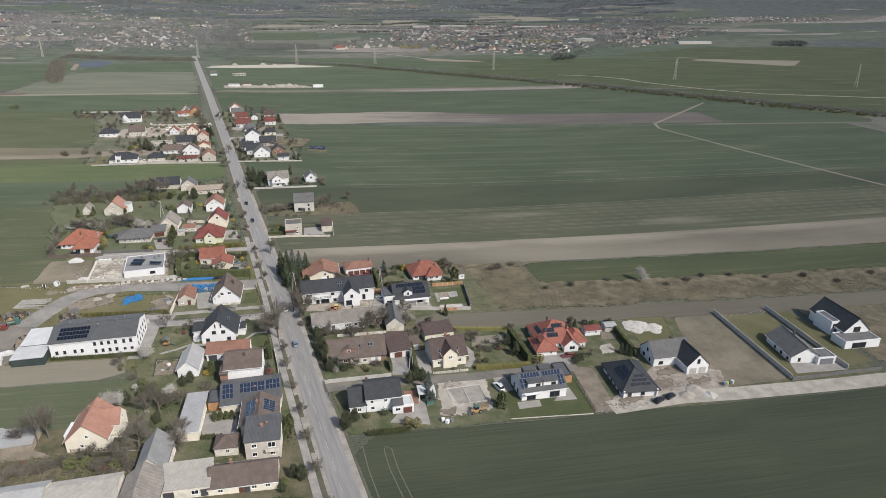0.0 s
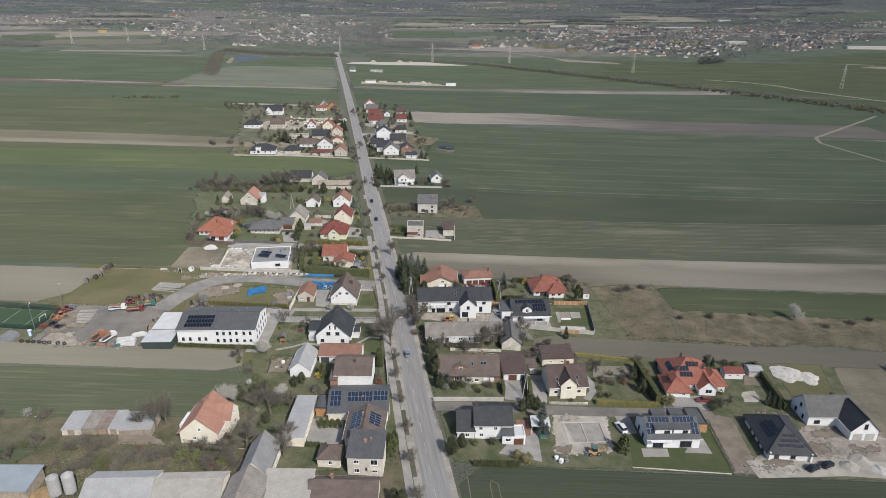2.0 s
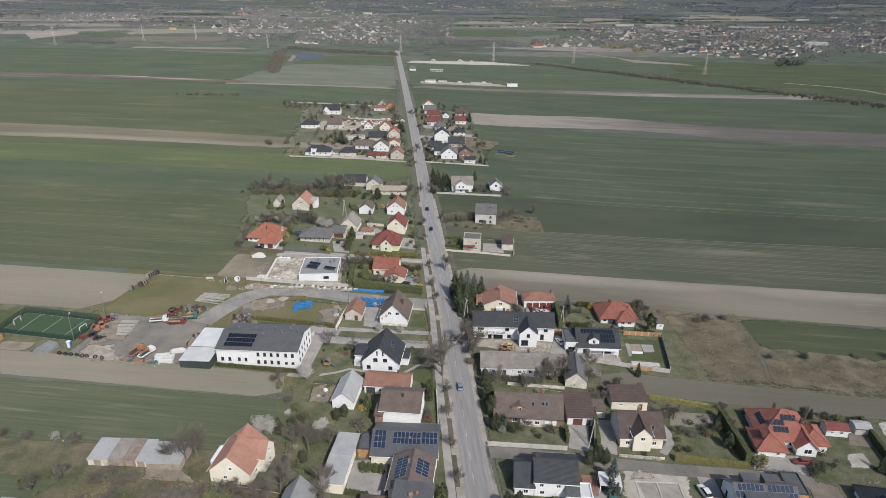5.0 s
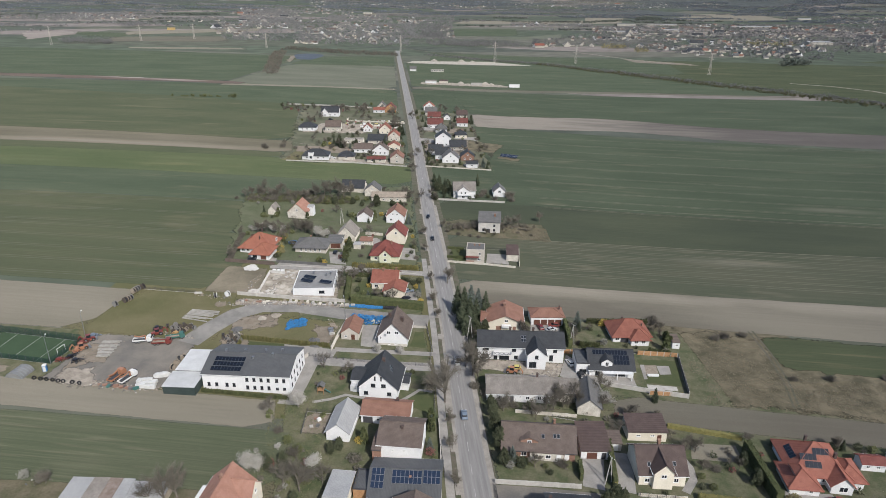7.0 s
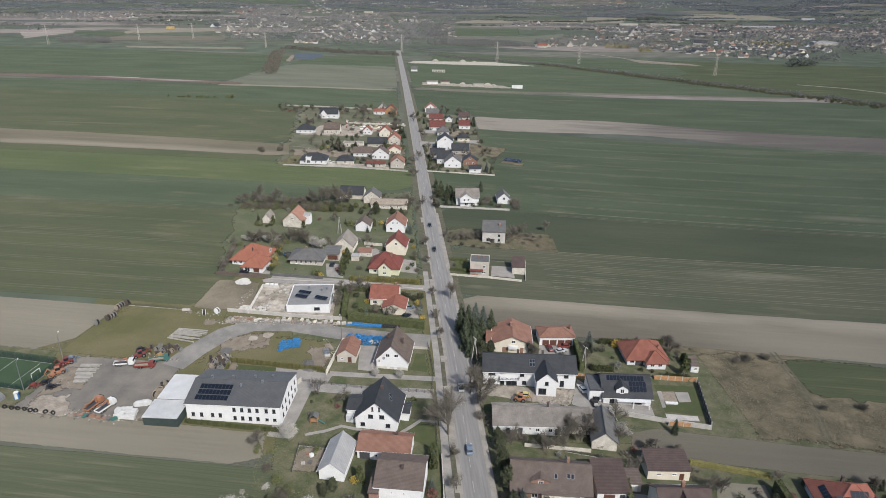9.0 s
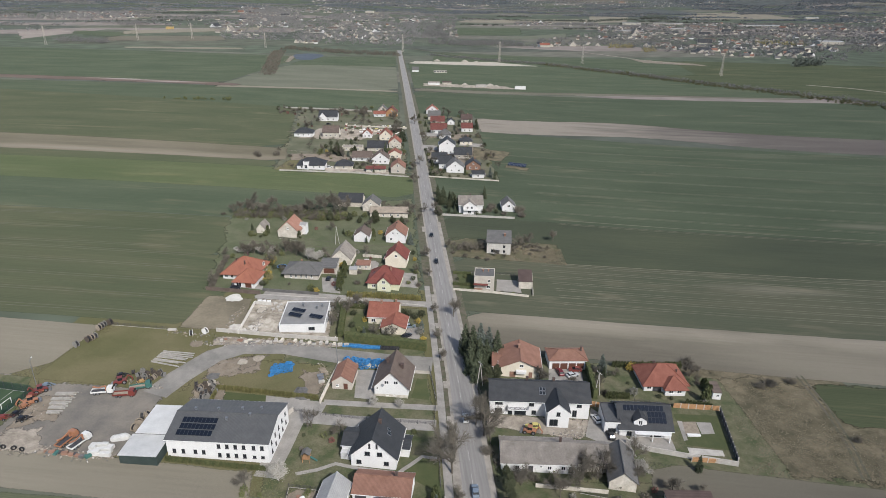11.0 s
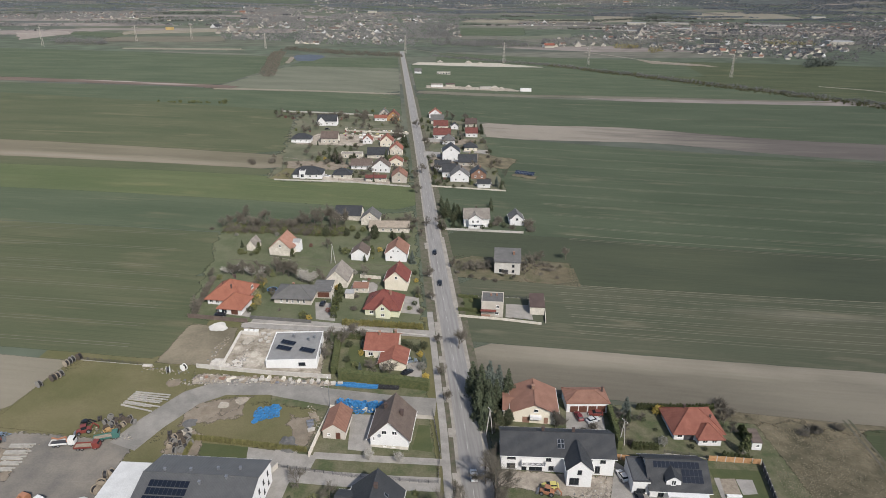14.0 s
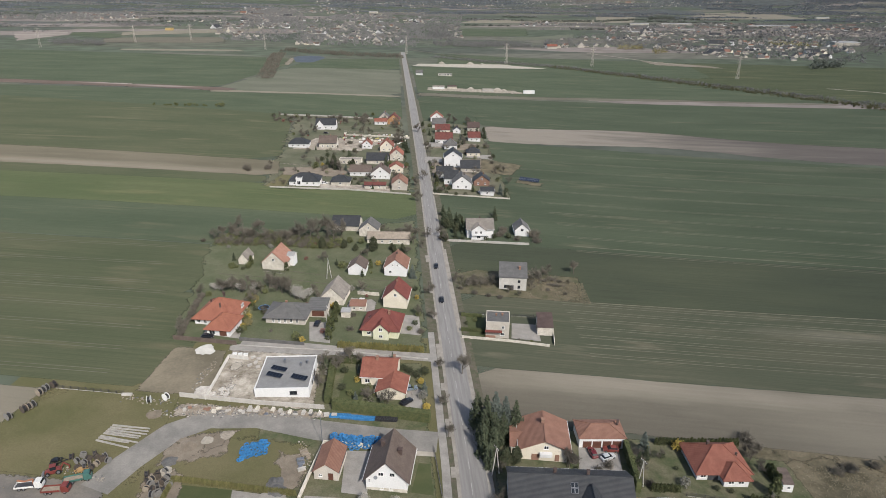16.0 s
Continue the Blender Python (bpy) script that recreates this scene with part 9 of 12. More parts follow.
def loft(name, sections, mat):
    """Joins cross-sections of equal length, each a list of points, into a closed hull."""
    n = len(sections[0])
    v = [p for s in sections for p in s]
    f = [(k * n + i, k * n + (i + 1) % n, (k + 1) * n + (i + 1) % n, (k + 1) * n + i) for k in range(len(sections) - 1) for i in range(n)]
    f += [tuple(range(n - 1, -1, -1)), tuple(range((len(sections) - 1) * n, len(sections) * n))]
    return link_mesh(name, v, f, M[mat])


def box_section(x, w, z0, z1, c=0.1):
    return [(x, -w, z0), (x, w, z0), (x, w, z1 - c), (x, w - c * 1.4, z1), (x, -w + c * 1.4, z1), (x, -w, z1 - c)]


def vehicle(kind, x, y, rot, colour, label):
    paint = "car_" + colour
    z = gz(x, y) + 0.16
    if kind in ("car", "van"):
        k = 1.0 if kind == "car" else 1.18
        top = thing("car" if kind == "car" else "van", label, kind, x, y, rot, z=z)
        tall = 1.0 if kind == "car" else 1.35
        body = cached((kind, "body", paint), lambda: loft("body", [box_section(a * k, b, c, d * (1.0 if kind == "car" else 1.12)) for a, b, c, d in ((-2.2, 0.74, 0.38, 0.78), (-2.05, 0.86, 0.26, 0.98), (-1.0, 0.9, 0.22, 1.0), (0.6, 0.9, 0.22, 0.98), (1.5, 0.88, 0.24, 0.88), (2.1, 0.8, 0.3, 0.72), (2.22, 0.68, 0.4, 0.6))], paint))
        part("body", body, top)
        back = -1.75 if kind == "car" else -2.3
        part("cabin_glass", cached((kind, "glass"), lambda: loft("cabin_glass", [box_section(a, b, 0.9, d * tall, 0.08) for a, b, d in ((back, 0.76, 1.0), (back + 0.35, 0.72, 1.4), (0.1, 0.72, 1.42), (0.95, 0.78, 0.98))], "pane")), top)
        part("roof", cached((kind, "roof", paint), lambda: loft("roof", [box_section(a, b, d * tall - 0.03, d * tall + 0.03, 0.02) for a, b, d in ((back + 0.3, 0.66, 1.41), (-0.6, 0.7, 1.46), (0.12, 0.66, 1.43))], paint)), top)
        for sx in (-1.38 * k, 1.4 * k):
            for sy in (-0.82, 0.82):
                wheel(top, sx, sy, 0.32)
        for sy in (-0.6, 0.6):
            part("headlight", cached("headlight", lambda: boxes("headlight", [(-0.04, -0.16, -0.07, 0.04, 0.16, 0.07)], M["white_trim"])), top, at=pose(2.2 * k, sy, 0.6))
        return top
    if kind == "truck":
        top = thing("truck", label, "truck", x, y, rot, z=z)
        top.matrix_basis = top.matrix_basis @ Matrix.Scale(0.86, 4)
        part("chassis", cached("chassis", lambda: boxes("chassis", [(-3.6, -0.5, 0.55, 3.4, 0.5, 0.85)], M["dark_trim"])), top)
        cab = part("cab", cached(("cab", paint), lambda: loft("cab", [box_section(a, b, 0.6, d, 0.14) for a, b, d in ((1.5, 1.1, 2.5), (1.7, 1.15, 2.65), (3.0, 1.15, 2.6), (3.45, 1.1, 1.7), (3.5, 1.05, 1.5))], paint)), top)
        part("windscreen", cached("windscreen", lambda: boxes("windscreen", [(3.2, -0.95, 1.75, 3.42, 0.95, 2.4)], M["pane"])), cab)
        bed = "old_wood" if colour not in ("white", "orange") else "dark_trim"
        part("flatbed", cached(("flatbed", bed, paint), lambda: boxes("flatbed", [(-3.8, -1.15, 0.88, 1.3, 1.15, 1.02)], M[bed])), top)
        for y0, y1 in ((-1.2, -1.15), (1.15, 1.2)):
            part("side_board", cached(("board", paint, y0), lambda: boxes("side_board", [(-3.8, y0, 0.9, 1.3, y1, 1.5)], M[paint])), top)
        part("tail_board", cached(("tail", paint), lambda: boxes("tail_board", [(-3.86, -1.15, 0.9, -3.81, 1.15, 1.5)], M[paint])), top)
        if colour in ("white", "orange"):
            part("crane_arm", cached("crane", lambda: bars("crane_arm", [((1.0, 0, 1.0), (1.0, 0, 2.9)), ((1.0, 0, 2.9), (-1.4, 0.2, 2.2)), ((-1.4, 0.2, 2.2), (-3.2, 0.3, 2.7))], 0.18, M["car_orange"])), top, "orange folding crane arm")
        for sx in (-2.6, -1.4, 2.4):
            for sy in (-0.95, 0.95):
                wheel(top, sx, sy, 0.48, 0.3)
        return top
    top = thing("digger", label, "digger", x, y, rot, z=z)
    top.matrix_basis = top.matrix_basis @ Matrix.Scale(0.85, 4)
    part("body", cached(("digger", paint), lambda: loft("body", [box_section(a, b, c, d, 0.15) for a, b, c, d in ((-2.2, 0.7, 0.7, 1.3), (-1.9, 0.9, 0.5, 1.7), (0.4, 0.9, 0.5, 1.6), (1.9, 0.7, 0.5, 1.4), (2.1, 0.6, 0.6, 1.2))], paint)), top)
    cab = part("cab", cached("digger_cab", lambda: boxes("cab", [(-0.9, -0.75, 1.6, 0.6, 0.75, 2.7)], M["pane"])), top, "glazed driver's cab")
    part("cab_roof", cached(("digger_roof", paint), lambda: boxes("cab_roof", [(-1.0, -0.82, 2.703, 0.7, 0.82, 2.8)], M["car_green" if colour == "sand" else paint])), cab)
    part("boom", cached(("boom", paint), lambda: bars("boom", [((-2.0, 0, 1.2), (-3.0, 0, 3.0)), ((-3.0, 0, 3.0), (-4.3, 0, 1.4)), ((-4.3, 0, 1.4), (-4.1, 0, 0.5))], 0.16, M[paint])), top)
    part("bucket", cached("bucket", lambda: extrude("bucket", [(2.3, 0.1), (3.2, 0.1), (3.1, 0.3), (2.6, 0.9), (2.3, 0.9)], -1.1, 1.1, M["solar_frame"])), top)
    for sx, r in ((-1.4, 0.75), (1.4, 0.6)):
        for sy in (-0.95, 0.95):
            wheel(top, sx, sy, r, 0.4)


def spool(x, y, r, turn, kind):
    """A wooden cable drum lying on its rim, wound with dark cable."""
    wood = {"white": "white_trim", "gold": "old_wood"}.get(kind, "old_wood" if int(x * 7 + y * 3) % 6 == 0 else "drum_grey" if int(x * 7 + y * 3) % 6 in (1, 2) else "drum_dark")
    top = thing("cable_drum", "large wooden cable drum with " + ("white discs" if kind == "white" else "weathered discs"), "cable drum", x, y, turn, "cable drums")
    for s in (-0.42, 0.42):
        part("disc", cached(("drumdisc", r, wood), lambda: disc("disc", r, 0.1, wood, 18)), top, at=pose(s * r, 0, r, 0, 90, 0))
    part("winding", cached(("drumcore", r), lambda: disc("winding", r * 0.72, 0.74 * r, "coil_black", 16)), top, at=pose(0, 0, r, 0, 90, 0))


def pipe_coils(points, layers, label):
    """Coils of blue pipe, each lying on the others."""
    r = random.Random(len(points) + layers)
    x0, y0 = points[0]
    top = thing("pipe_coil_stack", label, "pipe coils", x0, y0)
    b = top.matrix_basis.translation
    me = cached("coil", lambda: coil_mesh())
    for lv in range(layers):
        for X, Y in along(points, 1.5 if layers > 1 else 0.75):
            for o in ((-0.9, 0.3, 1.5) if layers > 1 else (-2.6, -1.3, 0.1, 1.3, 2.2)):
                a, c = X + r.gauss(0, 0.3), Y + o + r.gauss(0, 0.3)
                part("coil", me, top, at=pose(a - b.x, c - b.y, gz(a, c) - b.z + 0.25 + lv * 0.55 + r.uniform(0, 0.15), r.gauss(0, 12 if layers > 1 else 8), r.gauss(0, 12 if layers > 1 else 8), r.uniform(0, 180)))


def coil_mesh():
    v, f = [], []
    for q, z in ((0.62, 0), (0.5, 0.08), (0.62, 0.16)):
        k = len(v)
        for i in range(14):
            a = 2 * math.pi * i / 14
            for j in range(4):
                t = q + 0.13 * math.cos(j * math.pi / 2 + 0.4)
                v.append((t * math.cos(a), t * math.sin(a), z - 0.1 + 0.13 * math.sin(j * math.pi / 2 + 0.4)))
        f += [(k + i * 4 + j, k + (i + 1) % 14 * 4 + j, k + (i + 1) % 14 * 4 + (j + 1) % 4, k + i * 4 + (j + 1) % 4) for i in range(14) for j in range(4)]
    return link_mesh("coil", v, f, M["coil_blue"])


def beams(q):
    """Pale concrete poles and beams, laid side by side on the ground."""
    r = random.Random(3)
    (ax, ay), (bx, by), (cx, cy), (dx, dy) = q
    n = max(3, int(math.dist(q[0], q[3]) / 0.85))
    top = thing("beam_stack", "row of pale concrete poles on the ground", "concrete poles", ax, ay)
    o = top.matrix_basis.translation
    for k in range(n):
        t = (k + 0.5) / n + r.uniform(-0.02, 0.02)
        x0, y0, x1, y1 = ax + (dx - ax) * t, ay + (dy - ay) * t, bx + (cx - bx) * t, by + (cy - by) * t
        l = math.dist((x0, y0), (x1, y1)) * r.uniform(0.75, 1.0)
        me = cached("beam", lambda: loft("beam", [[(0, -0.22, 0), (0, 0.22, 0), (0, 0.22, 0.4), (0, -0.22, 0.4)], [(1, -0.15, 0), (1, 0.15, 0), (1, 0.15, 0.3), (1, -0.15, 0.3)]], "beam_grey"))
        part("beam", me, top, at=pose(x0 - o.x, y0 - o.y, gz(x0, y0) - o.z + 0.06, 0, 0, math.degrees(math.atan2(y1 - y0, x1 - x0)) + r.gauss(0, 1.5)) @ Matrix.Diagonal((l, 1, 1, 1)))


def tyre(x, y):
    ob = new("tyre", cached("tyre", lambda: ring("tyre", 0.5, 0.2, "rubber")))
    ob.matrix_basis = pose(x, y, gz(x, y) + 0.62, 78, 0, (x * 37) % 40 - 10)
    tagged(ob, "big black tractor tyre propped at the field edge", "tyre", "old tyres")


def rubble(points):
    """Broken slabs, bricks and boards lying about."""
    r = random.Random(int(abs(points[0][0]) * 10))
    v, f, idx = [], [], []
    mats = [M[k] for k in ("gravel", "old_wood", "concrete", "slate", "brick")]
    for X, Y in along(points, 0.6):
        for k in range(3):
            x, y = X + r.gauss(0, 0.8), Y + r.gauss(0, 0.8)
            a, w, l, h = r.uniform(0, 3.14), r.uniform(0.06, 0.3), r.uniform(0.1, 0.5), r.uniform(0.05, 0.2)
            i, ca, sa, z = len(v), math.cos(a), math.sin(a), gz(x, y)
            for px, py, pz in ((-w, -l, -0.1), (w, -l, -0.1), (w, l, -0.1), (-w, l, -0.1), (-w, -l, h), (w, -l, h * 0.9), (w, l, h * 1.1), (-w, l, h)):
                v.append((x + px / 1.6 * ca - py / 1.6 * sa, y + px / 1.6 * sa + py / 1.6 * ca, z + pz + 0.1))
            f += [(i + 4, i + 5, i + 6, i + 7), (i, i + 1, i + 5, i + 4), (i + 1, i + 2, i + 6, i + 5), (i + 2, i + 3, i + 7, i + 6), (i + 3, i, i + 4, i + 7)]
            idx += [r.choice((0, 0, 0, 1, 1, 3, 3, 2))] * 5
    me = link_mesh("rubble", v, f, mats)
    me.polygons.foreach_set("material_index", idx)
    tagged(new("rubble", me), "scattered broken slabs, bricks and boards", "rubble", kind="stuff")


def mound(x, y, r, mat, label):
    """A loose heap with a rounded top, uneven flanks and a ragged foot."""
    flat = 0.5 if mat == "chalk" else 1.0
    n, rings = 30, 9
    v = [(0, 0, r * 0.5 * flat)]
    for k in range(1, rings + 1):
        q = k / rings
        for i in range(n):
            a = 2 * math.pi * i / n
            g = 1 + 0.3 * noise.noise((x + math.cos(a) * 1.6, y + math.sin(a) * 1.6, 0.5)) + 0.12 * noise.noise((x + math.cos(a) * 6, y + math.sin(a) * 6, 2.5)) * q
            px, py = r * 1.08 * q * g * math.cos(a), r * 1.08 * q * g * math.sin(a)
            h = 0.5 * (1 - q) ** 0.9 * (1 + 0.5 * noise.noise((x + px * 0.9, y + py * 0.9, 7.0))) + 0.05 * noise.noise((px * 2.2, py * 2.2, x)) * (1 - q)
            v.append((px, py, r * flat * h - (0.1 if k == rings else 0)))
    f = [(0, i + 1, (i + 1) % n + 1) for i in range(n)] + [(1 + n * j + i, 1 + n * (j + 1) + i, 1 + n * (j + 1) + (i + 1) % n, 1 + n * j + (i + 1) % n) for j in range(rings - 1) for i in range(n)]
    ob = new("earth_mound", link_mesh("earth_mound", v, f, M[mat], True))
    ob.matrix_basis = pose(x, y, gz(x, y) + 0.12)
    tagged(ob, label, "heap")


def white_cover(x, y):
    top = thing("covered_boat", "boat under a white plastic cover on the yard", "boat", x, y, 8)
    top.matrix_basis = top.matrix_basis @ Matrix.Scale(0.78, 4)
    part("cover", loft("cover", [[(a, -w, 0.2), (a, w, 0.2), (a, w * 0.8, h), (a, 0, h + 0.4), (a, -w * 0.8, h)] for a, w, h in ((-3.2, 0.5, 0.6), (-2.4, 1.3, 1.3), (1.6, 1.5, 1.5), (2.8, 1.0, 1.1), (3.4, 0.2, 0.7))], "tarp"), top)


def garden_bench(x, y, rot):
    top = thing("garden_bench", "long white boxed bench on the garden deck", "bench", x, y, rot, z=gz(x, y) + 0.2)
    part("seat", boxes("seat", [(-1.9, -0.4, 0.45, 1.9, 0.4, 0.55)], M["white_trim"]), top)
    part("base", boxes("base", [(-1.8, -0.34, 0, 1.8, 0.34, 0.447)], M["white"]), top)


def lamp_post(x, y, h, label):
    top = thing("street_lamp", label, "lamp post", x, y, 100)
    v, f = [], []
    tube(v, f, (0, 0, -0.4), (0, 0, h), 0.12, 0.06, 8)
    part("pole", link_mesh("pole", v, f, M["solar_frame"]), top)
    part("arm", bars("arm", [((0, 0, h), (1.4, 0, h + 0.25))], 0.04, M["solar_frame"]), top)
    part("lamp_head", loft("lamp_head", [box_section(a, b, h + 0.16, h + 0.32, 0.04) for a, b in ((1.3, 0.1), (1.5, 0.17), (1.9, 0.15), (2.0, 0.08))], "white_trim"), top)


def utility_pole(x, y):
    top = thing("utility_pole", "grey A-shaped concrete utility pole", "utility pole", x, y, 20)
    for s in (-1, 1):
        v, f = [], []
        tube(v, f, (s * 1.1, 0, -0.4), (0, 0, 8.6), 0.16, 0.1, 6)
        part("leg", link_mesh("leg", v, f, M["concrete"]), top)
    part("crossarm", bars("crossarm", [((0, -1.1, 8.4), (0, 1.1, 8.4)), ((-0.7, 0, 3.2), (0.7, 0, 3.2))], 0.06, M["dark_trim"]), top)
    for s in (-1, -0.4, 0.4, 1):
        part("insulator", cached("insulator", lambda: disc("insulator", 0.07, 0.28, "white_trim", 8)), top, at=pose(0, s, 8.62))


def trampoline(x, y):
    top = thing("trampoline", "round blue garden trampoline on legs", "trampoline", x, y)
    part("frame", ring("frame", 2.0, 0.12, "blue_tarp", 20), top, at=pose(0, 0, 0.9))
    part("mat", disc("mat", 1.88, 0.03, "rubber", 20), top, at=pose(0, 0, 0.9))
    for k in range(4):
        a = k * math.pi / 2
        part("leg", cached("tramp_leg", lambda: boxes("leg", [(-0.05, -0.05, 0, 0.05, 0.05, 0.85)], M["solar_frame"])), top, at=pose(1.95 * math.cos(a), 1.95 * math.sin(a), 0))


def playhouse(x, y):
    top = thing("playhouse", "wooden garden playhouse with a green slide", "playhouse", x, y, -8)
    part("platform", boxes("platform", [(-1, -1, 1.2, 1, 1, 1.35)] + [(sx - 0.06, sy - 0.06, -0.3, sx + 0.06, sy + 0.06, 2.6) for sx in (-0.9, 0.9) for sy in (-0.9, 0.9)], M["wood"]), top)
    part("roof", extrude("roof", [(-1.2, 2.6), (0, 3.5), (1.2, 2.6), (1.2, 2.7), (0, 3.6), (-1.2, 2.7)], -1.2, 1.2, M["slate"]), top)
    part("slide", loft("slide", [[(1.0, -0.3, 1.3), (1.0, 0.3, 1.3), (1.0, 0.3, 1.45), (1.0, -0.3, 1.45)], [(2.8, -0.3, 0.1), (2.8, 0.3, 0.1), (2.8, 0.3, 0.25), (2.8, -0.3, 0.25)]], "car_green"), top, "green plastic slide")


M["chalk"] = surf("chalk_rubble", (0.361, 0.340, 0.311), (0.533, 0.510, 0.470), 0.8, 2.5, 0.95, 0.8)


def slab_site(x, y):
    top = thing("foundation", "new concrete foundation with raised rims", "foundation", x, y, -8)
    part("slab", boxes("slab", [(-5.6, -4.6, -0.2, 5.6, 4.6, 0.2)], M["dusty"]), top)
    for k, b in enumerate(((-5.7, -4.7, 0.203, 5.7, -4.4, 0.36), (-5.7, 4.4, 0.203, 5.7, 4.7, 0.36), (-5.7, -4.4, 0.203, -5.4, 4.4, 0.36), (5.4, -4.4, 0.203, 5.7, 4.4, 0.36), (-0.3, -4.4, 0.203, 0.0, 4.4, 0.36))):
        part("rim", boxes("rim", [b], M["concrete"]), top)


def football_pitch(q):
    a, b, c, d = q
    patch("football_pitch", "small dark green artificial football pitch", "pitch", a, d, c, b, "turf", 0.12, 5, 0.0)
    def lerp(p, r, t):
        return (p[0] + (r[0] - p[0]) * t, p[1] + (r[1] - p[1]) * t)
    lines = [(lerp(a, d, .04), lerp(a, d, .96)), (lerp(b, c, .04), lerp(b, c, .96)), (lerp(a, b, .05), lerp(a, b, .95)), (lerp(d, c, .05), lerp(d, c, .95)), (lerp(a, d, .5), lerp(b, c, .5)), (lerp(a, d, .2), lerp(b, c, .2)), (lerp(a, d, .8), lerp(b, c, .8))]
    for p, r in lines:
        ribbon("pitch_line", "white pitch line", "pitch line", [p, r], 0.18, "paint_line", 0.16, 4.0)
    for p, r, hh in ((a, d, 2.2), (d, c, 2.2), (b, c, 3.0), (a, b, 3.0)):
        top = thing("ball_fence", "dark green netting fence round the pitch", "fence", p[0], p[1])
        o = top.matrix_basis.translation
        post = cached(("bpost", hh), lambda: boxes("post", [(-0.06, -0.06, -0.4, 0.06, 0.06, hh)], M["dark_trim"]))
        net = cached(("bnet", hh), lambda: bars("netting", [((0, 0, z), (1, 0, z)) for z in np.linspace(0.1, hh * 0.92, 12)] + [((k / 10, 0, 0.1), (k / 10, 0, hh * 0.92)) for k in range(11)], 0.02, M["net"]))
        for X, Y, ang, l in run([p, r], 3.0):
            m = pose(X - o.x, Y - o.y, gz(X, Y) - o.z, 0, 0, ang)
            part("post", post, top, at=m)
            part("netting", net, top, at=m @ Matrix.Diagonal((l, 1, 1, 1)))
    for s, (p, r) in ((0.06, (lerp(a, d, .06), lerp(b, c, .06))), (0.94, (lerp(a, d, .94), lerp(b, c, .94)))):
        m1, m2 = lerp(p, r, .38), lerp(p, r, .62)
        top = thing("football_goal", "white tubular football goal", "goal", m1[0], m1[1])
        o = top.matrix_basis.translation
        e = (m2[0] - m1[0], m2[1] - m1[1])
        for nm, seg in (("post", ((0, 0, 0), (0, 0, 2))), ("post", ((*e, 0), (*e, 2))), ("crossbar", ((0, 0, 2), (*e, 2)))):
            part(nm, bars(nm, [seg], 0.06, M["white_trim"]), top)


def ground_solar(x, y):
    top = thing("solar_field", "tilted row of dark solar panels on the grass", "solar panels", x, y, -30)
    for k in range(5):
        part("post", cached("solar_post", lambda: boxes("post", [(-0.06, -0.06, -0.3, 0.06, 0.06, 1.4)], M["solar_frame"])), top, at=pose(k * 3.0 - 6, 1.4, 0))
    solar_array(top, pose(0, -0.6, 0.5, 28, 0, 0), 13, 2, silver=True)


def deck(x, y):
    top = thing("carport", "white flat carport roof beside a red terrace", "carport", x, y, -12)
    part("terrace", boxes("terrace", [(-4.4, -2.6, 0, -0.6, 4.4, 0.35)], M["pale_red"]), top, "red paved terrace")
    part("roof", boxes("roof", [(-0.4, -1.5, 2.5, 5.2, 3.6, 2.65)], M["white_roof"]), top)
    for a in (-0.2, 5.0):
        for c in (-1.3, 3.4):
            part("post", cached("deck_post", lambda: boxes("post", [(-0.07, -0.07, -0.3, 0.07, 0.07, 2.497)], M["white_trim"])), top, at=pose(a, c, 0))


M["hay"] = surf("brown_hay", (0.22, 0.15, 0.08), (0.32, 0.23, 0.13), 0.6, 3.0, 0.95, 0.9)


def implement(x, y, rot, colour, label):
    """A drawn farm implement: a beam frame on two wheels with a drawbar and tines."""
    top = thing("farm_implement", label, "implement", x, y, rot, "farm implements", gz(x, y) + 0.14)
    top.matrix_basis = top.matrix_basis @ Matrix.Scale(0.8, 4)
    paint = M["car_" + colour]
    part("frame", cached(("imp_frame", colour), lambda: bars("frame", [((-1.6, -1.2, 0.8), (1.6, -1.2, 0.8)), ((-1.6, 0, 0.9), (1.6, 0, 0.9)), ((-1.6, 1.2, 0.8), (1.6, 1.2, 0.8)), ((-1.5, -1.2, 0.8), (-1.5, 1.2, 0.8)), ((0, -1.2, 0.8), (0, 1.2, 0.8)), ((1.5, -1.2, 0.8), (1.5, 1.2, 0.8))], 0.1, paint)), top)
    part("drawbar", cached(("imp_bar", colour), lambda: bars("drawbar", [((1.5, -0.8, 0.8), (3.4, 0, 0.6)), ((1.5, 0.8, 0.8), (3.4, 0, 0.6))], 0.08, paint)), top)
    part("hopper", cached(("imp_hopper", colour), lambda: loft("hopper", [box_section(a, 0.8, 0.95, d, 0.1) for a, d in ((-0.9, 1.4), (-0.7, 1.7), (0.5, 1.7), (0.7, 1.4))], "car_" + colour)), top)
    for k in range(7):
        part("tine", cached("imp_tine", lambda: bars("tine", [((0, 0, 0.75), (-0.3, 0, 0.3)), ((-0.3, 0, 0.3), (0, 0, 0.02))], 0.04, M["dark_trim"])), top, at=pose(-1.5, -1.2 + 0.4 * k, 0))
    for s in (-1.35, 1.35):
        wheel(top, 0.2, s, 0.45, 0.25)


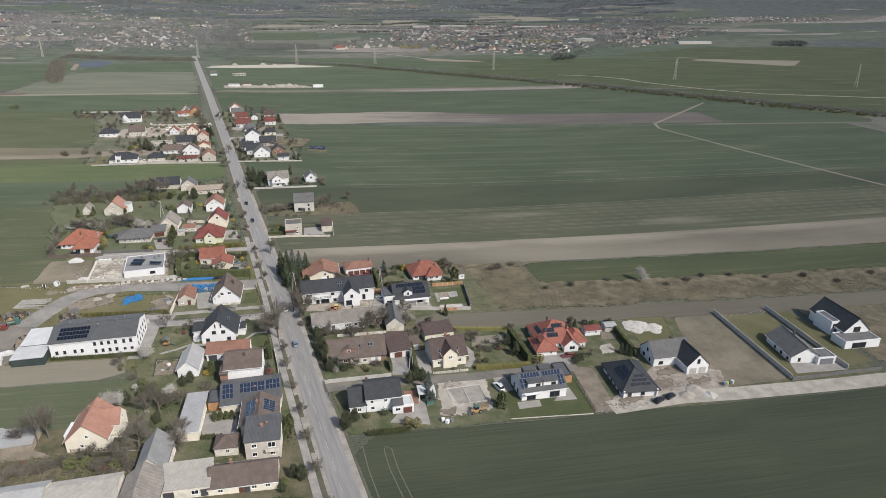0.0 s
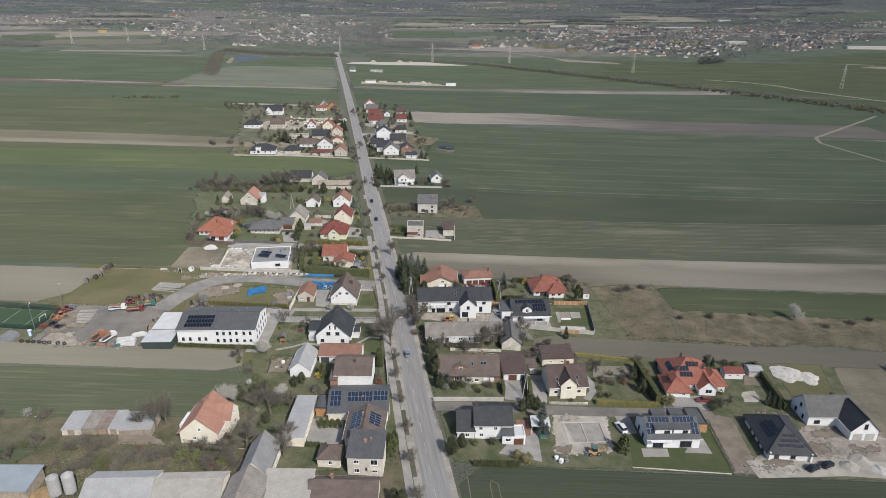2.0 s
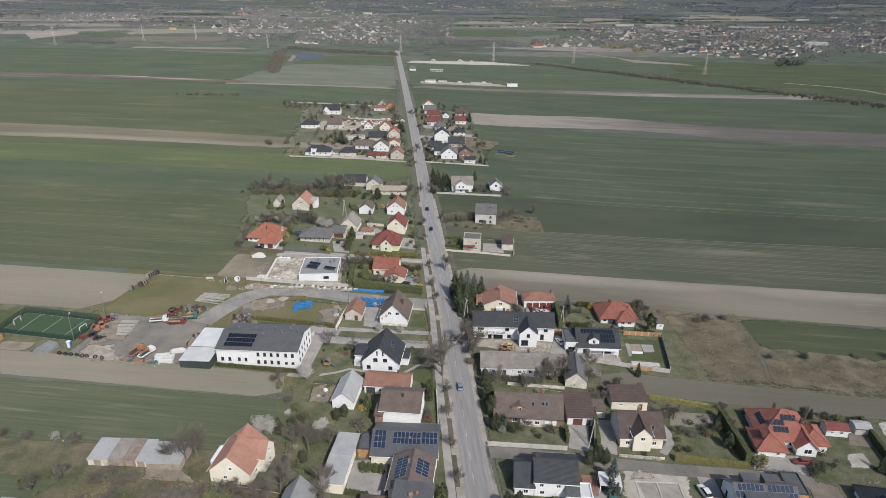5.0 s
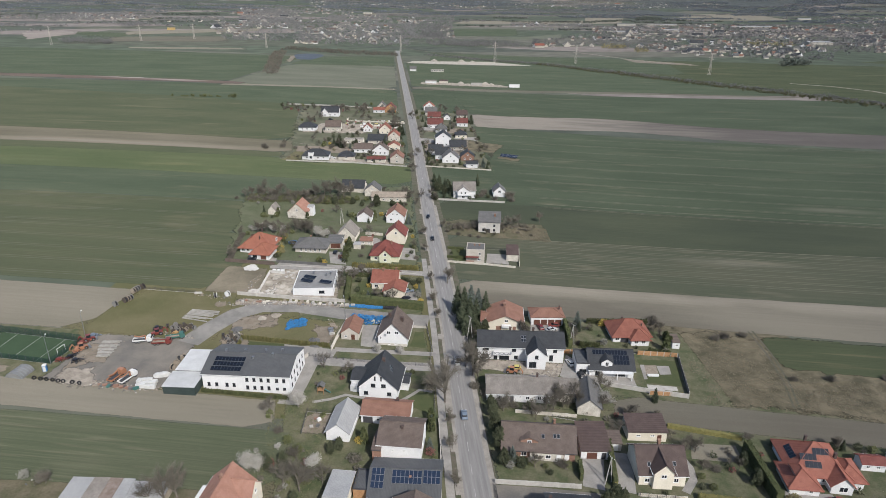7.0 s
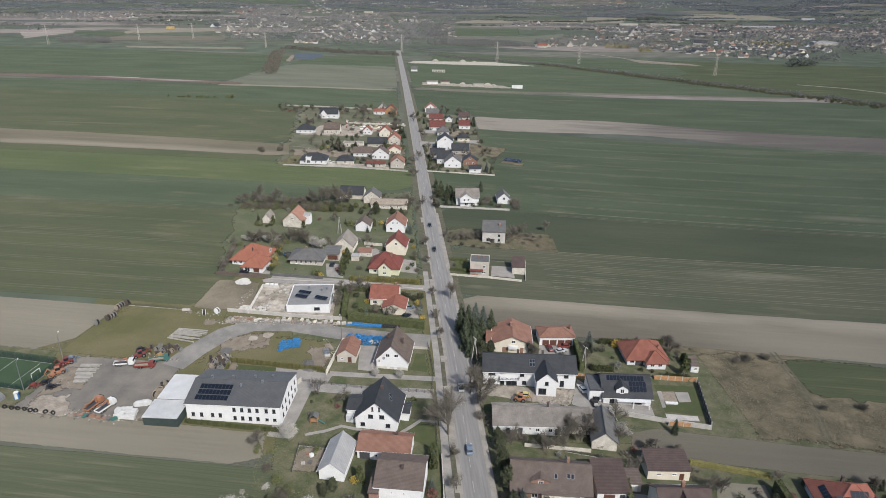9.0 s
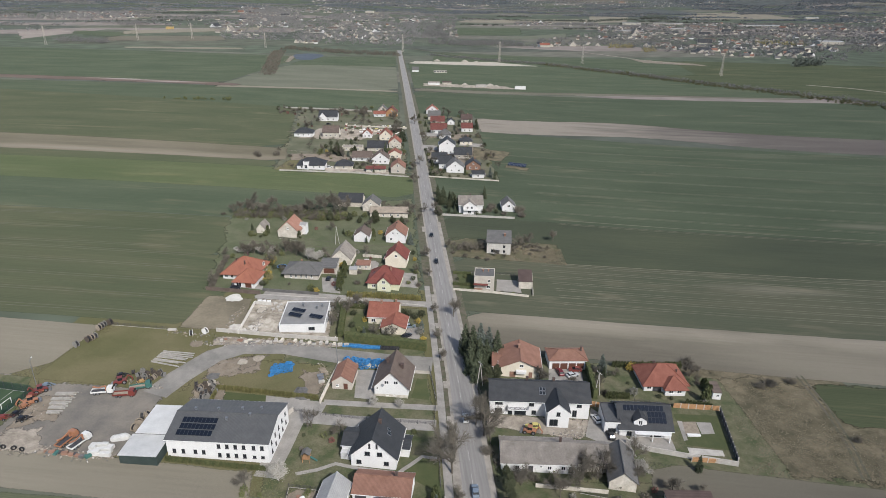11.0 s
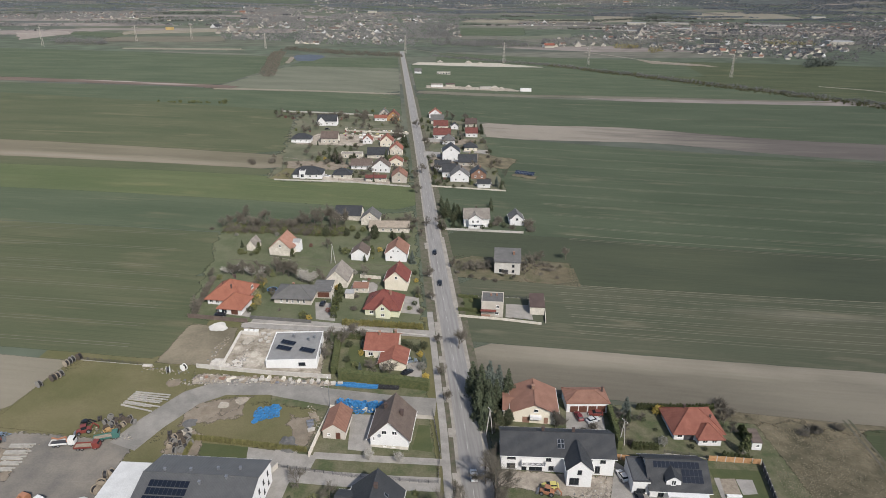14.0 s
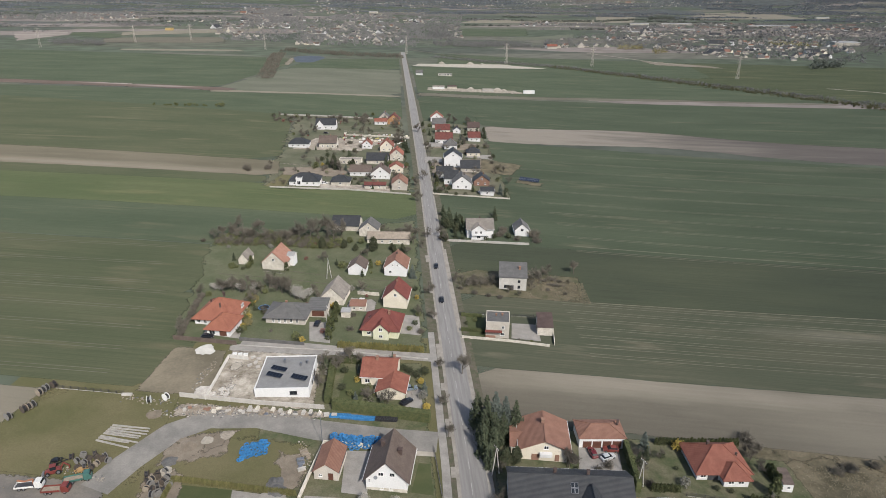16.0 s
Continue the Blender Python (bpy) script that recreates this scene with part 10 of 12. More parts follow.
def crate(x, y, rot, w, h, mat, label):
    """A pallet with a wrapped load."""
    top = thing("pallet", label, "pallet", x, y, rot, "loaded pallets", gz(x, y) + 0.13)
    part("base", cached(("pal", w), lambda: boxes("base", [(-w / 2, -0.5, 0, w / 2, 0.5, 0.14)], M["old_wood"])), top)
    part("load", cached(("load", w, h, mat), lambda: loft("load", [box_section(a * w / 2, b, 0.145, h, 0.05) for a, b in ((-0.96, 0.44), (-0.9, 0.48), (0.9, 0.48), (0.96, 0.44))], mat)), top)


def bundle(x, y, rot, mat, label):
    """A strapped bundle of long pipes."""
    top = thing("pipe_bundle", label, "pipes", x, y, rot, "pipe bundles", gz(x, y) + 0.14)
    v, f = [], []
    tube(v, f, (-3, 0, 0), (3, 0, 0), 0.11, 0.11, 8)
    me = cached(("pipe", mat), lambda: link_mesh("pipe", v, f, M[mat]))
    for j in range(3):
        for k in range(7):
            part("pipe", me, top, at=pose(0.1 * ((k * 7 + j) % 3), -0.75 + k * 0.24 + 0.12 * (j % 2), 0.12 + j * 0.2))


def sheds():
    """The row of old lean-to sheds behind the gardens, and the cattle barn with its silos."""
    for k, (x, y, w, roof, wall) in enumerate(((-99.4, 173.7, 5.0, "metal_roof", "old_wall"), (-94.9, 173.4, 3.8, "old_roof", "old_wood"), (-91.3, 173.0, 3.0, "rust", "brick"), (-88.3, 172.6, 2.8, "metal_roof", "old_wall"), (-82.4, 171.4, 8.8, "metal_roof", "old_wood"))):
        house("old lean-to shed with a patched sheet roof", x, y, -7, w, 7.4, 1.9, 2.5, "m", wall, roof, 0.2, doors=[("f", 0, 1.6, 1.9, "old_wood")], name="shed", category="shed")
    house("open barn with a pale blue sheet roof", -108.2, 150.7, -10, 14.6, 7.2, 2.8, 3.6, "m", "old_wood", "blue_sheet", 0.5, name="barn", category="barn")
    for x, y in ((-95.0, 145.2), (-91.8, 145.6)):
        top = thing("silo", "dented galvanised feed silo on a base", "silo", x, y, 0, "feed silos")
        part("tank", disc("tank", 1.35, 5.0, "metal_roof", 18), top, at=pose(0, 0, 4.2))
        v = [(1.35 * math.cos(k * math.pi / 9), 1.35 * math.sin(k * math.pi / 9), 6.72) for k in range(18)] + [(0, 0, 7.7)]
        part("dome", link_mesh("dome", v, [(k, (k + 1) % 18, 18) for k in range(18)], M["metal_roof"]), top)
        for k in range(4):
            c, s = math.cos(k * math.pi / 2 + 0.6), math.sin(k * math.pi / 2 + 0.6)
            part("leg", bars("leg", [((c * 1.2, s * 1.2, -0.3), (c * 1.2, s * 1.2, 1.9))], 0.08, M["solar_frame"]), top)


sheds()
for y in (104, 118, 133, 146.7, 159.4, 173, 187.4, 199, 224, 262, 276, 296, 330, 352):
    street_tree(road_x(y) - 4.4, y, 3.6)

# ---- yards, drives and lawns ----
patch("yard", "grey asphalt works yard with dusty patches", "yard", (-132.0, 225.0), (-93.4, 216.8), (-89.8, 248.2), (-125.1, 252.7), "asphalt_yard", 0.1, 5, 0.8)
ribbon("access_lane", "curved grey asphalt lane into the works yard", "lane", [(-93.2, 245.2), (-88.8, 254.5), (-81.2, 266.5), (-72.4, 271.7), (-58.2, 271.5), (-41.4, 265.9), (-21.2, 261.7), (-8.7, 259.9)], 8.5, "lane_asphalt", 0.13, 3.0)
patch("yard", "pale sandy strip with stacked slabs", "yard", (-128.0, 229.5), (-121.3, 232.5), (-116.0, 244.6), (-126.0, 246.6), "dirt", 0.14, 5, 0.6)
patch("yard", "pale sandy corner of the works yard", "yard", (-127.2, 222.4), (-111.1, 219.2), (-119.0, 230.3), (-127.5, 231.8), "gravel", 0.12, 5, 2.4)
patch("bare_ground", "trodden bare earth beside the lane", "ground", (-82.3, 251.3), (-62.5, 257.0), (-65.6, 268.1), (-79.4, 264.5), "dirt", 0.12, 5, 2.5)
patch("bare_ground", "trodden bare earth with scattered junk", "ground", (-50.0, 242.3), (-43.7, 243.8), (-43.9, 258.1), (-52.5, 257.5), "dirt", 0.12, 5, 2.0)
patch("lawn", "worn grass with coils of blue pipe", "lawn", (-81.5, 245.3), (-47.1, 240.6), (-42.1, 260.4), (-75.2, 265.6), "yard_grass", 0.09, 5, 2.0)
patch("lawn", "fresh lawn inside a young thuja row", "lawn", (-75.2, 239.7), (-59.6, 237.0), (-60.2, 243.7), (-74.3, 246.2), "lawn_fresh", 0.12, 5, 0.1)
patch("paving", "pale concrete paving behind the works building", "paving", (-59.6, 237.0), (-43.0, 234.6), (-41.6, 239.6), (-60.2, 243.7), "paving", 0.13, 5, 0.1)
ribbon("lane", "grey concrete lane between two gardens", "lane", [(-9.9, 227.9), (-21.8, 229.1), (-35.8, 230.9), (-49.9, 233.1)], 5.0, "paving", 0.12, 3.0)
ribbon("lane", "grey concrete lane beside the works building", "lane", [(-50.0, 242.3), (-50.5, 231.3), (-52.5, 220.1), (-54.8, 208.8)], 6.0, "paving", 0.125, 3.0)
patch("lawn", "fresh green lawn beside the brown-roofed house", "lawn", (-16.6, 241.3), (-11.1, 240.0), (-11.2, 251.2), (-14.2, 251.7), "lawn_fresh", 0.12, 5, 0.05)
patch("paving", "grey paved court beside the garage", "paving", (-33.8, 241.9), (-27.7, 240.6), (-24.6, 256.4), (-33.6, 257.2), "paving", 0.12, 5, 0.05)
ribbon("path", "paved garden path along the house", "path", [(-42.8, 239.9), (-28.8, 238.2), (-14.8, 236.7), (-0.6, 235.1)], 2.6, "paving", 0.13, 3.0)
patch("gravel_bed", "white gravel bed with small shrubs", "garden", (-17.0, 254.9), (-9.8, 254.0), (-9.6, 261.5), (-14.8, 261.7), "sand", 0.12, 5, 0.05)
patch("lawn", "fresh lawn in front of the white house", "lawn", (-20.9, 209.3), (-11.3, 201.5), (-10.3, 214.0), (-15.9, 215.0), "lawn_fresh", 0.11, 5, 0.05)
ribbon("path", "pale curved garden path", "path", [(-47.3, 209.7), (-42.0, 211.0), (-37.4, 213.1), (-31.7, 211.2), (-21.4, 208.9), (-17.3, 212.5), (-14.7, 215.0), (-10.7, 214.1)], 1.2, "paving", 0.14, 3.0)
patch("paving", "grey paved courtyard", "paving", (-36.2, 157.9), (-26.6, 155.8), (-25.5, 168.6), (-35.1, 169.0), "paving", 0.11, 5, 0.1)
ribbon("lane", "narrow grey lane between the gardens", "lane", [(1.5, 171.0), (14.2, 169.3), (27.0, 166.8), (38.0, 164.4), (50.6, 162.0), (71.2, 158.9), (88.0, 155.6)], 4.6, "asphalt_yard", 0.12, 3.0)
patch("paving", "grey paved drive beside the garage", "paving", (16.2, 147.2), (27.3, 142.2), (29.8, 153.5), (27.7, 158.2), "paving", 0.1, 5, 0.1)
patch("building_site", "pale sandy building plot", "ground", (31.4, 144.8), (48.6, 142.0), (55.4, 161.3), (37.1, 163.9), "sand", 0.1, 5, 1.4)
patch("paving", "grey paved forecourt with a closed gate", "paving", (24.9, 171.7), (30.2, 169.9), (34.6, 184.6), (28.8, 185.8), "paving", 0.11, 5, 0.05)
patch("paving", "grey paved drive beside the cream house", "paving", (33.0, 170.0), (37.9, 168.3), (42.0, 183.1), (37.3, 184.1), "paving", 0.11, 5, 0.05)
patch("lawn", "green lawn with clipped edges", "lawn", (52.5, 168.5), (70.2, 165.2), (71.3, 174.6), (57.3, 178.7), "lawn", 0.1, 5, 0.1)
patch("vegetable_bed", "bare vegetable bed with a slab path", "garden", (58.4, 180.5), (72.2, 178.2), (73.8, 185.4), (61.1, 187.0), "soil", 0.12, 5, 0.2)
patch("paving", "pale paved forecourt of the villa", "paving", (73.7, 161.0), (88.6, 158.0), (89.4, 165.7), (77.6, 167.5), "paving", 0.11, 5, 0.05)
patch("sand_bed", "pale sandy patch in the lawn", "garden", (101.6, 160.3), (108.1, 159.5), (109.9, 166.2), (104.0, 166.4), "sand", 0.12, 5, 0.3)
patch("lawn", "fresh lawn round the cube house", "lawn", (51.7, 137.2), (78.2, 131.4), (85.5, 150.4), (57.4, 152.7), "lawn_fresh", 0.1, 5, 0.1)
patch("terrace", "grey concrete terrace", "paving", (56.4, 140.3), (63.9, 139.5), (65.0, 142.8), (57.5, 143.9), "paving", 0.14, 5, 0.0)
patch("terrace", "pale concrete terrace", "paving", (69.1, 140.5), (76.9, 139.0), (78.0, 145.8), (75.3, 146.0), "paving", 0.14, 5, 0.0)
patch("drive", "grey concrete drive beside the white house", "paving", (55.0, 150.2), (59.6, 150.4), (60.7, 158.2), (56.4, 159.2), "paving", 0.13, 5, 0.1)
patch("terrace", "brown paved seating area behind the villa", "paving", (107.9, 169.6), (113.9, 168.3), (118.6, 176.2), (113.3, 177.4), "dirt", 0.13, 5, 0.1)
patch("drive", "brown trodden earth drive", "ground", (78.0, 130.6), (85.9, 129.0), (93.4, 154.1), (85.4, 156.9), "dirt", 0.11, 5, 0.3)
patch("forecourt", "pale gravel between the new houses", "ground", (81.0, 132.8), (129.9, 125.1), (135.8, 137.4), (118.3, 149.4), "gravel", 0.1, 5, 0.8)
gravel_lane([(84.4, 131.6), (109.3, 128.9), (129.1, 124.3), (150.0, 120.0), (171.7, 115.5), (187.5, 112.8)], 7.0)
patch("field", "bare brownish building plot", "ground", (123.2, 128.8), (154.5, 124.3), (167.7, 171.9), (147.5, 175.6), "plot", 0.09, 5, 0.5)
patch("lawn", "yellowish lawn beside the chalk heap", "lawn", (119.3, 160.6), (134.6, 158.6), (145.0, 178.2), (126.0, 181.0), "yard_grass", 0.085, 5, 0.6)
patch("lawn", "worn lawn behind a grey wall", "lawn", (156.1, 125.2), (178.0, 122.4), (186.7, 165.3), (167.7, 171.9), "yard_grass", 0.1, 5, 0.1)
patch("lawn", "yellowish new lawn beside the modern house", "lawn", (183.2, 124.1), (194.6, 122.5), (199.0, 163.2), (189.9, 165.3), "yard_grass", 0.1, 5, 0.1)
patch("drive", "pale paved drive of the long bungalow", "paving", (160.0, 126.1), (180.0, 121.7), (182.0, 127.0), (163.8, 132.7), "paving", 0.14, 5, 0.1)
patch("building_site", "dusty ground before the new white house", "ground", (4.1, 227.0), (31.7, 219.9), (35.9, 229.2), (5.7, 233.0), "gravel", 0.12, 5, 0.5)
patch("drive", "pale concrete drive", "paving", (32.2, 221.6), (43.9, 212.9), (44.1, 225.9), (37.9, 234.8), "paving", 0.13, 5, 0.05)
patch("lawn", "dark fresh lawn behind a concrete wall", "lawn", (60.2, 217.0), (71.6, 214.3), (75.9, 229.7), (62.4, 231.2), "lawn_fresh", 0.11, 5, 0.05)
patch("terrace", "olive-grey timber deck in the lawn", "deck", (61.7, 220.7), (66.1, 220.5), (67.5, 227.1), (63.4, 227.2), "old_wood", 0.2, 5, 0.0)
patch("terrace", "pale grey slab terrace in the lawn", "paving", (66.7, 221.4), (70.7, 221.5), (72.0, 226.5), (67.6, 226.9), "paving", 0.16, 5, 0.0)
patch("path", "pale paved strip beside the lawn", "paving", (60.2, 218.8), (61.4, 219.0), (63.5, 227.6), (62.0, 227.7), "paving", 0.16, 5, 0.0)
patch("terrace", "pale concrete strip inside the garden wall", "paving", (59.3, 213.3), (68.8, 211.9), (69.3, 214.3), (59.8, 216.0), "concrete", 0.16, 5, 0.0)
garden_bench(63.9, 220.7, -8)
patch("terrace", "grey paved terrace along the house", "paving", (43.8, 217.3), (56.1, 214.7), (56.9, 220.8), (45.2, 221.2), "paving", 0.14, 5, 0.0)
patch("forecourt", "grey paved garage yard", "paving", (27.3, 245.5), (39.2, 246.2), (41.3, 256.4), (30.3, 257.2), "paving", 0.12, 5, 0.1)
patch("lawn", "green lawn beside the red-roofed bungalow", "lawn", (46.2, 243.4), (55.2, 242.6), (60.5, 254.7), (50.3, 255.0), "lawn", 0.11, 5, 0.2)
patch("building_site", "white chalky ground of the building site", "ground", (-76.0, 281.4), (-61.4, 278.9), (-62.8, 301.6), (-75.0, 305.3), "chalky", 0.12, 5, 0.5)
patch("building_site", "bare brown earth beside the building site", "ground", (-98.2, 285.8), (-75.3, 282.4), (-76.3, 308.4), (-94.1, 311.8), "plot", 0.1, 5, 0.5)
ribbon("lane", "grey lane with a low white kerb", "lane", [(-72.6, 314.0), (-56.5, 311.5), (-39.0, 308.3), (-21.7, 305.1), (-6.0, 302.8)], 5.0, "paving", 0.13, 3.0)
patch("drive", "grey paved garage drive", "paving", (-49.6, 314.4), (-42.4, 312.8), (-43.2, 327.3), (-51.1, 328.2), "paving", 0.13, 5, 0.05)
patch("drive", "grey paved forecourt", "paving", (-86.6, 319.6), (-73.9, 316.3), (-74.5, 325.1), (-87.7, 326.9), "paving", 0.12, 5, 0.1)
patch("lawn", "green lawn with a hedge", "lawn", (-37.1, 280.8), (-30.2, 278.6), (-28.9, 292.7), (-36.0, 296.1), "lawn_fresh", 0.11, 5, 0.2)
patch("drive", "grey paved drive beside the red house", "paving", (-17.6, 274.7), (-11.8, 273.8), (-12.1, 284.6), (-16.1, 286.2), "paving", 0.12, 5, 0.1)
patch("drive", "pale paved yard behind the hedge", "paving", (-19.6, 319.6), (-10.5, 317.9), (-10.4, 332.4), (-18.3, 334.2), "paving", 0.12, 5, 0.2)
patch("drive", "concrete yard beside the cube house", "paving", (22.2, 315.6), (32.6, 313.4), (33.8, 325.4), (24.4, 326.8), "paving", 0.13, 5, 0.1)
patch("lawn", "green lawn beside the grey flat-roofed house", "lawn", (4.4, 318.0), (13.2, 316.6), (14.4, 332.0), (5.6, 333.6), "lawn_fresh", 0.12, 5, 0.1)
wall_line([(36.9, 311.0), (40.9, 331.0)], 1.1, 0.15, "old_wall", "low pale garden wall beside the crop", 2.5)
fence_line([(40.9, 331.0), (5.4, 334.6)], 1.1, "grey mesh fence behind the flat-roofed house")
patch("drive", "pale gravel yard of the new bungalow", "ground", (-63.8, 496.1), (-21.0, 491.3), (-20.9, 503.3), (-64.7, 505.7), "gravel", 0.15, 5, 0.2)
patch("bare_ground", "dry cut reeds and brambles", "ground", (41.4, 354.6), (57.4, 346.7), (59.6, 363.0), (45.2, 365.8), "waste", 0.12, 5, 0.8)
patch("bare_ground", "worn stony ground by the sheds", "ground", (-87.2, 164.4), (-71.8, 161.6), (-78.5, 167.8), (-88.1, 169.8), "dirt", 0.1, 5, 0.8)
patch("bare_ground", "pale courtyard of the far hamlet", "ground", (-94.8, 595.2), (-42.0, 594.1), (-20.5, 635.1), (-80.3, 637.5), "gravel", 0.16, 5, 1.5)
patch("bare_ground", "pale courtyard of the far hamlet", "ground", (-90.6, 525.1), (-53.9, 521.8), (-40.2, 545.2), (-93.5, 544.7), "dirt", 0.16, 5, 1.5)
patch("bare_ground", "pale courtyard of the far hamlet", "ground", (7.1, 528.5), (39.2, 522.5), (51.0, 577.8), (9.2, 574.3), "dirt", 0.16, 5, 1.5)
patch("bare_ground", "pale courtyard of the far hamlet", "ground", (14.2, 610.6), (45.6, 602.2), (53.4, 626.2), (14.0, 634.6), "dirt", 0.16, 5, 1.5)
rubble([(-61.0, 622.8), (-42.7, 612.7)])
rubble([(-59.5, 635.2), (-20.5, 630.9)])
rubble([(-79.8, 633.3), (-62.1, 639.2)])
ground_solar(71.3, 519.0)
patch("bare_ground", "worn grass under the solar panels", "ground", (61, 516), (77, 507), (80, 515), (64, 524), "waste", 0.12, 5, 1.5)
deck(28.7, 155.8)
ribbon("path", "faint trodden line across the old gardens", "path", [(-93.7, 370.7), (-63.8, 365.2), (-36.3, 357.5), (-9.8, 350.4)], 0.7, "verge", 0.13, 3.0)
ribbon("path", "faint trodden line before the white houses", "path", [(-64.9, 373.5), (-36.7, 365.4), (-11.9, 362.4)], 0.7, "verge", 0.13, 3.0)
ribbon("path", "pale paved path round the cream house", "path", [(55.6, 182.0), (56.2, 177.0), (55.0, 172.5), (51.0, 168.2)], 2.2, "paving", 0.14, 2.0)
wall_line([(38.4, 167.9), (50.6, 166.0)], 0.6, 0.25, 'cream', 'low cream garden wall with pillars', 3.0)

# ---- football pitch ----
football_pitch([(-160.6, 240.2), (-158.3, 254.8), (-128.9, 247.3), (-132.7, 233.4)])

patch("field", "mown practice field beside the pitch", "pitch", (-215, 250), (-160.4, 239.8), (-158.2, 255.0), (-215, 268), "lawn_fresh", 0.1, 5, 0.2)
patch("vegetable_bed", "bare dug bed behind the pitch", "garden", (-156.7, 229.3), (-145.2, 226.5), (-144.4, 232.9), (-156.2, 235.0), "dirt", 0.12, 5, 0.3)
house("brown timber hut with a dark gable roof", -160.4, 234.2, -12, 6.6, 4.6, 2.2, 3.6, "s", "wood", "dark_brown", 0.4, doors=[("f", 0.6, 1.0, 1.9, "old_wood")], name="hut", category="shed")


def polytunnel(x, y, rot, w, l, h):
    """A plastic-covered tunnel greenhouse on hoops."""
    top = thing("polytunnel", "grey plastic-covered tunnel greenhouse with hoops", "greenhouse", x, y, rot)
    arc = [(w / 2 * math.cos(math.pi * k / 10), h * math.sin(math.pi * k / 10)) for k in range(11)]
    part("cover", extrude("cover", [(arc[0][0], -0.2)] + arc + [(arc[-1][0], -0.2)], -l / 2, l / 2, M["tunnel_sheet"]), top)
    for k in range(6):
        y0 = -l / 2 + l * k / 5
        part("hoop", bars("hoop", [((a[0] * 1.01, y0, a[1] * 1.01), (b[0] * 1.01, y0, b[1] * 1.01)) for a, b in zip(arc, arc[1:])], 0.05, M["solar_frame"]), top)


M["tunnel_sheet"] = surf("dull_plastic_sheet", (0.175, 0.178, 0.175), (0.231, 0.234, 0.231), 0.5, 3.0, 0.5, 0.2)
polytunnel(-139.2, 228.0, -14, 5.6, 5.2, 1.9)
toilet = thing("portable_toilet", "blue plastic portable toilet at the yard edge", "toilet", -132.4, 229.4, 10)
part("cabin", boxes("cabin", [(-0.55, -0.55, 0, 0.55, 0.55, 2.1)], M["blue_tarp"]), toilet)
part("roof", loft("roof", [box_section(a, 0.6, 2.103, 2.103 + b, 0.05) for a, b in ((-0.6, 0.12), (0.0, 0.28), (0.6, 0.12))], "white_trim"), toilet, "pale domed roof")
part("door", boxes("door", [(-0.4, -0.6, 0.1, 0.4, -0.553, 1.95)], M["tarp"]), toilet)

# ---- fences and walls ----
wall_line([(2.4, 173.7), (24.4, 170.9)], 1.3, 0.25, 'concrete', 'pale concrete-panel garden wall', 2.0)
wall_line([(43.2, 218.5), (47.1, 215.4), (58.2, 211.7), (70.7, 208.0)], 1.5, 0.25, 'concrete', 'long pale concrete garden wall', 2.5)
wall_line([(58.5, 210.5), (69.2, 209.0)], 1.35, 0.1, 'wood', 'warm brown timber panels on the garden wall', 2.4)
wall_line([(71.2, 209.5), (77.5, 231.7)], 1.6, 0.2, 'dark_trim', 'dark panel fence with posts', 2.2)
wall_line([(77.6, 232.3), (63.6, 234.3)], 1.7, 0.12, 'wood', 'warm brown timber-panel fence', 2.4)
wall_line([(37.3, 235.9), (41.8, 235.0)], 1.7, 0.12, 'wood', 'warm brown timber-panel fence', 2.4)
wall_line([(-93.8, 497.1), (-45.1, 493.5), (-8.0, 486.3)], 0.8, 0.2, 'concrete', 'long pale garden wall by the field', 3.0)
wall_line([(-123.3, 732.4), (-79.0, 728.7), (-36.1, 723.0)], 1.3, 0.2, 'concrete', 'long pale garden wall', 3.5)
wall_line([(-57.1, 648.4), (-3.9, 643.3)], 1.2, 0.2, 'old_wall', 'pale garden wall', 3.5)
wall_line([(5.5, 488.1), (51.7, 480.3)], 0.8, 0.2, 'old_wall', 'long white garden wall by the field', 3.0)
wall_line([(6.8, 410.5), (47.9, 406.2)], 1.1, 0.2, 'concrete', 'grey concrete garden wall', 2.5)
wall_line([(4.3, 316.2), (20.7, 313.3), (35.1, 309.6)], 0.9, 0.2, 'old_wall', 'low whitewashed garden wall', 2.5)
wall_line([(-39.3, 307.6), (-21.7, 304.4), (-8.8, 301.8)], 0.4, 0.12, 'concrete', 'low white scalloped wall along the lane', 1.4)
wall_line([(-72.7, 311.7), (-38.9, 307.6)], 0.3, 0.12, 'concrete', 'low white kerb wall along the lane', 1.4)
wall_line([(-73.4, 315.1), (-50.8, 311.4)], 1.3, 0.15, 'slate', 'grey panel fence along the lane', 2.2)
wall_line([(-96.0, 316.3), (-73.7, 312.1)], 1.6, 0.12, 'brown_roof', 'rusty-brown sheet fence', 2.5)
wall_line([(-76.2, 281.2), (-74.6, 303.9)], 1.3, 0.22, 'block', 'unfinished pale block wall', 1.2)
wall_line([(-74.2, 303.9), (-68.0, 302.7)], 1.3, 0.22, 'block', 'unfinished white block wall', 1.5)
wall_line([(-83.9, 282.9), (-60.0, 278.3), (-40.8, 275.6)], 1.3, 0.3, 'concrete', 'long concrete-block boundary wall', 1.5)
wall_line([(-39.5, 259.6), (-29.4, 258.2), (-23.4, 257.1)], 1.5, 0.3, 'old_wall', 'pale rendered boundary wall', 2.5)
wall_line([(-39.5, 259.6), (-42.4, 246.5), (-43.8, 239.0)], 1.5, 0.3, 'old_wall', 'pale rendered boundary wall', 2.5)
wall_line([(-51.2, 235.6), (-56.6, 227.1)], 1.6, 0.2, 'grey_wall', 'grey sheet gate wall', 2.0)
fence_line([(-51.0, 235.6), (-32.3, 231.4), (-10.4, 228.2)], 1.2, 'grey mesh fence on posts')
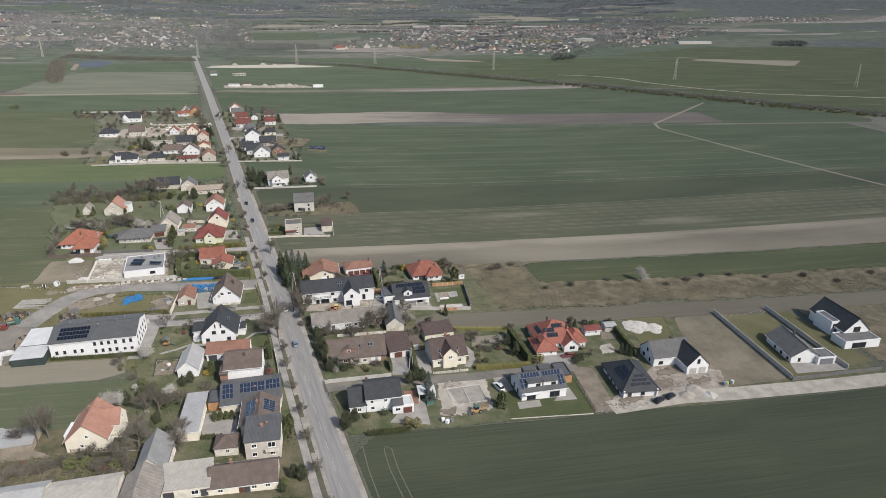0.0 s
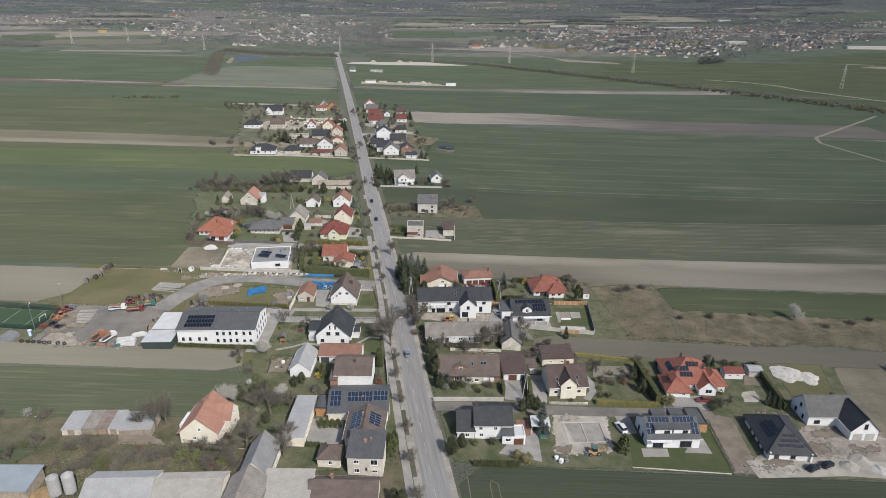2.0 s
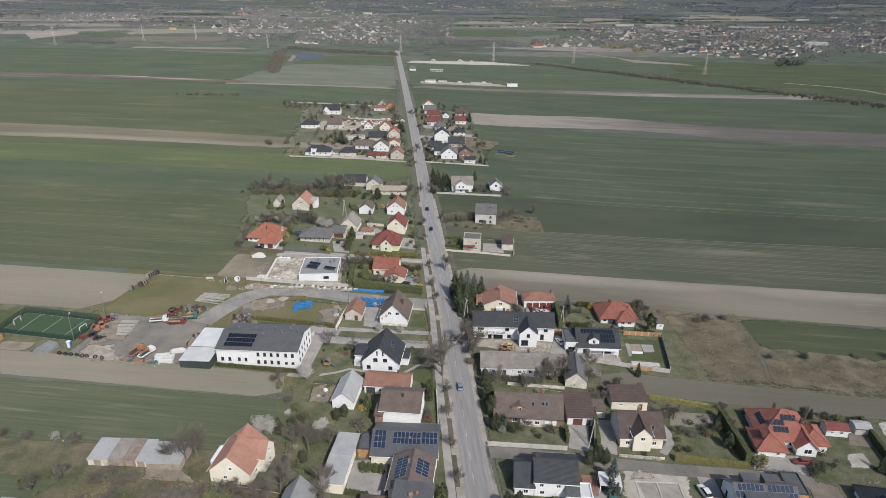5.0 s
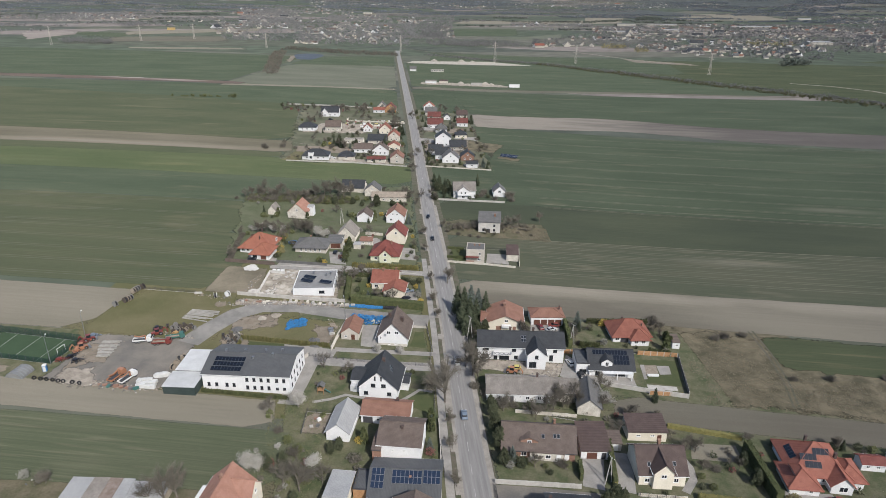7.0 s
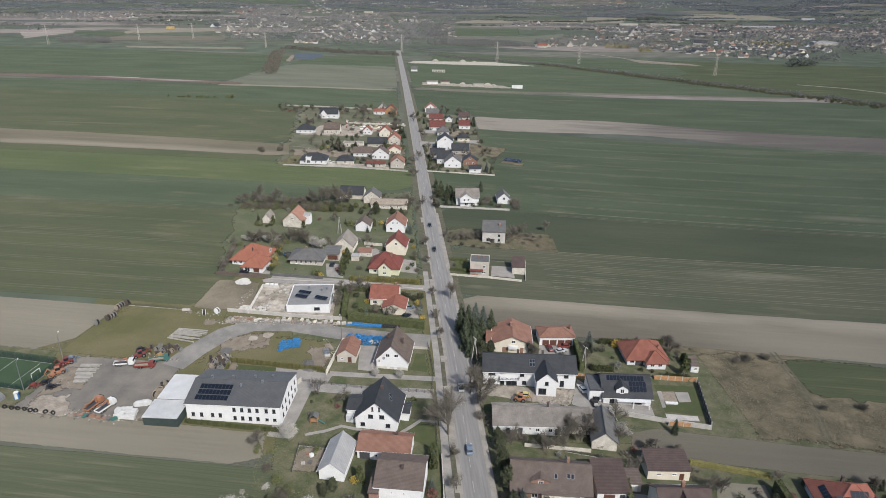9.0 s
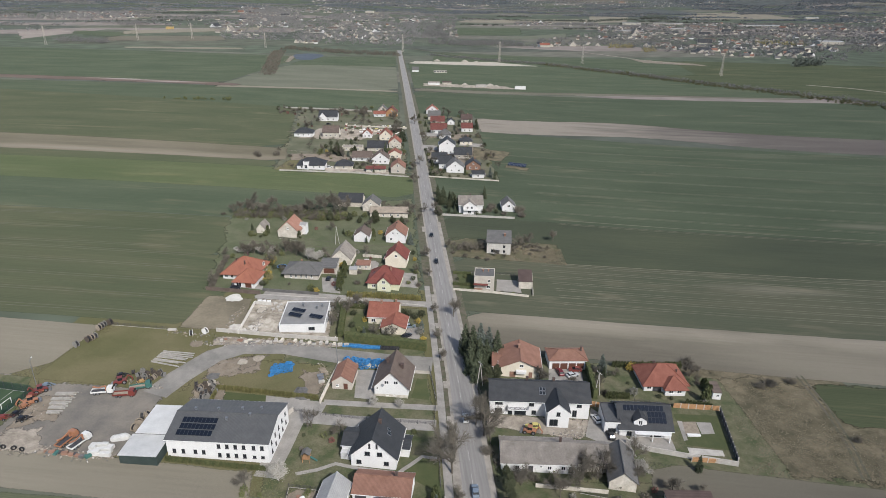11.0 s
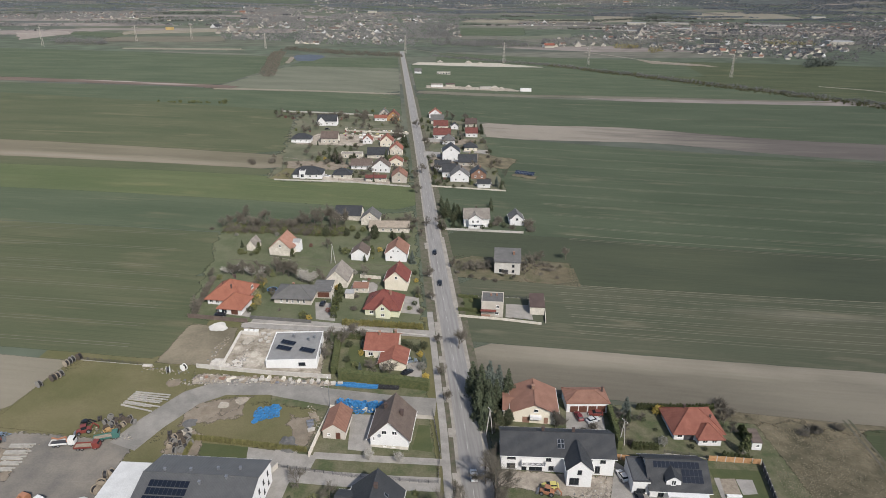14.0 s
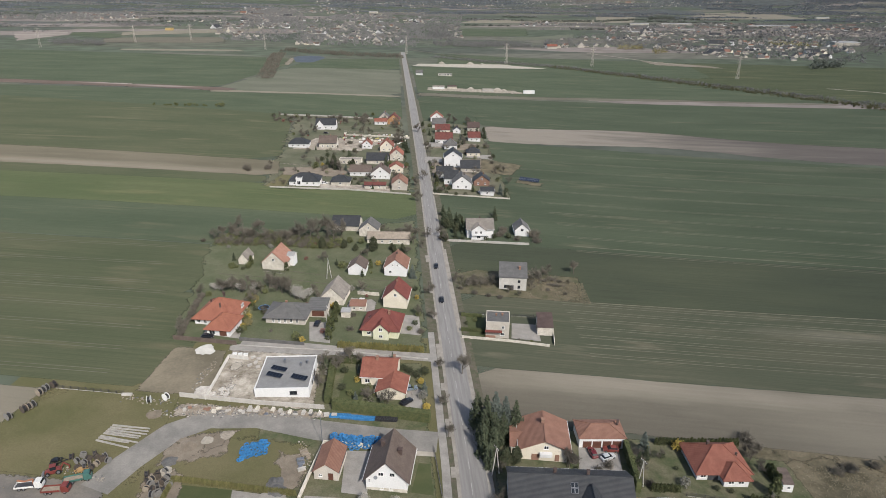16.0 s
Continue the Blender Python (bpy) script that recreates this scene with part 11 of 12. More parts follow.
fence_line([(-10.4, 228.8), (-9.0, 239.8), (-9.9, 257.6)], 1.3, 'dark metal street fence')
fence_line([(-10.7, 203.7), (-10.1, 214.8)], 1.2, 'dark metal street fence')
fence_line([(-10.3, 177.2), (-10.6, 190.3), (-10.0, 201.6)], 1.3, 'dark metal street fence')
fence_line([(2.1, 172.4), (2.0, 166.4), (1.9, 158.6)], 1.4, 'dark metal garden fence')
fence_line([(7.2, 221.8), (6.7, 213.9), (5.8, 199.5)], 1.2, 'rusty mesh fence by the road')
fence_line([(38.5, 167.6), (49.2, 165.7)], 1.2, 'dark fence with cream pillars')
fence_line([(73.8, 160.5), (85.3, 158.1)], 1.3, 'dark fence with brick pillars')
fence_line([(83.2, 150.7), (78.5, 130.9)], 1.4, 'grey mesh fence on posts')
fence_line([(-69.1, 162.6), (-50.6, 157.4)], 1.3, 'weathered timber rail fence by the sheds')
fence_line([(52.6, 237.6), (67.9, 234.1)], 1.2, 'brick pillared garden fence')
fence_line([(-39.2, 311.2), (-9.6, 307.2)], 1.1, 'grey mesh fence along the shrubs')
fence_line([(-121.8, 288.3), (-100.7, 284.5)], 1.2, 'grey wire fence at the field edge')
fence_line([(-75.9, 373.6), (-66.1, 370.1)], 1.0, 'grey picket fence of a garden')
fence_line([(24.2, 200.2), (37.0, 196.3)], 1.1, 'grey mesh fence behind a long farmhouse')
wall_line([(166.7, 172.8), (154.9, 124.1)], 1.9, 0.2, 'grey_wall', 'long grey concrete fence', 3.0)
wall_line([(191.1, 168.2), (180.0, 121.7)], 1.9, 0.2, 'grey_wall', 'long grey concrete fence', 3.0)
wall_line([(154.6, 123.5), (177.1, 120.0), (191.9, 117.4)], 1.3, 0.2, 'slate', 'dark grey street wall', 3.0)
wall_line([(51.5, 136.8), (77.6, 130.6)], 0.15, 0.08, 'old_wall', 'low pale concrete kerb by the field', 3.0)

# ---- vehicles ----
vehicle("car", -1.1, 230.3, 87, "white", "white estate car on the road")
vehicle("car", -2.2, 201.4, 87, "blue", "blue-grey car on the road")
vehicle("car", -0.6, 378.2, 267, "black", "dark car on the road")
vehicle("car", -0.8, 344.8, 267, "black", "dark car on the road")
vehicle("car", 88.4, 162.9, 170, "red", "red car parked in a forecourt")
vehicle("car", 33.2, 253.6, 95, "dark_red", "dark red car before the garages")
vehicle("car", 38.7, 254.9, 172, "red", "red car before the garages")
vehicle("car", 36.9, 251.8, 20, "silver", "silver car before the garages")
vehicle("car", 101.5, 129.2, 15, "black", "black car parked on gravel")
vehicle("car", 106.6, 129.8, 15, "black", "black car parked on gravel")
vehicle("car", 37.6, 228.8, 100, "white", "white car parked on a concrete drive")
vehicle("car", 39.4, 221.4, 88, "black", "black car parked beside the house")
vehicle("van", 55.4, 152.9, 95, "white", "white van beside the cube house")
vehicle("car", -48.0, 326.1, 80, "black", "black car in a garage drive")
vehicle("car", -84.8, 317.2, 5, "black", "dark car behind a fence")
vehicle("car", -15.3, 284.7, 10, "blue", "dark blue car in a yard")
vehicle("car", -16.7, 277.8, 40, "black", "black car in a yard")
vehicle("van", -33.3, 343.2, 175, "white", "white van parked in a yard")
vehicle("car", -61.6, 505.9, 0, "white", "white car in a far yard")
vehicle("car", -73.9, 653.3, 0, "black", "dark car in a far yard")
vehicle("car", 36.1, 492.1, 0, "white", "white car before a far house")
vehicle("car", 17.8, 225.9, 175, "yellow", "small yellow car on the building site")
vehicle("truck", -108.2, 246.4, 4, "white", "white flatbed truck with an orange crane")
vehicle("truck", -101.4, 244.8, 2, "red", "red flatbed truck in the yard")
vehicle("digger", -105.2, 251.2, 200, "red", "red loader with a folded arm")
vehicle("truck", -98.0, 248.4, 14, "green", "green flatbed truck in the yard")
vehicle("truck", -108.8, 224.6, 68, "orange", "orange crane truck in the yard")
vehicle("truck", -105.1, 223.5, 63, "white", "white crane truck in the yard")
vehicle("digger", 16.4, 223.8, 160, "orange", "orange wheeled digger on the building site")
vehicle("digger", 42.8, 143.3, 175, "sand", "yellow wheeled digger with a green cab")
vehicle("digger", -126.5, 247.7, 30, "red", "red farm implement with a dark tractor")
vehicle("digger", -126.6, 242.2, 30, "orange", "orange farm implement on wheels")

# ---- yard goods ----
spool(-103.1, 256.3, 0.85, 13, "small")
spool(-101.1, 254.8, 0.85, 60, "small")
spool(-100.5, 257.0, 0.85, 107, "small")
spool(-98.6, 255.5, 0.85, 154, "small")
spool(-97.8, 257.3, 0.85, 21, "small")
spool(-95.8, 253.6, 0.85, 68, "small")
spool(-95.1, 255.4, 0.85, 115, "small")
spool(-93.4, 254.6, 0.85, 162, "small")
spool(-97.4, 253.3, 0.85, 29, "small")
spool(-99.1, 254.1, 0.85, 76, "small")
spool(-82.0, 249.0, 0.95, 13, "mid")
spool(-80.3, 247.4, 0.95, 60, "mid")
spool(-79.3, 248.3, 0.95, 107, "mid")
spool(-80.0, 245.6, 0.95, 154, "mid")
spool(-78.2, 245.0, 0.95, 21, "mid")
spool(-77.3, 246.3, 0.95, 68, "mid")
spool(-75.7, 245.5, 0.95, 115, "mid")
spool(-78.9, 243.7, 0.95, 162, "mid")
spool(-76.4, 243.6, 0.95, 29, "mid")
spool(-76.7, 247.8, 0.95, 76, "mid")
spool(-77.2, 242.5, 0.95, 123, "mid")
spool(-78.6, 242.2, 0.95, 170, "mid")
spool(-92.5, 233.4, 1.2, 13, "gold")
spool(-91.3, 234.0, 1.2, 60, "gold")
spool(-92.4, 230.4, 1.2, 107, "gold")
spool(-92.8, 228.4, 1.2, 154, "gold")
for x, y, turn in ((-98.4, 252.6, 20), (-96.6, 252.4, 75), (-99.9, 252.2, 110), (-95.0, 256.6, 50), (-97.0, 256.2, 140), (-81.4, 247.0, 40), (-80.6, 244.2, 95), (-79.6, 249.6, 10), (-78.0, 250.4, 60)):
    spool(x, y, 0.8, turn, "small")
for x, y in ((-127.4, 273.4), (-124.9, 276.6), (-124.2, 277.7), (-123.6, 278.8), (-124.6, 284.6), (-124.2, 285.8), (-123.8, 287.0), (-122.4, 288.6)):
    spool(x, y, 1.15, 60, "row")
spool(-91.9, 280.0, 1.15, 13, "white")
spool(-87.5, 281.3, 1.15, 60, "white")
pipe_coils([(-37.5, 260.2), (-30.7, 259.1), (-24.3, 258.5)], 4, 'tall stack of blue pipe coils beside a wall')
pipe_coils([(-61.1, 256.5), (-57.9, 258.6), (-54.4, 259.6)], 1, 'loose heap of blue pipe coils on grass')
beams(((-100.2, 263.1), (-89.1, 259.0), (-86.1, 267.7), (-98.1, 270.0)))
beams([(-121.8, 245.8), (-115.3, 245.6), (-115.2, 246.9), (-121.8, 247.1)])
beams([(-121.8, 243.2), (-115.0, 243.0), (-115.0, 244.3), (-121.8, 244.5)])
beams([(-121.3, 241.2), (-115.3, 241.0), (-115.2, 242.2), (-121.3, 242.4)])
beams([(-120.7, 239.2), (-115.3, 239.0), (-115.3, 240.2), (-120.7, 240.4)])
beams([(-120.2, 237.0), (-116.0, 236.9), (-115.9, 238.1), (-120.2, 238.2)])
tyre(-133.5, 224.8)
tyre(-131.3, 224.2)
tyre(-129.5, 223.9)
tyre(-127.5, 223.5)
tyre(-125.6, 222.9)
tyre(-124.0, 222.6)
tyre(-121.1, 222.0)
tyre(-118.8, 221.4)
rubble([(-81.7, 277.8), (-69.1, 275.3), (-56.0, 273.6), (-43.0, 272.5)])
rubble([(27.7, 223.5), (29.7, 220.3)])
rubble([(79.9, 130.8), (83.9, 130.9)])
rubble([(108.8, 133.8), (123.6, 134.0)])
rubble([(81.7, 133.2), (91.2, 131.8)])
rubble([(-99.2, 282.5), (-86.4, 280.1)])
mound(128.0, 174.0, 5.2, "chalk", "low heap of white chalk rubble on a lawn")
mound(133.1, 170.7, 3.8, "chalk", "low heap of white chalk rubble on a lawn")
mound(-78.4, 285.2, 2.4, "chalk", "spilled heap of white chalk by the block wall")
crate(-61.6, 300.7, 8, 2.6, 1.0, "old_wood", "stack of planks on the building site")
crate(-99.5, 283.7, -4, 3.0, 0.7, "concrete", "stack of pale slabs at the field edge")
for x, y, rot in ((-73.0, 305.6, 5), (-71.2, 305.4, 12), (-69.4, 305.2, 0), (-66.6, 303.4, 20), (-64.6, 302.4, 4), (-65.2, 300.2, 80), (-64.0, 297.6, 10), (-66.8, 298.6, 35)):
    crate(x, y, rot, 1.5, 0.8, "white_trim" if x < -69 else "concrete", "pallet of pale building blocks on the site")
mound(-83.6, 308.8, 3.1, "chalk_heap", "steep heap of white sand on bare earth")
mound(117.9, 130.0, 3, "sand", "heap of sand by the lane")
mound(112.9, 128.9, 2.6, "sand", "heap of sand by the lane")
mound(-66.4, 264.6, 1.8, "gravel", "heap of pale gravel")
mound(-78.3, 254.6, 1.9, "slate", "low heap of dark gravel beside the lane")
mound(-78.2, 250.9, 1.5, "sand", "low heap of pale sand beside cable drums")
mound(-88.7, 274.2, 1.9, "dirt", "low heap of brown earth at the yard's edge")
mound(-75.4, 260.5, 2.2, "dirt", "spread heap of brown earth beside the lane")
mound(-71.0, 262.6, 1.6, "sand", "spread heap of pale earth beside the lane")
mound(-50.3, 245.6, 2.2, "slate", "heap under a dark tarpaulin")
mound(-49.6, 243.3, 2.2, "slate", "heap under a dark tarpaulin")
mound(-99.4, 146.7, 3.0, "hay", "heap of brown hay beside the barn")
mound(120.1, 126.4, 2.2, "concrete", "heap of grey gravel")
crate(-100.5, 219.0, -12, 1.7, 1.3, "tarp", "pallet of pale wrapped bales in the yard")
crate(-100.8, 220.6, -7, 1.7, 1.6, "tarp", "pallet of pale wrapped bales in the yard")
crate(-101.0, 222.2, -11, 1.7, 1.1, "tarp", "pallet of pale wrapped bales in the yard")
crate(-99.1, 218.7, -5, 1.7, 1.6, "tarp", "pallet of pale wrapped bales in the yard")
crate(-99.3, 220.3, -9, 1.7, 1.1, "tarp", "pallet of pale wrapped bales in the yard")
crate(-99.5, 222.0, -4, 1.7, 1.3, "tarp", "pallet of pale wrapped bales in the yard")
crate(-97.6, 218.5, -7, 1.7, 1.1, "tarp", "pallet of pale wrapped bales in the yard")
crate(-97.8, 220.1, -11, 1.7, 1.3, "tarp", "pallet of pale wrapped bales in the yard")
crate(-98.0, 221.7, -6, 1.7, 1.6, "tarp", "pallet of pale wrapped bales in the yard")
crate(-96.2, 218.2, -9, 1.7, 1.3, "tarp", "pallet of pale wrapped bales in the yard")
crate(-96.4, 219.8, -4, 1.7, 1.6, "tarp", "pallet of pale wrapped bales in the yard")
crate(-96.5, 221.4, -8, 1.7, 1.1, "tarp", "pallet of pale wrapped bales in the yard")
white_cover(-95.6, 225.1)

# ---- poles and lamps ----
lamp_post(-40.0, 260.1, 9.5, 'tall grey street lamp')
lamp_post(-128.4, 249.4, 9.8, 'tall white floodlight mast')
lamp_post(-132.6, 233.4, 9.8, 'tall white floodlight mast')
utility_pole(5.4, 246.9)
utility_pole(41.7, 240.9)
utility_pole(31.8, 172.3)
utility_pole(-47.1, 366.2)
utility_pole(-43.7, 323.4)
patch("yard", "bare trodden farmyard before the open barn", "yard", (-116.1, 140.4), (-89.4, 141.1), (-102.2, 146.5), (-117.6, 148.7), "dirt", 0.12, 5, 0.8)
trampoline(-69.2, 338.1)
playhouse(-45.0, 214.6)
slab_site(43.9, 152.7)
implement(-126.8, 247.7, 30, "orange", "orange farm implement with tines")
implement(-128.0, 245.4, 35, "red", "red farm implement with tines")
implement(-127.4, 240.3, 40, "orange", "rusty orange farm implement")
implement(-126.2, 250.3, 10, "blue", "dark blue farm implement with tines")
implement(-127.9, 236.7, 60, "black", "dark folded farm implement")
implement(-125.2, 234.2, 20, "black", "dark folded farm implement")
implement(-130.4, 235.0, 20, "red", "red farm implement under cover")
implement(-106.3, 255.0, 10, "black", "dark farm implement on the grass")
implement(-98.7, 251.2, 40, "sand", "yellow farm implement by the trucks")
crate(31.5, 142.7, 10, 1.1, 1.0, "white_trim", "pallet of white tanks")
crate(32.3, 141.2, 40, 1.1, 1.2, "white_trim", "pallet of white tanks")
crate(34.0, 141.6, 5, 1.1, 0.9, "solar_frame", "pallet of grey tanks")
crate(30.9, 152.0, 0, 2.2, 0.7, "car_green", "green tarpaulin-covered pallet load")
crate(-64.5, 276.2, 4, 1.1, 0.8, "old_wood", "pallet of building blocks by the wall")
crate(-62.2, 275.9, 80, 1.1, 1.0, "concrete", "pallet of building blocks by the wall")
crate(-60.0, 275.5, 80, 1.6, 1.0, "old_wall", "pallet of building blocks by the wall")
crate(-57.7, 275.1, 4, 1.6, 1.0, "old_wood", "pallet of building blocks by the wall")
crate(-55.5, 274.8, 80, 1.6, 1.0, "old_wall", "pallet of building blocks by the wall")
crate(-53.3, 274.4, 4, 1.1, 1.0, "concrete", "pallet of building blocks by the wall")
crate(-51.0, 274.0, 0, 1.1, 0.5, "old_wood", "pallet of building blocks by the wall")
crate(-48.8, 273.7, 0, 1.6, 0.5, "slate", "pallet of building blocks by the wall")
crate(-46.6, 273.3, 80, 1.6, 1.0, "concrete", "pallet of building blocks by the wall")
crate(-44.4, 272.9, 80, 1.6, 0.5, "slate", "pallet of building blocks by the wall")
crate(-42.2, 272.6, 0, 1.1, 0.5, "concrete", "pallet of building blocks by the wall")
crate(-39.9, 272.2, 4, 1.6, 1.0, "concrete", "pallet of building blocks by the wall")
crate(-37.7, 271.9, -6, 1.6, 1.0, "concrete", "pallet of building blocks by the wall")
crate(-44.6, 257.1, 20, 2.0, 0.5, "old_wood", "pallet of grey panels on worn ground")
crate(-44.1, 255.8, 10, 2.0, 0.5, "old_wood", "pallet of grey panels on worn ground")
crate(-43.1, 254.6, 20, 1.1, 0.5, "old_wood", "pallet of grey panels on worn ground")
crate(-45.0, 253.5, 10, 2.0, 0.8, "solar_frame", "pallet of grey panels on worn ground")
crate(-44.7, 252.3, 10, 2.0, 0.5, "solar_frame", "pallet of grey panels on worn ground")
crate(-44.7, 251.2, 80, 1.1, 0.5, "solar_frame", "pallet of grey panels on worn ground")
crate(-44.3, 250.0, 20, 2.0, 0.8, "concrete", "pallet of grey panels on worn ground")
crate(-25.2, 651.1, 0, 2.2, 0.8, "white_trim", "pallet of building goods in the hamlet")
crate(-26.7, 631.1, 30, 2.2, 1.4, "car_red", "pallet of building goods in the hamlet")
crate(-35.0, 630.0, 30, 2.2, 1.4, "old_wall", "pallet of building goods in the hamlet")
crate(-26.4, 633.3, 30, 2.2, 1.4, "concrete", "pallet of building goods in the hamlet")
crate(-29.4, 648.3, 0, 2.2, 1.4, "concrete", "pallet of building goods in the hamlet")
crate(-36.9, 637.5, 30, 2.2, 1.4, "old_wall", "pallet of building goods in the hamlet")
crate(-40.8, 642.1, 0, 2.2, 1.4, "old_wall", "pallet of building goods in the hamlet")
crate(-56.8, 638.4, 0, 2.2, 0.8, "old_wall", "pallet of building goods in the hamlet")
crate(-42.4, 638.0, 30, 2.2, 1.4, "concrete", "pallet of building goods in the hamlet")
crate(-57.8, 655.3, 0, 2.2, 1.4, "old_wall", "pallet of building goods in the hamlet")
crate(-37.5, 650.1, 30, 2.2, 0.8, "old_wall", "pallet of building goods in the hamlet")
crate(-51.3, 634.8, 30, 2.2, 1.4, "concrete", "pallet of building goods in the hamlet")
bundle(-36.1, 271.8, -8, "coil_blue", "bundle of blue pipes on the verge")
bundle(-32.8, 271.1, -8, "coil_blue", "bundle of blue pipes on the verge")
bundle(-29.1, 270.5, -8, "coil_blue", "bundle of blue pipes on the verge")
bundle(-22.6, 269.8, -8, "coil_black", "bundle of black pipes on the verge")
bundle(-24.7, 270.2, -8, "coil_black", "bundle of black pipes on the verge")
patch("bare_ground", "pale sandy forecourt in the hamlet", "ground", (-62.9, 493.8), (-53.3, 493.1), (-54.6, 511.3), (-65.2, 510.7), "sand", 0.2, 5, 0.5)
patch("bare_ground", "brown bare plot behind the houses", "ground", (41.7, 540.9), (61.9, 532.1), (76.0, 562.0), (46.7, 577.4), "waste", 0.2, 5, 1.5)
wall_line([(-10.0, 199.2), (-10.6, 186.1), (-12.0, 167.9)], 1.1, 0.2, 'concrete', 'pale garden wall along the pavement', 2.5)
rubble([(-115.7, 222.3), (-93.6, 217.3)])
rubble([(-128.6, 242.9), (-120.3, 233.5)])
rubble([(-121.5, 240.1), (-116.2, 245.7)])
rubble([(111.4, 141.0), (116.9, 133.2)])
rubble([(111.2, 146.8), (112.2, 143.1)])
rubble([(101.7, 154.9), (111.8, 152.7)])
rubble([(86.3, 130.7), (99.8, 128.9)])
rubble([(-82.7, 276.5), (-75.2, 274.4)])
rubble([(-45.5, 260.5), (-42.3, 249.5)])
rubble([(-80.8, 286.2), (-78.8, 301.9)])
rubble([(-71.7, 283.1), (-70.1, 295.1)])
rubble([(-103.4, 252.8), (-91.9, 248.3)])
rubble([(-112.6, 180.8), (-109.9, 179.9)])
rubble([(-59.2, 666.3), (-25.2, 660.9)])
rubble([(-94.8, 553.6), (-70.9, 546.0)])
rubble([(27.0, 644.6), (45.4, 637.9)])
rubble([(32.3, 563.1), (43.6, 554.5)])
rubble([(-16.5, 284.7), (-14.0, 281.7)])
patch("bare_ground", "trodden earth round the gravel heap", "ground", (-72.8, 256.9), (-65.6, 260.0), (-63.2, 266.5), (-70.0, 266.0), "dirt", 0.13, 5, 2.0)
rubble([(27.4, 223.0), (32.9, 227.7)])
rubble([(23.2, 222.4), (30.2, 221.7)])
wall_line([(13.6, 202.8), (31.6, 199.7)], 1.0, 0.25, 'old_wall', 'weathered low wall behind the brick house', 2.5)
rubble([(166.9, 168.9), (190.8, 166.1)])
patch("bare_ground", "broken concrete at the building site", "ground", (25.3, 221.4), (31.0, 220.5), (34.0, 229.7), (29.4, 230.3), "gravel", 0.14, 5, 0.8)
patch("bare_ground", "oily trodden ground under the cable drums", "ground", (-81.6, 241.4), (-71.1, 239.7), (-73.1, 250.5), (-82.3, 252.4), "dirt", 0.125, 5, 1.5)
patch("bare_ground", "dusty patch on the works yard", "ground", (-124.4, 233.6), (-115.3, 233.3), (-115.4, 237.5), (-125.2, 239.0), "dirt", 0.16, 2, 1.8)
patch("bare_ground", "stained patch of ground on the new plots", "ground", (102.8, 135.2), (112.2, 133.9), (114.7, 139.3), (105.7, 140.2), "dirt", 0.17, 2, 1.8)
patch("bare_ground", "stained patch of ground on the new plots", "ground", (111.5, 140.7), (121.6, 139.7), (122.5, 144.6), (113.1, 144.8), "dirt", 0.17, 2, 1.8)
patch("bare_ground", "stained patch of ground on the new plots", "ground", (87.9, 131.6), (98.2, 130.6), (98.8, 134.1), (89.5, 135.1), "dirt", 0.17, 2, 1.8)
patch("bare_ground", "stained patch of ground on the new plots", "ground", (117.6, 132.7), (127.9, 132.1), (128.5, 136.2), (119.2, 136.5), "dirt", 0.17, 2, 1.8)
patch("bare_ground", "stained patch of ground on the new plots", "ground", (37.9, 158.4), (44.4, 158.0), (44.9, 161.6), (38.4, 162.4), "gravel", 0.17, 2, 1.8)
patch("bare_ground", "stained patch of ground on the new plots", "ground", (42.4, 144.5), (48.6, 144.0), (49.2, 148.0), (43.1, 148.2), "dirt", 0.17, 2, 1.8)
patch("bare_ground", "stained patch of ground on the new plots", "ground", (31.9, 145.2), (36.9, 144.4), (37.9, 147.7), (32.8, 148.5), "dirt", 0.17, 2, 1.8)
patch("drive", "grey paved yard between the barn and the red house", "paving", (-37.1, 348.1), (-26.5, 346.1), (-27.4, 335.6), (-38.8, 337.0), "paving", 0.13, 5, 0.3)
wall_line([(-34.3, 351.1), (-25.6, 349.6)], 1.4, 0.2, 'old_wall', 'pale rendered yard wall', 2.5)
patch("building_site", "pale trodden sand round the new house", "ground", (-75.7, 281.7), (-44.2, 274.7), (-43.8, 306), (-74.5, 308.8), "chalky", 0.105, 3, 0.5)
patch("bare_ground", "spilled pale chalk beside the unfinished wall", "ground", (-80.4, 280.7), (-74.3, 280.6), (-75.6, 289.0), (-79.9, 289.1), "chalk", 0.14, 3, 1.6)
patch("bare_ground", "spilled pale chalk inside the building site", "ground", (-73.7, 282.4), (-69.2, 281.9), (-69.7, 287.9), (-73.7, 288.3), "chalk", 0.14, 3, 1.4)
patch("bare_ground", "pale sand inside the building site", "ground", (-73.2, 296.7), (-68.6, 296.6), (-69.2, 301.6), (-72.6, 301.6), "sand", 0.14, 3, 1.2)
patch("paving", "grey paved strip beside the lane", "paving", (-76, 308.4), (-35, 303.8), (-35, 308.4), (-76, 313), "paving", 0.11, 4, 0.3)
patch("bare_ground", "trodden ground under stacked building goods", "ground", (-83.8, 272.7), (-38.3, 271.1), (-38.5, 273.6), (-84.0, 279.8), "gravel", 0.115, 5, 0.8)
rubble([(-83.1, 277.3), (-65.7, 276.2)])
rubble([(-83.0, 275.6), (-64.6, 274.5)])
rubble([(-81.7, 274.0), (-65.2, 273.5)])
rubble([(-65.7, 276.2), (-55.6, 274.6)])
rubble([(-64.5, 274.4), (-52.1, 273.4)])
rubble([(-55.5, 273.7), (-40.5, 272.3)])
rubble([(-79.2, 278.0), (-72.5, 277.2)])
rubble([(-90.7, 275.9), (-83.6, 273.7)])
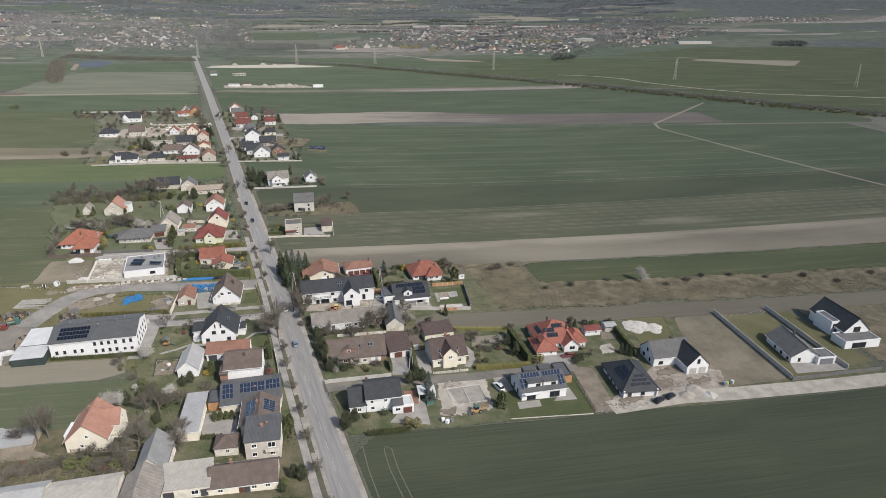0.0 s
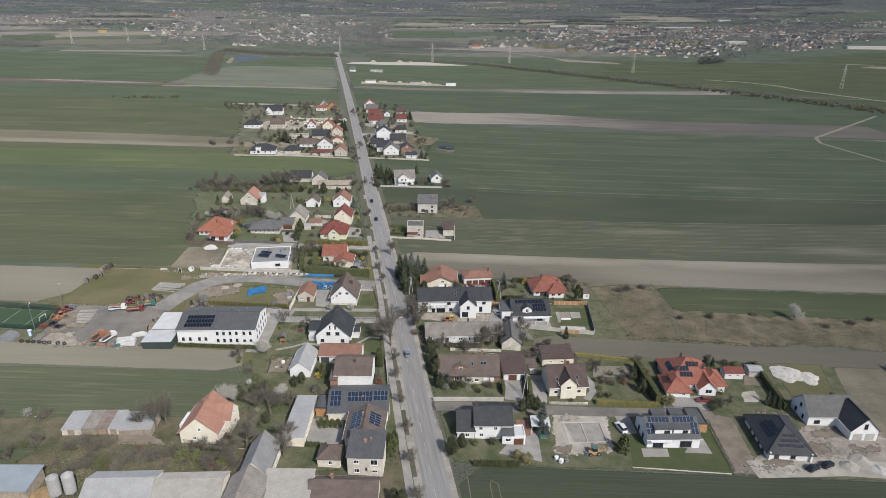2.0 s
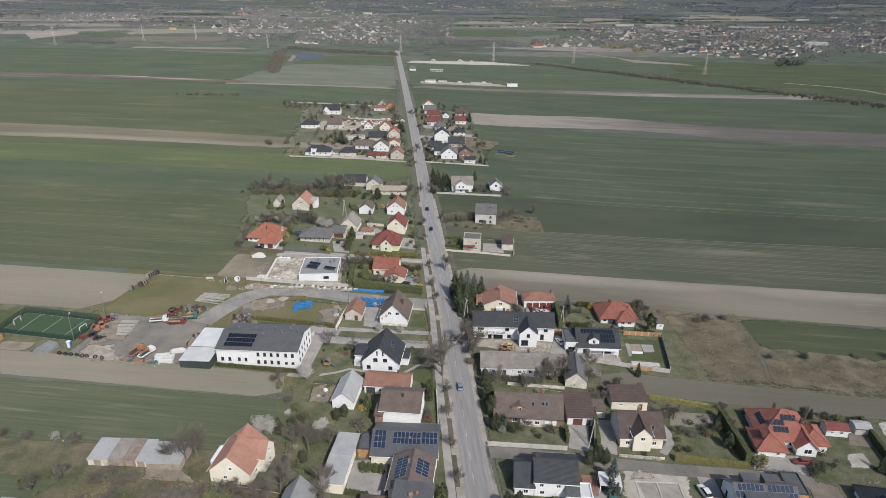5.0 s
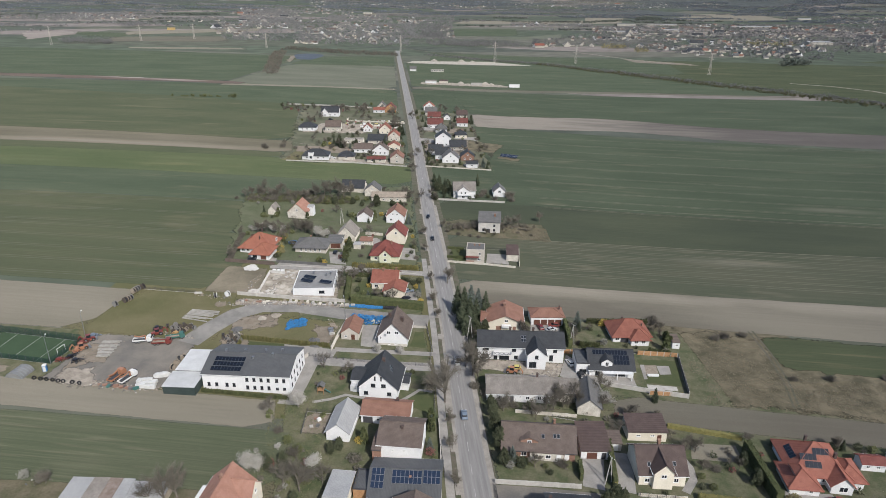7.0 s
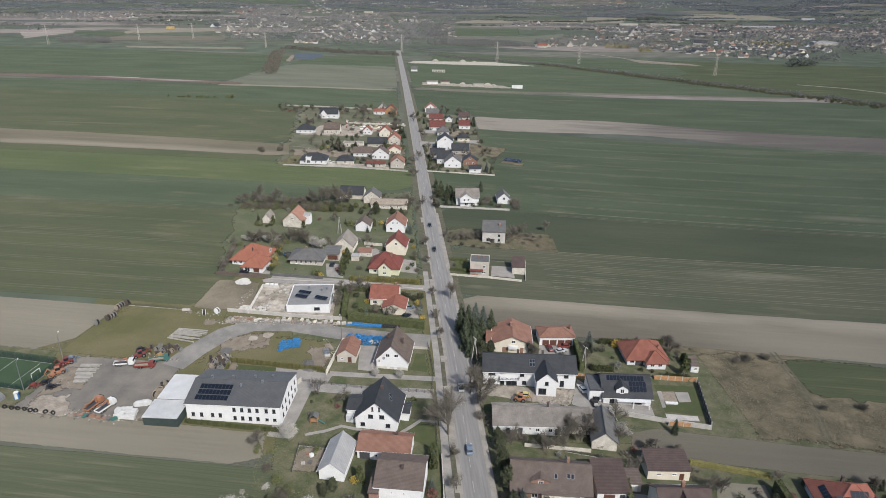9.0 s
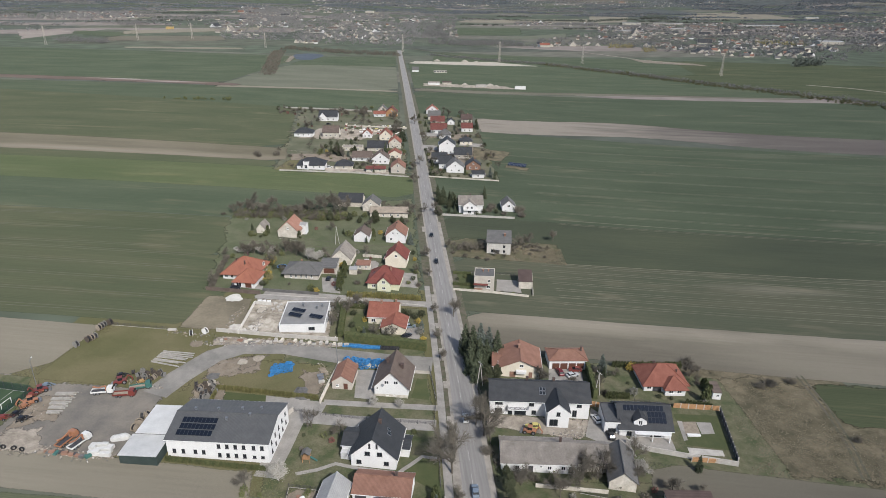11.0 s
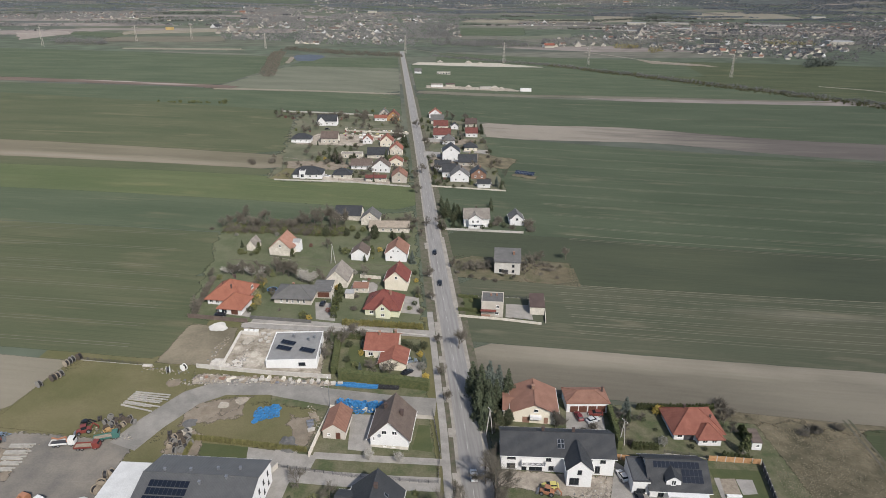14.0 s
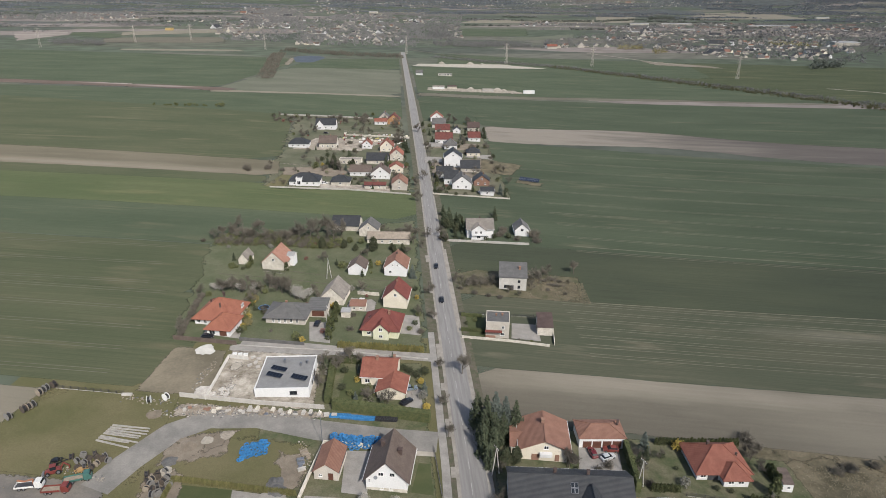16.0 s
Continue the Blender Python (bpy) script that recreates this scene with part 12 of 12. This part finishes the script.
crate(-80.6, 275.6, 6, 0.9, 0.9, "concrete", "pallet of building goods by the lane")
crate(-79.5, 276.8, 35, 0.9, 0.6, "brick", "pallet of building goods by the lane")
crate(-77.7, 276.2, 80, 1.1, 0.9, "old_wood", "pallet of building goods by the lane")
crate(-75.0, 276.1, 80, 0.9, 0.4, "brick", "pallet of building goods by the lane")
crate(-74.1, 276.0, 80, 1.6, 0.4, "brick", "pallet of building goods by the lane")
crate(-72.2, 274.7, 0, 1.1, 0.9, "old_wall", "pallet of building goods by the lane")
crate(-71.2, 276.3, 6, 1.6, 0.4, "old_wall", "pallet of building goods by the lane")
crate(-68.3, 275.2, 6, 1.6, 0.4, "concrete", "pallet of building goods by the lane")
crate(-67.5, 274.3, 80, 1.6, 0.4, "old_wood", "pallet of building goods by the lane")
crate(-64.9, 274.8, 35, 1.1, 0.6, "concrete", "pallet of building goods by the lane")
crate(-63.8, 274.1, 6, 0.9, 0.9, "concrete", "pallet of building goods by the lane")
crate(-62.2, 275.0, -9, 1.6, 0.6, "concrete", "pallet of building goods by the lane")
crate(-60.4, 274.8, -9, 1.6, 0.6, "concrete", "pallet of building goods by the lane")
crate(-58.5, 273.7, 35, 1.6, 0.9, "old_wood", "pallet of building goods by the lane")
crate(-57.2, 273.3, -9, 1.1, 0.4, "solar_frame", "pallet of building goods by the lane")
crate(-56.2, 274.4, -9, 1.6, 0.6, "old_wood", "pallet of building goods by the lane")
crate(-53.7, 274.5, 0, 0.9, 0.4, "solar_frame", "pallet of building goods by the lane")
crate(-52.6, 273.1, 80, 1.1, 0.4, "concrete", "pallet of building goods by the lane")
crate(-50.6, 274.0, 80, 1.6, 0.6, "old_wall", "pallet of building goods by the lane")
crate(-48.9, 273.1, -9, 1.6, 0.4, "concrete", "pallet of building goods by the lane")
crate(-47.8, 273.9, 35, 1.6, 0.6, "old_wood", "pallet of building goods by the lane")
crate(-45.1, 272.9, 6, 1.6, 0.4, "old_wood", "pallet of building goods by the lane")
crate(-44.6, 273.5, 80, 1.6, 0.9, "concrete", "pallet of building goods by the lane")
crate(-41.9, 272.9, -9, 0.9, 0.9, "old_wall", "pallet of building goods by the lane")
crate(-113.7, 220.3, 0, 1.6, 0.4, "old_wood", "dark pallet load at the yard edge")
crate(-112.9, 220.7, 0, 0.9, 0.4, "brick", "dark pallet load at the yard edge")
crate(-111.8, 220.0, 15, 1.1, 0.4, "slate", "dark pallet load at the yard edge")
crate(-110.9, 220.3, 15, 1.6, 0.6, "brick", "dark pallet load at the yard edge")
crate(-109.6, 219.7, 80, 1.6, 0.6, "car_green", "dark pallet load at the yard edge")
crate(-109.4, 220.4, 0, 1.1, 0.4, "slate", "dark pallet load at the yard edge")
crate(-108.7, 220.2, 45, 1.6, 0.4, "dark_trim", "dark pallet load at the yard edge")
crate(-107.3, 219.4, 0, 1.6, 0.9, "brick", "dark pallet load at the yard edge")
crate(-105.9, 219.0, 45, 0.9, 0.6, "brick", "dark pallet load at the yard edge")
crate(-105.4, 218.9, 15, 0.9, 0.6, "brick", "dark pallet load at the yard edge")
crate(-104.8, 219.3, -20, 1.1, 0.4, "dark_trim", "dark pallet load at the yard edge")
crate(-103.6, 218.4, -20, 1.6, 0.6, "brick", "dark pallet load at the yard edge")
crate(-102.5, 217.8, -20, 1.1, 0.9, "slate", "dark pallet load at the yard edge")
crate(-102.0, 218.2, 45, 1.1, 0.4, "car_green", "dark pallet load at the yard edge")
crate(-100.9, 218.0, 45, 1.6, 0.9, "car_green", "dark pallet load at the yard edge")
rubble([(-113.3, 220.3), (-100.8, 217.8)])
patch("vegetable_bed", "bare fenced allotment with boxes", "garden", (-49.1, 195.3), (-41.0, 194.3), (-40.1, 203.4), (-48.3, 205.2), "dirt", 0.12, 5, 0.3)
fence_line([(-49.0, 195.1), (-48.3, 205.2), (-40.1, 203.6)], 1.2, 'grey mesh fence round the allotment')
crate(-45.5, 201.5, 0, 1.1, 0.5, "brick", "stack of garden goods on the allotment")
crate(-44.5, 200.7, 33, 1.1, 0.9, "white_trim", "stack of garden goods on the allotment")
crate(-43.3, 201.7, 66, 1.1, 0.7, "old_wood", "stack of garden goods on the allotment")
crate(-46.4, 197.9, 9, 1.1, 0.5, "concrete", "stack of garden goods on the allotment")
crate(-42.2, 197.0, 42, 1.1, 0.9, "old_wood", "stack of garden goods on the allotment")
crate(-44.6, 198.0, 75, 1.1, 0.7, "slate", "stack of garden goods on the allotment")
patch("drive", "grey paved drive in the hamlet", "paving", (4.0, 562.4), (17.3, 565.1), (18.5, 580.2), (5.1, 582.4), "paving", 0.17, 5, 0.5)
patch("drive", "grey paved drive in the hamlet", "paving", (8.1, 613.8), (31.9, 616.2), (33.3, 630.4), (9.0, 629.9), "paving", 0.17, 5, 0.5)
patch("drive", "grey paved drive in the hamlet", "paving", (35.3, 581.6), (55.9, 576.4), (57.0, 590.4), (37.6, 592.3), "paving", 0.17, 5, 0.5)
patch("drive", "grey paved drive in the hamlet", "paving", (33.6, 489.6), (44.1, 489.0), (45.9, 500.4), (35.1, 501.0), "paving", 0.17, 5, 0.5)


for x, colour in ((129.2, "car_blue"), (130.4, "car_yellow"), (131.5, "car_green"), (132.8, "tarp")):
    crate(x, 129.3, 12, 0.9, 1.2, colour, "plastic bin on the building plot")

for k in range(46):
    r = random.Random(k + 900)
    s, t = r.random(), r.random()
    x, y = -66 + 56 * s + 8 * t, 610 + 40 * t + 5 * s
    crate(x, y, r.choice((0, 10, 80, 35)), r.choice((1.6, 2.2, 3.0)), r.choice((0.8, 1.2, 1.6)), r.choice(("white_trim", "old_wall", "concrete", "tarp", "cream", "brick", "car_red", "old_wood", "car_yellow")), "pallet of building goods in the hamlet")

# ---- small garden plants ----
def free(x, y):
    """Whether a spot is clear of buildings, paving and lanes."""
    for fx, fy, rot, w, d in FOOT:
        a = radians(-rot)
        u, v = (x - fx) * math.cos(a) - (y - fy) * math.sin(a), (x - fx) * math.sin(a) + (y - fy) * math.cos(a)
        if abs(u) < w / 2 + 1.6 and abs(v) < d / 2 + 1.6:
            return False
    for q in PAVED:
        s = [(q[(i + 1) % 4][0] - q[i][0]) * (y - q[i][1]) - (q[(i + 1) % 4][1] - q[i][1]) * (x - q[i][0]) for i in range(4)]
        if all(k > 0 for k in s) or all(k < 0 for k in s):
            return False
    return all(math.hypot(x - tx, y - ty) > r + 1.8 for tx, ty, r in TRACK)


BUSH = {}


def garden_plants(x0, y0, x1, y1, count, seed, tall=1.0):
    r = random.Random(seed)
    done = 0
    for k in range(count * 8):
        x, y = r.uniform(x0, x1), r.uniform(y0, y1)
        if done >= count or not free(x, y) or noise.noise((x * 0.07, y * 0.07, seed)) < -0.05:
            continue
        done += 1
        kind = r.random()
        if kind < 0.3:
            bare(x, y, r.uniform(2.6, 4.6) * tall)
        elif kind < 0.36:
            spruce(x, y, r.uniform(2.5, 4.5) * tall, r.choice((0, 1)))
        else:
            size, mat = r.uniform(1.0, 2.4) * tall, r.choice(("evergreen", "evergreen", "fresh", "fresh", "twig", "twig", "grey_leaf", "red_leaf"))
            for px, py, pz in ovoid(90, size * 0.6, size * 0.5, size * 0.45, 0.5, r.randint(1, 40)):
                BUSH.setdefault(mat, []).append((x + px, y + py, gz(x, y) + pz))


garden_plants(-60, 150, -11, 236, 42, 1)
garden_plants(6, 166, 58, 200, 20, 2)
garden_plants(6, 222, 78, 256, 18, 3)
garden_plants(58, 158, 114, 186, 22, 4)
garden_plants(-96, 318, -10, 402, 36, 5)
garden_plants(-98, 500, -9, 720, 80, 6, 1.3)
garden_plants(-72, 535, -38, 549, 16, 9, 1.5)
garden_plants(-126, 690, -38, 716, 34, 10, 1.3)
garden_plants(-20, 500, -9, 700, 24, 11, 1.4)
evergreen(-58.6, 544.6, 9)
evergreen(-46, 548, 6)
garden_plants(9, 490, 58, 716, 58, 7, 1.3)
spruce(47.0, 489.5, 7.5, 1)
spruce(52.5, 690, 8, 0)
spruce(55, 660, 8, 0)
thuja_row("row of tall clipped thujas beside the hut", [(78.2, 245.5), (78.4, 239.5)], 3.8, 1.5, "thuja")
garden_plants(-44, 276, -12, 304, 26, 12, 1.2)
garden_plants(-120, 148, -60, 166, 16, 8)
v, f, idx = [], [], []
for k, (mat, pts) in enumerate(BUSH.items()):
    me = cloud("leaves", pts, 0.34, mat, 1.4)
    i = len(v)
    v += [tuple(p.co) for p in me.vertices]
    f += [tuple(q + i for q in p.vertices) for p in me.polygons]
    idx += [k] * len(me.polygons)
    bpy.data.meshes.remove(me)
me = link_mesh("garden_bushes", v, f, [M[k] for k in BUSH])
me.polygons.foreach_set("material_index", idx)
tagged(new("garden_bushes", me), "low green and brown bushes scattered through the gardens", "bushes", kind="stuff")
